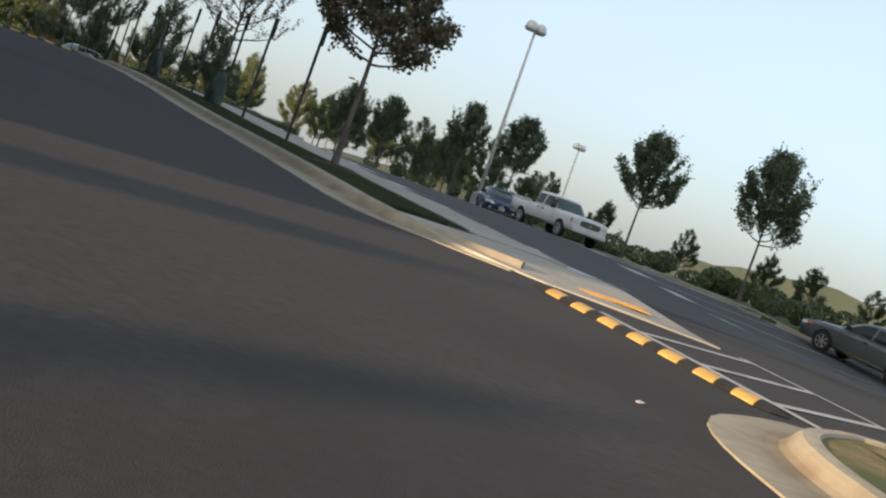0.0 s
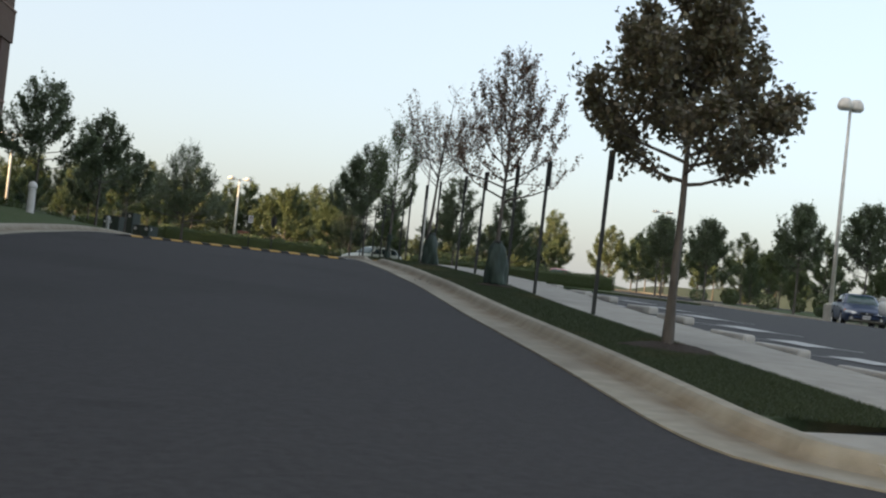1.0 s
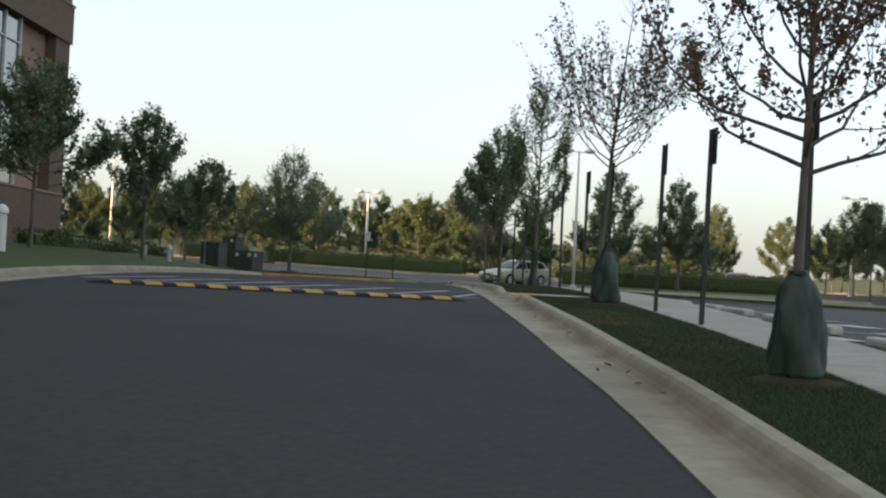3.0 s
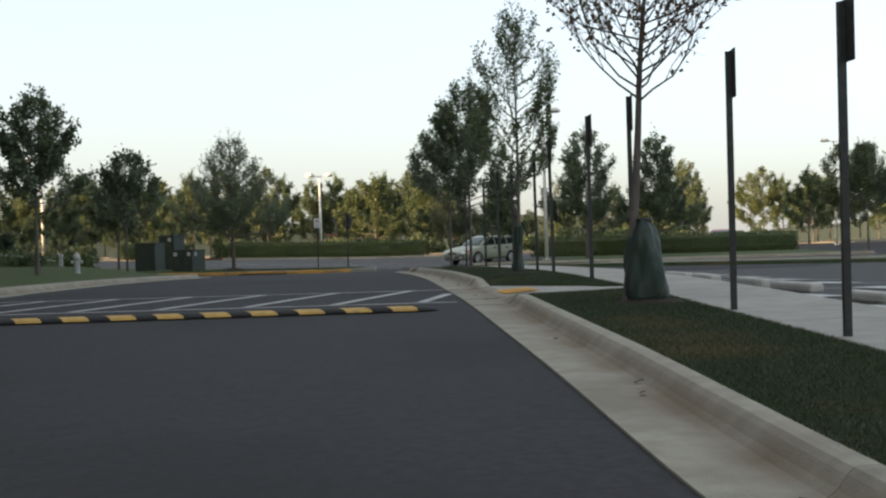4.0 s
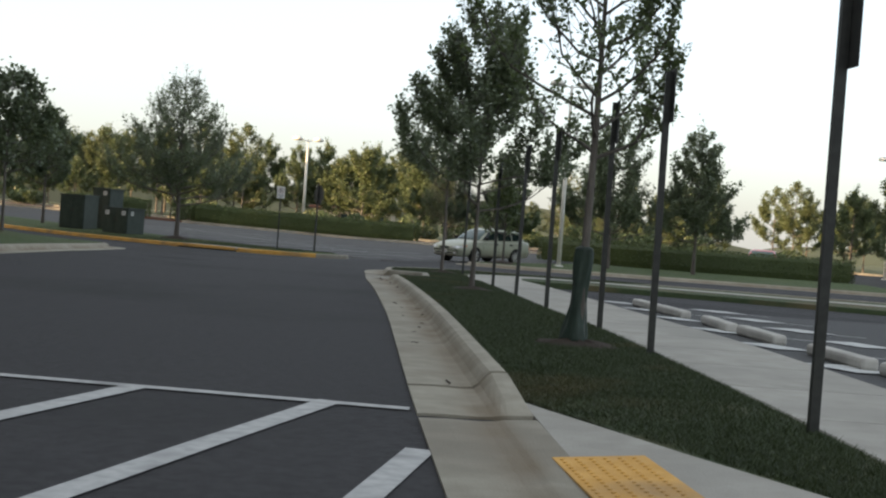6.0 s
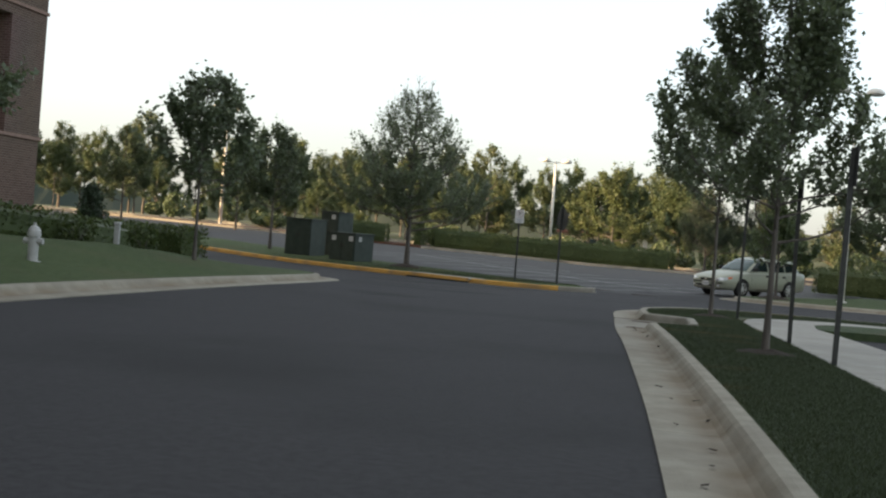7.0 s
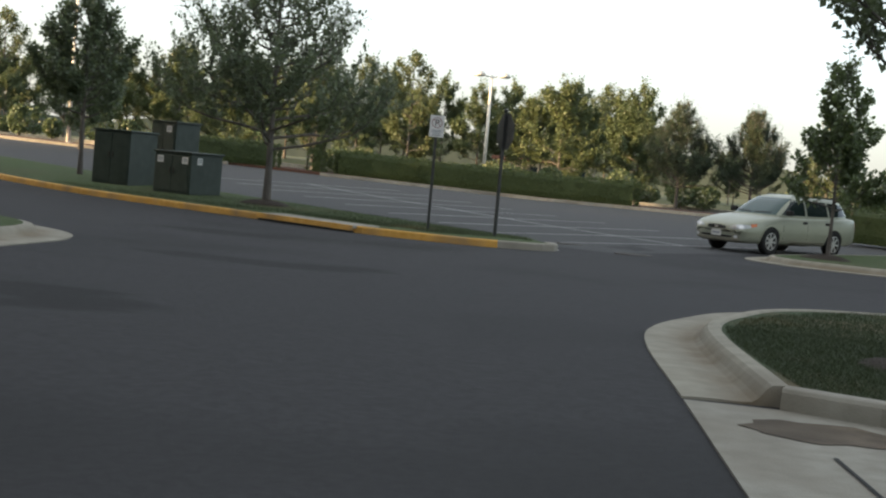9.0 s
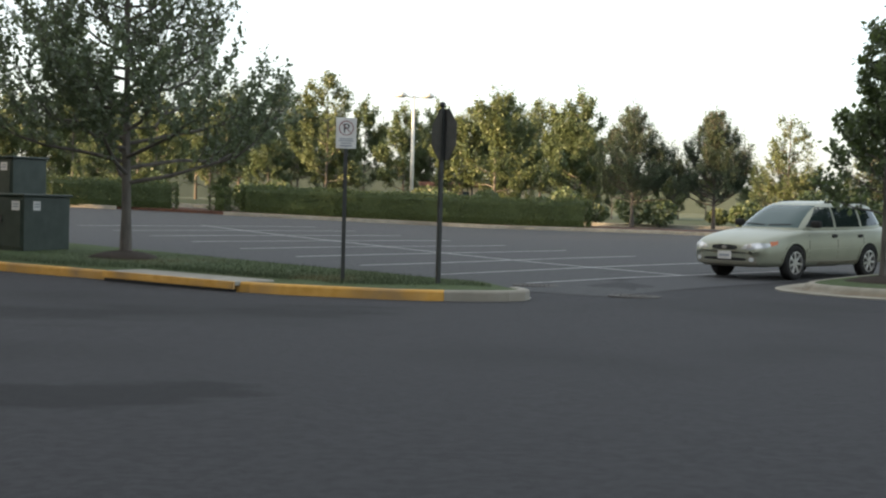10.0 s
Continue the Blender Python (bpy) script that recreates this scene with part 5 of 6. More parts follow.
    if spec.get("bed"):
        x0, x1, zt = spec["bed"]
        # closed deck: a black slab stands for the bed's shaded inside
        bm = bmesh.new()
        box(bm, x0, -hw * 0.84, zt - 0.02, x1, hw * 0.84, zt + 0.055, 0.01)
        part("load_bed", bm, "tyre", t, "black slab for the shaded hollow of the load bed")
        for s in (1, -1):
            bm = bmesh.new()
            y0, y1 = sorted((s * hw * 0.84, s * hw * 0.96))
            box(bm, x0, y0, zt - 0.05, x1, y1, zt + 0.09, 0.02)
            part("bed_rail", bm, paint, t)
        bm = bmesh.new()
        box(bm, nose - 0.16, -hw * 0.97, 0.50, nose + 0.10, hw * 0.97, 0.70, 0.04)
        part("bumper", bm, "alloy", t, "chrome front bumper")
    return t


WAGON = dict(stations=[(2.42, 0.32, 0.56, 0.655, 0.01), (2.395, 0.285, 0.655, 0.69, 0.015), (2.31, 0.265, 0.765, 0.725, 0.03), (2.13, 0.255, 0.835, 0.78, 0.045), (1.85, 0.25, 0.872, 0.845, 0.055), (1.45, 0.25, 0.885, 0.905, 0.06),
                       (1.05, 0.25, 0.885, 0.955, 0.04), (0.5, 0.25, 0.885, 0.975, 0.02), (-0.6, 0.25, 0.885, 0.99, 0.02), (-1.5, 0.26, 0.885, 1.01, 0.02), (-2.05, 0.28, 0.87, 1.03, 0.02), (-2.30, 0.32, 0.82, 1.02, 0.02), (-2.40, 0.42, 0.72, 0.97, 0.01)],
             cabin=[(0.90, 1.26, -2.30, 0.815), (1.02, 1.10, -2.26, 0.80), (1.16, 0.88, -2.19, 0.765), (1.30, 0.64, -2.09, 0.715), (1.41, 0.42, -1.99, 0.668), (1.485, 0.22, -1.89, 0.615), (1.53, -0.02, -1.72, 0.53), (1.55, -0.35, -1.40, 0.36), (1.555, -0.8, -1.0, 0.10)],
             belt=0.985, sill=0.31, wheels=(1.36, -1.31), radius=0.335, mirror=(0.70, 0.80),
             windscreen=[(-0.66, 1.01), (0.66, 1.01), (0.535, 1.455), (-0.535, 1.455)],
             windows=[[(0.80, 1.03), (-0.10, 1.03), (-0.12, 1.425), (0.26, 1.425)], [(-0.19, 1.03), (-1.08, 1.045), (-1.06, 1.415), (-0.18, 1.425)], [(-1.16, 1.05), (-2.00, 1.09), (-1.76, 1.385), (-1.14, 1.412)]],
             seams=(0.86, -0.15, -1.12), handles=(-0.02, -0.98), headlight=[(0.38, 0.605), (0.58, 0.585), (0.80, 0.625), (0.838, 0.70), (0.70, 0.715), (0.46, 0.675)],
             indicator=[(2.10, 0.655), (1.92, 0.69), (1.90, 0.755), (2.10, 0.735)], fog=(0.60, 0.40), grille=(0.29, 0.575, 0.665), intake=(0.50, 0.365, 0.425), rails=(-0.25, -1.65, 0.53, 1.475))
PICKUP = dict(stations=[(2.95, 0.52, 0.93, 1.16, 0.01), (2.92, 0.50, 0.97, 1.20, 0.02), (2.75, 0.48, 0.99, 1.23, 0.04), (1.95, 0.48, 1.0, 1.24, 0.07), (1.35, 0.48, 1.0, 1.25, 0.04), (0.0, 0.50, 1.0, 1.22, 0.02), (-1.2, 0.50, 1.0, 1.23, 0.02),
                        (-2.0, 0.52, 1.0, 1.24, 0.02), (-2.85, 0.56, 0.99, 1.24, 0.02), (-2.95, 0.62, 0.95, 1.22, 0.01)],
              cabin=[(1.12, 1.40, -1.22, 0.95), (1.25, 1.26, -1.20, 0.93), (1.48, 1.02, -1.17, 0.89), (1.70, 0.78, -1.14, 0.83), (1.84, 0.60, -1.10, 0.77), (1.90, 0.38, -0.98, 0.68), (1.925, 0.0, -0.6, 0.35)],
              belt=1.22, sill=0.55, wheels=(1.95, -1.75), radius=0.42, mirror=(0.95, 0.92),
              windscreen=[(-0.82, 1.28), (0.82, 1.28), (0.70, 1.80), (-0.70, 1.80)],
              windows=[[(1.02, 1.29), (-0.02, 1.29), (-0.04, 1.78), (0.62, 1.78)], [(-0.14, 1.29), (-1.05, 1.29), (-1.02, 1.77), (-0.12, 1.78)]],
              seams=(1.15, -0.08, -1.12), handles=(0.10, -0.30), headlight=[(0.64, 0.90), (0.92, 0.90), (0.92, 1.10), (0.64, 1.10)],
              indicator=[(2.88, 0.92), (2.78, 0.92), (2.78, 1.08), (2.88, 1.08)], fog=(0.70, 0.62), grille=(0.56, 0.84, 1.10), intake=(0.60, 0.56, 0.66), bed=(-2.85, -1.32, 1.24), chrome=True)
SEDAN = dict(WAGON, cabin=[(0.90, 1.22, -2.0, 0.815), (1.02, 1.05, -1.85, 0.80), (1.16, 0.82, -1.62, 0.755), (1.28, 0.56, -1.38, 0.70), (1.38, 0.30, -1.15, 0.63), (1.43, 0.0, -0.85, 0.50), (1.445, -0.3, -0.6, 0.2)],
             windscreen=[(-0.66, 1.01), (0.66, 1.01), (0.53, 1.36), (-0.53, 1.36)],
             windows=[[(0.72, 1.03), (-0.10, 1.03), (-0.12, 1.34), (0.26, 1.34)], [(-0.19, 1.03), (-1.30, 1.045), (-1.05, 1.32), (-0.18, 1.34)]], rails=None)


def parked(x, y, fx, fy, lift=0.004):
    """A pose on the road that looks along (fx, fy) and follows the slope."""
    a = math.atan2(fy, fx)
    s = math.atan2(gz(x + 1.4 * math.cos(a), y + 1.4 * math.sin(a)) - gz(x - 1.4 * math.cos(a), y - 1.4 * math.sin(a)), 2.8)
    return Matrix.Translation((x, y, gz(x, y) + lift)) @ Matrix.Rotation(a, 4, 'Z') @ Matrix.Rotation(-s, 4, 'Y')


# left front wheel stands by the kerb of the grass island
vehicle("station_wagon", "pale gold station wagon with roof rails beside the grass island", "car", parked(4.92, 72.6, -0.71, -0.70), "gold_paint", WAGON)
vehicle("pickup_truck", "white pickup truck on the parking lot", "truck", parked(23.35, 26.1, 0.10, -0.99) @ Matrix.Scale(0.94, 4), "white_paint", PICKUP)
vehicle("parked_car", "dark grey estate car parked by the grass bank", "car", parked(26.3, 7.3, -0.41, 0.91), "grey_paint", dict(WAGON, rails=None))
vehicle("parked_car", "dark blue car parked near the lamp", "car", parked(24.0, 34.6, -0.27, -0.96), "blue_paint", SEDAN)
vehicle("parked_car", "red car half hidden behind a hedge", "car", parked(20.2, 82.0, -0.3, -0.95), "red_paint", SEDAN)


# Street lamps
def lamp_post(x, y, h, heads, label, turn=0.0, plinth=0.0, dz=0.0, size=1.0, drum=1.0):
    h = h / size
    t = thing("street_lamp", label, "street lamp", pose(x, y, gz(x, y) + dz, 0, 0, turn) @ Matrix.Scale(size, 4))
    z0 = 0.0
    if plinth:
        bm = lathe(bmesh.new(), [(0.30, -0.3), (0.30, plinth - 0.03), (0.27, plinth)], 20)
        part("plinth", bm, "sidewalk", t)
        z0 = plinth
    bm = bmesh.new()
    box(bm, -0.15, -0.15, z0, 0.15, 0.15, z0 + 0.06, 0.01)
    part("base_plate", bm, "white_pole", t)
    bm = lathe(bmesh.new(), [(0.095, z0 + 0.06), (0.09, h * 0.5), (0.06, h)], 14)
    part("pole", bm, "white_pole", t, smooth=True)
    for s in heads:
        bm = bmesh.new()
        rod(bm, (0, 0, h - 0.12), (s * 0.42, 0, h - 0.03), 0.03, 0.03, 8)
        part("arm", bm, "white_pole", t)
        bm = bmesh.new()
        lathe(bm, [(0.0, 0.17 * drum), (0.16, 0.155 * drum), (0.28, 0.09 * drum), (0.335, 0.0), (0.335, -0.05 * drum), (0.28, -0.085 * drum)], 22, Matrix.Translation((s * 0.66, 0, h)))
        head = part("lamp_head", bm, "white_pole", t, "round domed lamp head", True)
        bm = bmesh.new()
        lathe(bm, [(0.26, -0.084 * drum), (0.25, -0.105 * drum), (0.0, -0.12 * drum)], 22, Matrix.Translation((s * 0.66, 0, h)))
        part("lens", bm, "lamp_lens", head)
    return t


lamp_post(-8.4, 140.0, 8.5, (1, -1), "pale twin-headed street lamp behind the hedge", 10, dz=-0.1, size=1.5)
lamp_post(8.2, 70.8, 7.9, (1, -1), "white twin-headed street lamp on the grass island", 15, dz=0.14)
lamp_post(-27.1, 102.6, 7.7, (1, -1), "white twin-headed street lamp of the far lot", 0, dz=0.05, size=1.2)
lamp_post(32.0, 96.0, 7.6, (1, -1), "white twin-headed street lamp by the far trees", 0)
lamp_post(25.7, 41.6, 10.6, (0.5, -0.5), "tall pale lot lamp with broad heads on a plinth", 20, 0.8, dz=0.0, drum=2.0, size=1.1)
lamp_post(50.0, 82.0, 8.2, (0.5, -0.5), "pale lamp with broad heads beyond the lot trees", 20, drum=2.0, size=1.1)


# Signs on the island
def round_sign(x, y):
    t = thing("parking_sign", "black post with a white no-parking sign", "sign", pose(x, y, gz(x, y) + 0.13, 0, 0, 8))
    bm = bmesh.new()
    box(bm, -0.03, -0.012, -0.2, 0.03, 0.022, 2.46, 0.004)
    part("post", bm, "black_metal", t)
    bm = bmesh.new()
    box(bm, -0.152, -0.020, 2.04, 0.152, -0.013, 2.50, 0.003)
    plate = part("sign_plate", bm, "white_enamel", t, "white sign plate")
    bm = lathe(bmesh.new(), [(0.098, 0), (0.098, 0.002), (0.111, 0.002), (0.111, 0)], 32, Matrix.Translation((0, -0.0205, 2.345)) @ Matrix.Rotation(radians(90), 4, 'X'), False)
    part("ring", bm, "red_ink", plate)
    bm = bmesh.new()
    box(bm, -0.100, -0.001, -0.005, 0.100, 0.001, 0.005, 0, Matrix.Translation((0, -0.0265, 2.345)) @ Matrix.Rotation(radians(45), 4, 'Y'))
    part("slash", bm, "red_ink", plate)
    font = bpy.data.curves.new("letter_p", 'FONT')
    font.body, font.size, font.extrude, font.align_x = "P", 0.20, 0.001, 'CENTER'
    font.materials.append(M["black_ink"])
    ob = new("letter", font)
    ob.parent = plate
    ob.matrix_local = Matrix.Translation((0, -0.0235, 2.275)) @ Matrix.Rotation(radians(90), 4, 'X')
    bm = bmesh.new()
    for k, w in ((2.185, 0.20), (2.155, 0.22), (2.12, 0.16)):
        box(bm, -w / 2, -0.0225, k - 0.008, w / 2, -0.0205, k + 0.008)
    box(bm, -0.09, -0.0225, 2.070, 0.09, -0.0205, 2.092)
    part("text_bars", bm, "grey_ink", plate)
    for z in (2.07, 2.47):
        bm = bmesh.new()
        rod(bm, (0, -0.026, z), (0, -0.01, z), 0.007, 0.007, 6)
        part("bolt", bm, "iron", plate)


def stop_sign(x, y):
    t = thing("stop_sign", "dark grey back of an octagonal sign on a black post", "sign", pose(x, y, gz(x, y) + 0.13, 0, 0, 122))
    bm = bmesh.new()
    box(bm, -0.03, -0.03, -0.2, 0.03, 0.03, 2.64, 0.006)
    part("post", bm, "black_metal", t)
    bm = bmesh.new()
    bmesh.ops.create_uvsphere(bm, u_segments=14, v_segments=8, radius=0.045, matrix=Matrix.Translation((0, 0, 2.70)))
    rod(bm, (0, 0, 2.63), (0, 0, 2.67), 0.03, 0.02, 10)
    part("finial", bm, "black_metal", t, "black ball finial", True)
    m = Matrix.Translation((0, -0.036, 2.26)) @ Matrix.Rotation(radians(90), 4, 'X') @ Matrix.Rotation(radians(22.5), 4, 'Z')
    bm = lathe(bmesh.new(), [(0.405, -0.003), (0.405, 0.003)], 8, m)
    plate = part("sign_plate", bm, "sign_back", t)
    bm = lathe(bmesh.new(), [(0.395, 0.0035), (0.395, 0.005)], 8, m)
    part("sign_face", bm, "red_ink", plate, "red sign face")


round_sign(-3.45, 64.87)
stop_sign(-2.0, 64.64)


# Cabinets
def cabinet(m, w, d, h, tags, label):
    t = thing("utility_cabinet", label, "utility cabinet", m)
    bm = bmesh.new()
    box(bm, -w / 2 - 0.05, -d / 2 - 0.05, -0.25, w / 2 + 0.05, d / 2 + 0.05, 0.03, 0.01)
    part("pad", bm, "sidewalk", t, "pale concrete pad")
    bm = bmesh.new()
    box(bm, -w / 2, -d / 2, 0.03, w / 2, d / 2, h - 0.05, 0.02)
    part("case", bm, "dark_green_steel", t)
    bm = bmesh.new()
    box(bm, -w / 2 - 0.04, -d / 2 - 0.04, h - 0.05, w / 2 + 0.04, d / 2 + 0.04, h, 0.015)
    part("lid", bm, "dark_green_steel", t)
    for k in (0, 1):
        bm = bmesh.new()
        box(bm, -w / 2 + 0.06 + k * (w / 2 - 0.05), -d / 2 - 0.02, 0.12, -0.01 + k * (w / 2 - 0.05), -d / 2 + 0.005, h - 0.12, 0.006)
        door = part("door", bm, "dark_green_steel", t)
        bm = bmesh.new()
        x = -0.06 if k == 0 else 0.06
        box(bm, x - 0.015, -d / 2 - 0.045, h * 0.5, x + 0.015, -d / 2 - 0.015, h * 0.5 + 0.16, 0.006)
        part("handle", bm, "iron", door)
    for x, y, ax in tags:
        bm = bmesh.new()
        if ax == "front":
            box(bm, x - 0.10, -d / 2 - 0.024, h - 0.32, x + 0.10, -d / 2 - 0.0205, h - 0.14)
        else:
            box(bm, w / 2 + 0.001, y - 0.10, h - 0.32, w / 2 + 0.004, y + 0.10, h - 0.14)
        tag = part("label_plate", bm, "white_enamel", t, "white printed label")
        bm = bmesh.new()
        if ax == "front":
            for q in (0.20, 0.25):
                box(bm, x - 0.07, -d / 2 - 0.0265, h - q - 0.012, x + 0.07, -d / 2 - 0.0245, h - q + 0.012)
        else:
            for q in (0.20, 0.25):
                box(bm, w / 2 + 0.0045, y - 0.07, h - q - 0.012, w / 2 + 0.006, y + 0.07, h - q + 0.012)
        part("text_bar", bm, "grey_ink", tag)
    return t


cabinet(pose(-10.68, 70.95, gz(-10.5, 70.95) + 0.13, 0, 0, -22), 1.22, 1.3, 1.16, [(0.42, 0, "front"), (0, -0.30, "side"), (-0.40, 0, "front")], "dark green steel transformer cabinet with white labels")
cabinet(pose(-13.0, 72.5, gz(-13.05, 72.5) + 0.13, 0, 0, -12), 1.15, 1.4, 1.55, [], "dark green steel switch cabinet with double doors")
cabinet(pose(-12.15, 74.2, gz(-12.0, 74.2) + 0.13, 0, 0, -25), 0.95, 1.0, 1.90, [(0.22, 0, "front")], "tall dark steel cabinet standing behind the others")


# Hedges
def hedge(name, label, points, width, height, leaves, leaf=0.11, dz=0.1):
    t = thing(name, label, "hedge")
    line = smooth_line(points, 0.8)
    h = height
    half = [(-width / 2 + 0.08, 0.0), (-width / 2 + 0.03, h * 0.25), (-width / 2 + 0.05, h * 0.8), (-width / 2 + 0.16, h - 0.08), (width / 2 - 0.16, h - 0.08), (width / 2 - 0.05, h * 0.8), (width / 2 - 0.03, h * 0.25), (width / 2 - 0.08, 0.0)]
    inner = [line[0].lerp(line[1], 0.3)] + line[1:-1] + [line[-1].lerp(line[-2], 0.3)]
    core = sweep(inner, [(d, z + dz) for d, z in half])
    part("core", core, "hedge_leaf", t, "dark twiggy core")
    g = np.random.default_rng(int(abs(points[0][0] * 13 + points[0][1])))
    seg = g.integers(0, len(line) - 1, leaves)
    u = g.random(leaves)
    ring = g.random(leaves) * (2 * h + width)
    verts, faces = [], []
    for k in range(leaves):
        a, b = line[seg[k]], line[seg[k] + 1]
        p = a.lerp(b, float(u[k]))
        tdir = (b - a).normalized()
        r = ring[k]
        if r < h:
            off, z = -width / 2, r
        elif r < h + width:
            off, z = -width / 2 + (r - h), h
        else:
            off, z = width / 2, r - h - width
        if k % 9 == 0:
            end = k % 2
            p = line[-end]
            tdir = (line[1] - line[0]).normalized() if end == 0 else (line[-1] - line[-2]).normalized()
            off, z = width * (float(u[k]) - 0.5), h * float(g.random())
        wob = 0.05 * math.sin(p.x * 2.1 + p.y) + 0.04 * math.sin(p.x * 5.3 + z * 6)
        off *= 1 + wob
        z = max(0.03, z * (1 + 0.5 * wob) + g.normal(0, 0.035))
        c = np.array([p.x + tdir.y * off, p.y - tdir.x * off, gz(p.x, p.y) + dz + z]) + g.normal(0, 0.04, 3)
        d = g.normal(0, 1, 3)
        d /= np.linalg.norm(d)
        s = np.cross(d, g.normal(0, 1, 3))
        s /= np.linalg.norm(s)
        q = leaf * g.uniform(0.6, 1.2)
        i = len(verts)
        verts += [tuple(c - d * q * 0.5), tuple(c + s * q * 0.4), tuple(c + d * q * 0.5), tuple(c - s * q * 0.4)]
        faces.append((i, i + 1, i + 2, i + 3))
    part("foliage", data_mesh("foliage", verts, faces, "hedge_leaf"), "hedge_leaf", t)
    return t


hedge("clipped_hedge", "long clipped green hedge in a mulch bed", [(-12.6, 101.2), (-5, 101.2), (2.3, 100.9)], 1.3, 1.12, 24000, 0.075)
hedge("clipped_hedge", "short clipped hedge beside a gap", [(-20.6, 99.6), (-15.4, 100.8)], 1.3, 1.1, 9000, 0.075)
hedge("clipped_hedge", "low end block of the clipped hedge", [(-14.0, 101.3), (-13.0, 101.25)], 1.2, 1.0, 1000)
hedge("clipped_hedge", "clipped hedge behind the grass island", [(8.7, 82.0), (14, 79.0), (24, 79.5)], 1.3, 1.1, 15000, 0.075)
hedge("clipped_hedge", "low clipped hedge on the lawn by the building", [(-16.6, 60.3), (-12.9, 59.4)], 1.1, 0.95, 2600)
hedge("clipped_hedge", "low dark hedge at the foot of the building", [(-16.2, 47.5), (-14.2, 51.5), (-13.6, 55.6)], 1.1, 0.8, 2600)


def shrub(x, y, r, h, mat="hedge_leaf", n=420, leaf=0.12):
    t = thing("round_shrub", "small rounded dark green shrub on the lawn", "shrub", pose(x, y, gz(x, y) + 0.1), "shrubs")
    g = np.random.default_rng(int(abs(x * 17 + y * 5)))
    d = g.normal(0, 1, (n, 3))
    d /= np.linalg.norm(d, axis=1)[:, None]
    c = d * (0.72 + 0.28 * g.random((n, 1))) * np.array([r, r, h * 0.5]) + np.array([0, 0, h * 0.5])
    c[:, 2] = np.maximum(c[:, 2], 0.02)
    a = g.normal(0, 1, (n, 3))
    a /= np.linalg.norm(a, axis=1)[:, None]
    b = np.cross(a, g.normal(0, 1, (n, 3)))
    b /= np.linalg.norm(b, axis=1)[:, None]
    v = np.stack([c - a * leaf * 0.5, c + b * leaf * 0.4, c + a * leaf * 0.5, c - b * leaf * 0.4], axis=1).reshape(-1, 3)
    part("foliage", data_mesh("foliage", v.tolist(), (np.arange(n)[:, None] * 4 + np.arange(4)).tolist(), mat), mat, t)
    bm = bmesh.new()
    for k in range(5):
        rod(bm, (0.03 * k - 0.06, 0, -0.1), (r * 0.5 * math.cos(k * 1.3), r * 0.5 * math.sin(k * 1.3), h * 0.6), 0.015, 0.008, 5)
    part("stems", bm, "bark", t)


for x, y, r, h in ((-11.9, 52.6, 0.42, 0.75), (-13.2, 51.5, 0.5, 0.8), (-14.2, 45.6, 0.6, 0.9)):
    shrub(x, y, r, h)


def cypress(x, y, h, r):
    t = thing("cypress_shrub", "dark columnar evergreen shrub by the building corner", "shrub", pose(x, y, gz(x, y) + 0.1))
    V, F, lv, lf = tree_data(seed=131, height=h, clear=0.1, radius=r, shape="oval", limbs=60, leaves=5000, leaf=0.09, trunk=0.05, rise=1.6, twigs=5, spread=0.07)
    part("trunk", data_mesh("trunk", V, F, "bark", True), "bark", t)
    part("crown", data_mesh("crown", lv, lf, "needle"), "needle", t)


cypress(-16.9, 60.3, 2.3, 0.55)


def marker(x, y):
    t = thing("marker_post", "short pale utility marker post beside a shrub", "post", pose(x, y, gz(x, y) + 0.12))
    bm = bmesh.new()
    box(bm, -0.07, -0.05, -0.1, 0.07, 0.05, 0.62, 0.02)
    part("post", bm, "hydrant_paint", t)
    bm = bmesh.new()
    box(bm, -0.085, -0.065, 0.60, 0.085, 0.065, 0.68, 0.025)
    part("cap", bm, "hydrant_paint", t)


marker(-12.2, 51.6)
srng = random.Random(8)
for i in range(46):
    x = srng.uniform(-38, 30)
    shrub(x, srng.uniform(110, 118) - 0.1 * max(0, x), srng.uniform(0.6, 1.3), srng.uniform(0.9, 2.0), srng.choice(("leaf_far", "leaf_wood", "leaf_wood")), 620, 0.2)
for i in range(26):
    shrub(srng.uniform(30, 44), srng.uniform(13, 66), srng.uniform(0.7, 1.2), srng.uniform(0.9, 1.6), srng.choice(("leaf_far", "leaf_yellow", "leaf_yellow")), 900, 0.16)
for i in range(26):
    shrub(srng.uniform(26.8, 33), srng.uniform(12, 74), srng.uniform(0.4, 0.8), srng.uniform(0.6, 1.2), srng.choice(("leaf_far", "leaf_yellow", "leaf_green")), 700, 0.12)


# Small street furniture
def white_bollard(x, y):
    t = thing("bollard", "white painted round bollard with a domed cap", "bollard", pose(x, y, gz(x, y) + 0.14))
    part("shaft", lathe(bmesh.new(), [(0.12, -0.1), (0.12, 0.76), (0.10, 0.78)], 18), "white_enamel", t, smooth=False)
    part("cap", lathe(bmesh.new(), [(0.10, 0.78), (0.15, 0.80), (0.15, 0.86), (0.12, 0.93), (0.06, 0.985), (0.0, 1.0)], 18), "white_enamel", t)


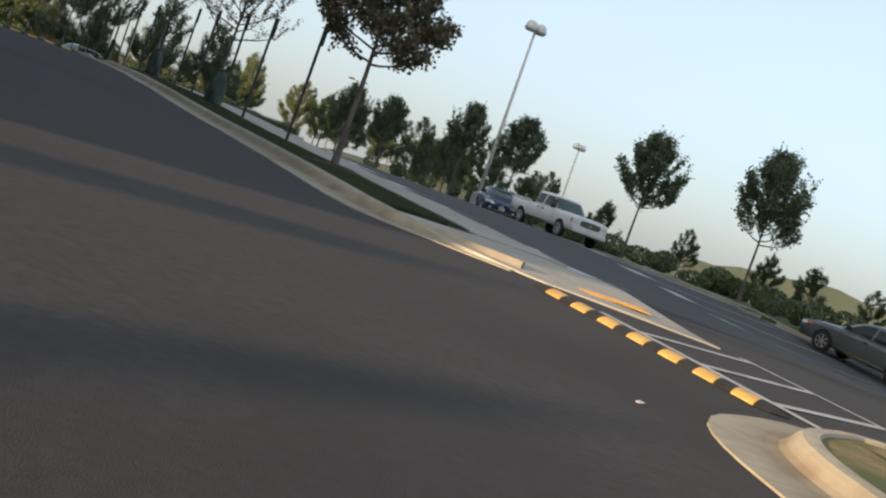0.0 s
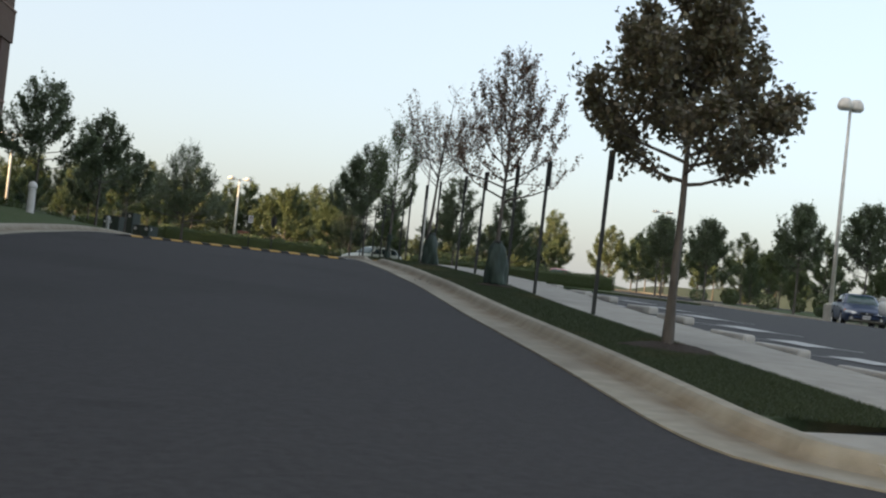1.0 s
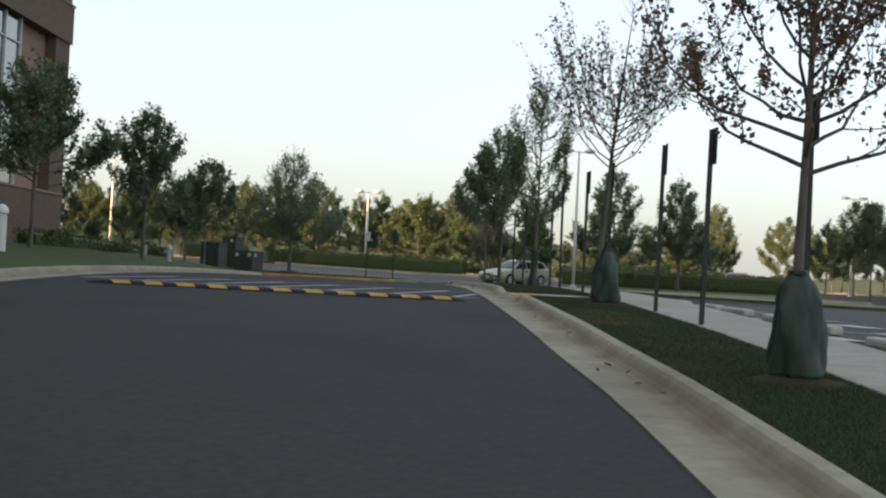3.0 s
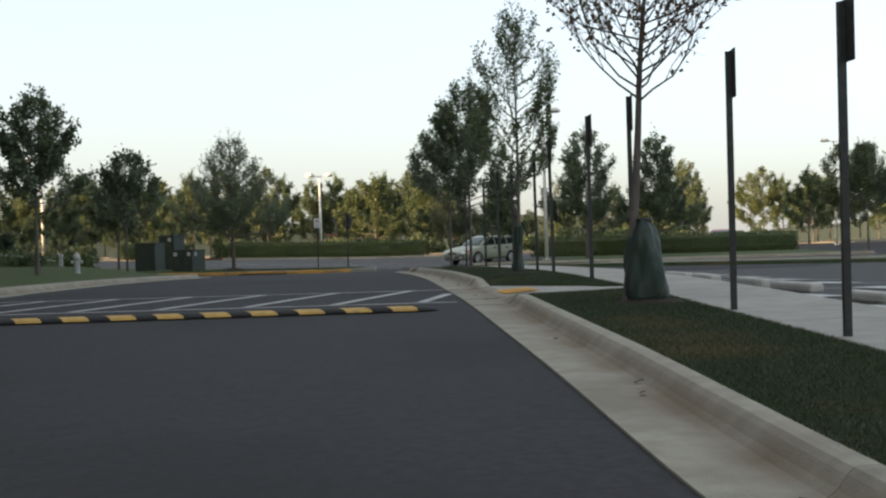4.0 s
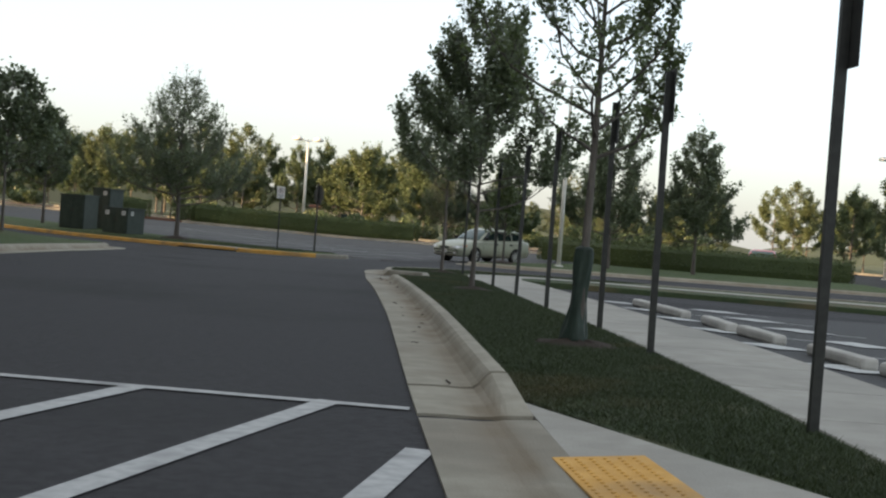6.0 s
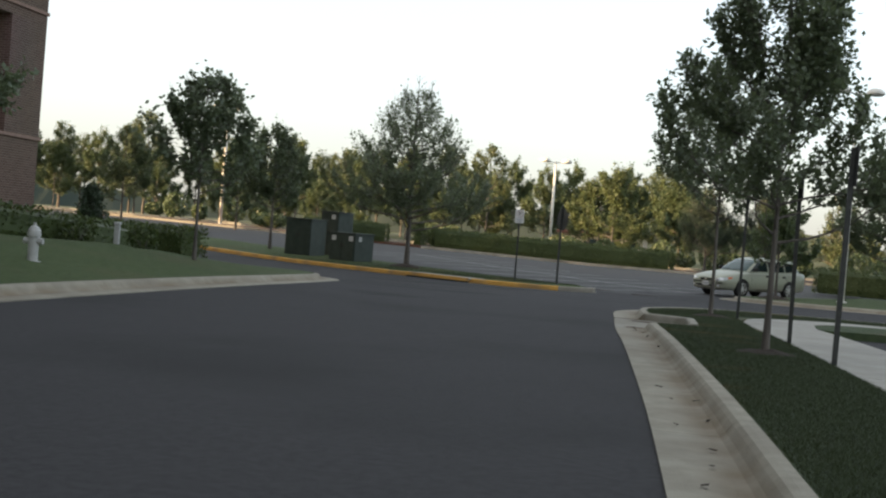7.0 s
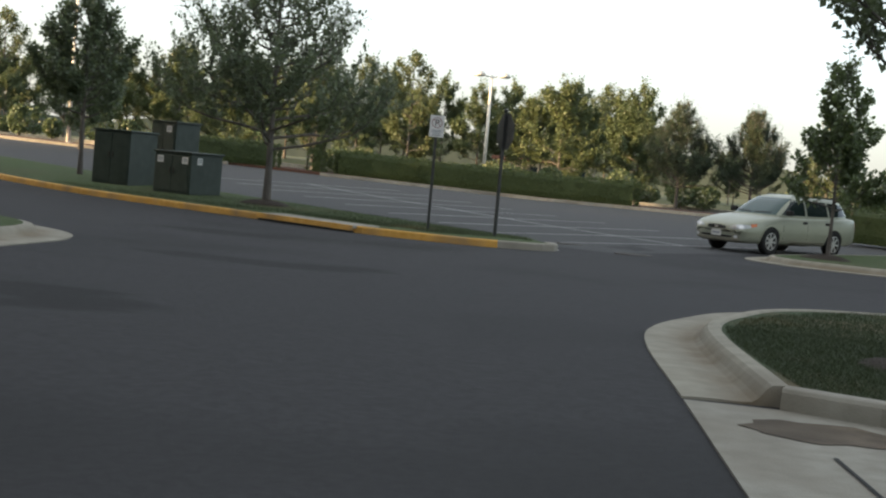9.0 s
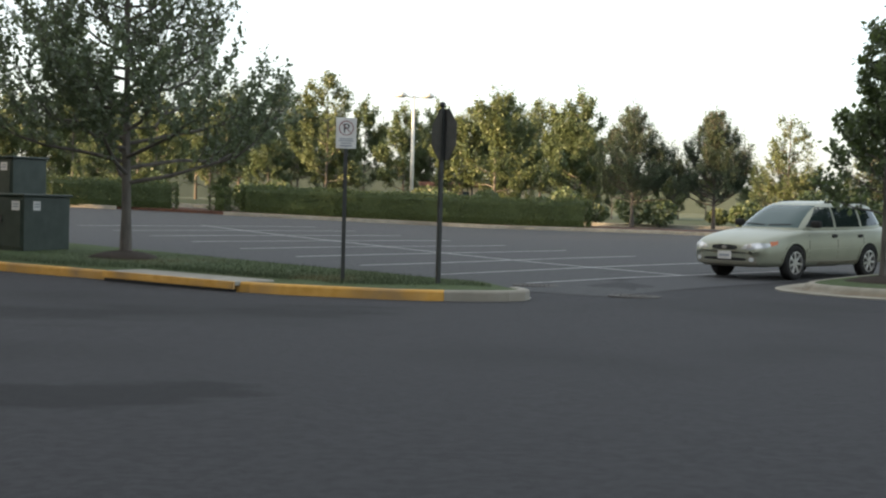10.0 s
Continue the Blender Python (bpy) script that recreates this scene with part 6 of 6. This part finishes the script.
def hydrant(x, y):
    t = thing("fire_hydrant", "pale grey fire hydrant on the lawn", "fire hydrant", pose(x, y, gz(x, y) + 0.10) @ Matrix.Scale(0.85, 4))
    part("barrel", lathe(bmesh.new(), [(0.15, 0.0), (0.15, 0.04), (0.10, 0.05), (0.10, 0.50), (0.13, 0.51), (0.13, 0.55)], 16), "hydrant_paint", t)
    part("bonnet", lathe(bmesh.new(), [(0.13, 0.55), (0.12, 0.62), (0.08, 0.69), (0.03, 0.72), (0.03, 0.77), (0.0, 0.77)], 16), "hydrant_paint", t)
    for a, r, l in ((0, 0.06, 0.19), (90, 0.075, 0.21), (180, 0.06, 0.19)):
        bm = bmesh.new()
        c, s = math.cos(radians(a)), math.sin(radians(a))
        rod(bm, (c * 0.08, s * 0.08, 0.42), (c * l, s * l, 0.42), r, r, 12)
        part("outlet", bm, "hydrant_paint", t)


white_bollard(-8.6, 23.0)
hydrant(-8.7, 40.2)


def manhole(x, y):
    t = thing("manhole_cover", "round iron manhole cover in the asphalt", "manhole cover", pose(x, y, gz(x, y) + 0.008))
    part("frame", lathe(bmesh.new(), [(0.40, -0.05), (0.40, 0.006), (0.33, 0.008), (0.33, -0.01)], 28), "iron", t)
    bm = lathe(bmesh.new(), [(0.325, -0.04), (0.325, 0.004), (0.0, 0.006)], 28)
    for i in range(-4, 5):
        for j in range(-4, 5):
            if i * i + j * j < 15:
                box(bm, i * 0.07 - 0.02, j * 0.07 - 0.02, 0.004, i * 0.07 + 0.02, j * 0.07 + 0.02, 0.010)
    part("lid", bm, "iron", t)


manhole(-0.50, 67.6)
manhole(0.94, 65.1)


def apron():
    """Thin feathered concrete tongue where the kerb of the island ends."""
    t = thing("kerb_apron", "thin pale concrete tongue at the kerb end", "kerb", kind="structure")
    bm = bmesh.new()
    ring = [(-1.45, 63.75), (-1.05, 64.0), (-0.62, 64.45), (-0.78, 64.85), (-1.15, 65.1), (-1.4, 64.6)]
    top = [bm.verts.new((x, y, road_z(x, y) + 0.014)) for x, y in ring]
    low = [bm.verts.new((x, y, road_z(x, y) - 0.03)) for x, y in ring]
    bm.faces.new(top)
    for i in range(len(ring)):
        j = (i + 1) % len(ring)
        bm.faces.new((low[i], low[j], top[j], top[i]))
    bmesh.ops.recalc_face_normals(bm, faces=bm.faces[:])
    part("slab", bm, "pale_concrete", t)


apron()


def storm_inlet():
    """Kerb inlet in the yellow kerb: a slab over a slot with its shade as a black block."""
    t = thing("storm_drain", "concrete storm drain slab with a yellow lip", "storm drain", pose(-6.19, 65.22, gz(-6.12, 65.32), 0, 0, 180 - 35.5))
    bm = bmesh.new()
    box(bm, -1.55, -0.75, 0.10, 1.55, 0.04, 0.168, 0.012)
    part("slab", bm, "concrete", t)
    bm = bmesh.new()
    box(bm, -1.55, 0.042, 0.050, 1.55, 0.085, 0.166, 0.01)
    part("lip", bm, "yellow_paint", t)
    # solid black block in place of the shaded opening
    bm = bmesh.new()
    box(bm, -1.5, -0.03, -0.05, 1.5, 0.078, 0.049)
    part("slot", bm, "tyre", t, "black block for the shade inside the slot")


storm_inlet()


def flume():
    """The drain gap in the kerb: a concrete apron with dark damp stains, walled by kerb returns."""
    t = thing("drain_flume", "concrete drain flume through the kerb with dark stains", "drain", kind="structure")
    floor = [(p.x, p.y) for p in FINE if FLUME[0] < p.y < FLUME[1]] + [(p.x, p.y) for p in reversed(FLUME_LINE)] + [(1.6, 42.2), (1.36, 41.8)]
    part("apron", drape(floor, 0.012, 0.4, 0.25), "concrete", t)
    for piece in cut_line(FLUME_LINE, 1.6):
        part("return_wall", sweep(piece, LOW_KERB), "concrete", t)
    for x, y, rx, ry in ((1.26, 44.62, 0.44, 0.34), (1.0, 42.1, 0.20, 0.36)):
        out = [(x + rx * math.cos(a * math.pi / 9) * (1 + 0.1 * math.sin(3 * a)), y + ry * math.sin(a * math.pi / 9) * (1 + 0.15 * math.cos(2 * a))) for a in range(18)]
        part("stain", drape(out, 0.017, 0.3), "silt", t, "dark damp silt stain")
    part("crack", drape([(1.17, 43.9), (1.20, 43.3), (1.24, 42.4), (1.265, 42.4), (1.225, 43.3), (1.195, 43.9)], 0.019, 0.4), "tyre", t, "dark open joint")


flume()


# Litter in the gutter and on the road
def litter():
    g = random.Random(3)
    for i in range(26):
        y = g.uniform(4, 42)
        k = min(range(len(EDGE)), key=lambda j: abs(EDGE[j].y - y) + (9 if EDGE[j].x > 3 else 0))
        p = EDGE[k]
        x = p.x + g.uniform(0.15, 0.45)
        t = thing("fallen_leaf", "curled brown dead leaf in the gutter", "leaf", pose(x, y, gz(x, y) + 0.030, g.uniform(-20, 20), g.uniform(-20, 20), g.uniform(0, 360)), "dead leaves")
        bm = bmesh.new()
        v = [bm.verts.new(q) for q in ((-0.035, 0, 0), (-0.01, 0.02, 0.008), (0.03, 0.012, 0.004), (0.045, 0, 0.012), (0.03, -0.012, 0.004), (-0.01, -0.02, 0.008))]
        bm.faces.new(v)
        part("blade", bm, "mulch", t)


litter()


def paper_scrap(x, y, turn):
    t = thing("paper_scrap", "small crumpled scrap of white paper on the asphalt", "litter", pose(x, y, gz(x, y) + 0.008, 4, -3, turn) @ Matrix.Scale(0.5, 4))
    bm = bmesh.new()
    low = [bm.verts.new(q) for q in ((-0.07, -0.03, 0.0), (0.01, -0.045, 0.012), (0.08, -0.02, 0.002), (0.06, 0.035, 0.010), (-0.02, 0.03, 0.022), (-0.065, 0.025, 0.004))]
    bm.faces.new(low)
    r = bmesh.ops.extrude_face_region(bm, geom=bm.faces[:])
    bmesh.ops.translate(bm, vec=(0.004, 0, 0.006), verts=[v for v in r["geom"] if isinstance(v, bmesh.types.BMVert)])
    bmesh.ops.recalc_face_normals(bm, faces=bm.faces[:])
    part("sheet", bm, "white_mark", t)


paper_scrap(2.4, -19.4, 20)


# Grass blades on the near verges
def blades(name, x_of, y0, y1, count, seed, mat="grass_blade", tall=0.034, at=3.5, dz=0.110):
    g = np.random.default_rng(seed)
    ys = g.uniform(y0, y1, count)
    lohi = np.array([x_of(y) for y in np.linspace(y0, y1, 60)])
    lo, hi = np.interp(ys, np.linspace(y0, y1, 60), lohi[:, 0]), np.interp(ys, np.linspace(y0, y1, 60), lohi[:, 1])
    xs = lo + (hi - lo) * g.random(count)
    gy = np.linspace(y0 - 1, y1 + 1, 240)
    zs = np.interp(ys, gy, [gz(at, y) for y in gy]) + dz - verge_dip(xs, ys)
    a = g.uniform(0, 2 * math.pi, count)
    h = tall * g.uniform(0.5, 1.3, count)
    lean = g.normal(0, 0.025, (count, 2))
    w = 0.0042
    v = np.empty((count, 3, 3))
    v[:, 0] = np.stack([xs - w * np.cos(a), ys - w * np.sin(a), zs], 1)
    v[:, 1] = np.stack([xs + w * np.cos(a), ys + w * np.sin(a), zs], 1)
    v[:, 2] = np.stack([xs + lean[:, 0], ys + lean[:, 1], zs + h], 1)
    me = data_mesh(name, v.reshape(-1, 3).tolist(), (np.arange(count)[:, None] * 3 + np.arange(3)).tolist(), mat)
    return tagged(new(name, me), "short mown grass blades on the verge", "grass", kind="stuff")


def band(line_a, line_b):
    ya, xa = [p.y for p in line_a], [p.x for p in line_a]
    yb, xb = [p.y for p in line_b], [p.x for p in line_b]
    return lambda y: (float(np.interp(y, ya, xa)) + 0.02, float(np.interp(y, yb, xb)) - 0.02)


BACK_N = [p for p in BACK if p.x < 3.4 and -11 < p.y < 51]
INNER_N = [p for p in INNER if p.x < 4.9 and p.y < 48]
blades("grass_verge", band(BACK_N, INNER_N), -10.8, 18.3, 300000, 1)
INNER_AT = band(INNER_N, INNER_N)
blades("grass_verge", lambda y: (3.53 - (y - 19.15) * 0.377, INNER_AT(y)[1]), 19.25, 22.7, 20000, 4)
blades("grass_verge", band(BACK_N, INNER_N), 22.6, 42.1, 230000, 2)
blades("grass_verge", lambda y: (2.04 if y < 45.3 else float(np.interp(y, [45.3, 45.5, 48.2, 49.5], [1.6, 1.30, 1.14, 1.22])), 2.95), 42.3, 49.5, 65000, 3)


blades("grass_verge", lambda y: (float(np.interp(y, [49.3, 50.5, 51.5, 52.5, 53.4], [1.25, 1.5, 1.95, 2.6, 3.5])), float(np.interp(y, [49.3, 50.5, 51.2, 53.4], [3.7, 5.0, 6.5, 9.0]))), 49.3, 53.4, 40000, 5)
ISLE_Y = [p.y for p in ISLE if p.y > 63.9 and p.x < -2]
ISLE_X = [p.x for p in ISLE if p.y > 63.9 and p.x < -2]
blades("grass_island", lambda y: (float(np.interp(y, ISLE_Y, ISLE_X)) + (1.55 if 64.2 < y < 66.9 else 0.5), float(np.interp(y, [64.0, 65.4, 67.3, 71.5], [-1.0, -1.3, -3.0, -8.0])) - 0.1), 64.4, 71.0, 26000, 6, tall=0.07, at=-4.0, dz=0.17)


# The brick office building
def quad_panel(pts, inward=0.012):
    """A thin glass or metal panel from four corners."""
    bm = bmesh.new()
    p = [Vector(a) for a in pts]
    n = (p[1] - p[0]).cross(p[3] - p[0]).normalized() * inward
    a = [bm.verts.new(v) for v in p]
    b = [bm.verts.new(v - n) for v in p]
    bm.faces.new(a)
    bm.faces.new(list(reversed(b)))
    k = len(p)
    for i in range(k):
        bm.faces.new((a[i], b[i], b[(i + 1) % k], a[(i + 1) % k]))
    bmesh.ops.recalc_face_normals(bm, faces=bm.faces[:])
    return bm


def brick_material():
    m = material("brick_wall", (0.2, 0.1, 0.07), 0.9, 0, 0.2)
    t = m.node_tree
    n, l = t.nodes, t.links
    tc = n.new("ShaderNodeTexCoord")
    sp = n.new("ShaderNodeSeparateXYZ")
    l.new(tc.outputs["Object"], sp.inputs[0])
    ad = n.new("ShaderNodeMath")
    l.new(sp.outputs[0], ad.inputs[0])
    l.new(sp.outputs[1], ad.inputs[1])
    cb = n.new("ShaderNodeCombineXYZ")
    l.new(ad.outputs[0], cb.inputs[0])
    l.new(sp.outputs[2], cb.inputs[1])
    br = n.new("ShaderNodeTexBrick")
    br.inputs["Color1"].default_value = (0.110, 0.068, 0.055, 1)
    br.inputs["Color2"].default_value = (0.155, 0.098, 0.078, 1)
    br.inputs["Mortar"].default_value = (0.23, 0.19, 0.16, 1)
    br.inputs["Scale"].default_value = 1.0
    br.inputs["Mortar Size"].default_value = 0.008
    br.inputs["Brick Width"].default_value = 0.22
    br.inputs["Row Height"].default_value = 0.075
    l.new(cb.outputs[0], br.inputs["Vector"])
    ns = n.new("ShaderNodeTexNoise")
    ns.inputs["Scale"].default_value = 0.6
    mx = n.new("ShaderNodeMix")
    mx.data_type, mx.blend_type = 'RGBA', 'MULTIPLY'
    mx.inputs[0].default_value = 0.35
    l.new(br.outputs["Color"], mx.inputs[6])
    l.new(ns.outputs["Color"], mx.inputs[7])
    l.new(mx.outputs[2], n["Principled BSDF"].inputs["Base Color"])
    return m


M["brick_wall"] = brick_material()


def office():
    X1, Y1, X0, Y0, Z0, H = -18.05, 58.6, -66.0, -22.8, -0.6, 24.0
    t = thing("office_building", "red-brown brick office building with ribbon windows", "building")
    bm = bmesh.new()
    box(bm, X0, Y0, Z0 - 2.0, X1 - 0.5, Y1 - 0.5, H - 0.1)
    part("inner_block", bm, "mortar", t)
    storeys = [(3.1, 6.6), (7.0, 10.4), (12.3, 15.6), (17.6, 20.9)]
    edges = [Z0 - 2.0] + [z for s in storeys for z in s] + [H]
    for k in range(0, len(edges), 2):
        lo, hi = edges[k], edges[k + 1]
        proud = 0.10 if k == 4 else 0.0
        for name, b in (("spandrel", (X1 - 0.5, Y0, lo, X1 + proud, Y1 + proud, hi)), ("spandrel", (X0, Y1 - 0.5, lo, X1 - 0.5, Y1 + proud, hi))):
            bm = bmesh.new()
            box(bm, *b)
            part(name, bm, "brick_wall", t)
        bm = bmesh.new()
        if k < 8:
            box(bm, X1 - 0.5, Y0, hi - 0.10, X1 + proud + 0.05, Y1 + proud + 0.05, hi + 0.002)
            part("sill_course", bm, "mortar", t, "narrow projecting brick sill")
    for lo, hi in storeys:
        for y0, y1 in [(Y1 - 2.2, Y1)] + [(Y0 + 6.8 * i, Y0 + 6.8 * i + 1.0) for i in range(11)]:
            bm = bmesh.new()
            box(bm, X1 - 0.45, y0, lo, X1 - 0.002, y1, hi)
            part("pier", bm, "brick_wall", t)
        bm = bmesh.new()
        box(bm, X0, Y1 - 0.45, lo, X1 - 0.46, Y1 - 0.20, hi)
        part("pier", bm, "brick_wall", t)
        for i in range(11):
            y0 = Y0 + 6.8 * i + 1.0
            y1 = min(Y0 + 6.8 * (i + 1), Y1 - 2.2)
            if y1 - y0 < 1.0:
                continue
            w = part("window", quad_panel([(X1 - 0.26, y0, lo), (X1 - 0.26, y1, lo), (X1 - 0.26, y1, hi), (X1 - 0.26, y0, hi)], 0.02), "window_glass", t)
            k = max(2, int((y1 - y0) / 1.45))
            for j in range(k + 1):
                y = y0 + (y1 - y0) * j / k
                bm = bmesh.new()
                box(bm, X1 - 0.27, y - 0.04, lo, X1 - 0.16, y + 0.04, hi)
                part("mullion", bm, "white_enamel", w, "white window mullion")
            bm = bmesh.new()
            box(bm, X1 - 0.27, y0, lo + (hi - lo) * 0.66, X1 - 0.17, y1, lo + (hi - lo) * 0.66 + 0.06)
            part("transom", bm, "window_frame", w)
    bm = bmesh.new()
    box(bm, X0 - 0.1, Y0 - 0.1, H, X1 + 0.15, Y1 + 0.15, H + 0.3, 0.03)
    part("parapet", bm, "precast", t, "pale precast coping")
    return t


office()


# Low tan building far off between the trees
def far_building():
    t = thing("low_building", "low tan building far off among trees", "building", pose(-4.0, 146.0, 0.0, 0, 0, -4))
    bm = bmesh.new()
    box(bm, -4, 0, 0, 4, 6, 2.3)
    part("wall", bm, "tan_wall", t)
    bm = bmesh.new()
    box(bm, -4.3, -0.3, 2.3, 4.3, 6.3, 2.6, 0.03)
    part("roof", bm, "brick", t)
    for i in range(4):
        bm = bmesh.new()
        box(bm, -3.6 + i * 2.0, -0.04, 1.1, -2.4 + i * 2.0, 0.02, 1.9)
        part("window", bm, "window_glass", t)


far_building()


# Far wooded hills
def hills():
    t = thing("backdrop", "far hazy wooded ridge on the horizon", "hills", kind="structure")
    bm = bmesh.new()
    g = np.random.default_rng(12)
    rows = []
    for i in range(121):
        a = radians(-70 + i * 140 / 120)
        r = 420
        h = 9 + 4 * math.sin(i * 0.13 + 1) + 3 * math.sin(i * 0.41) + float(g.uniform(-0.8, 1.2))
        rows.append([bm.verts.new((r * math.sin(a), 40 + r * math.cos(a), -3)), bm.verts.new((r * math.sin(a) * 1.02, 40 + r * math.cos(a) * 1.02, h))])
    for a, b in zip(rows, rows[1:]):
        bm.faces.new((a[0], b[0], b[1], a[1]))
    part("ridge", bm, "ridge", t)


hills()
# unseen trees added south of the building to break the low sunlight into streaks
for x, y, k, s in ((-18.9, -25.3, 2, 0.40), (-19.9, -30.3, 3, 0.5), (-20.5, -34.5, 2, 0.5), (-26, -30.0, 3, 0.5), (-33, -42, 1, 0.6)):
    copy_thing(KINDS[k], stand(x, y, 0.0, x * 37, s))
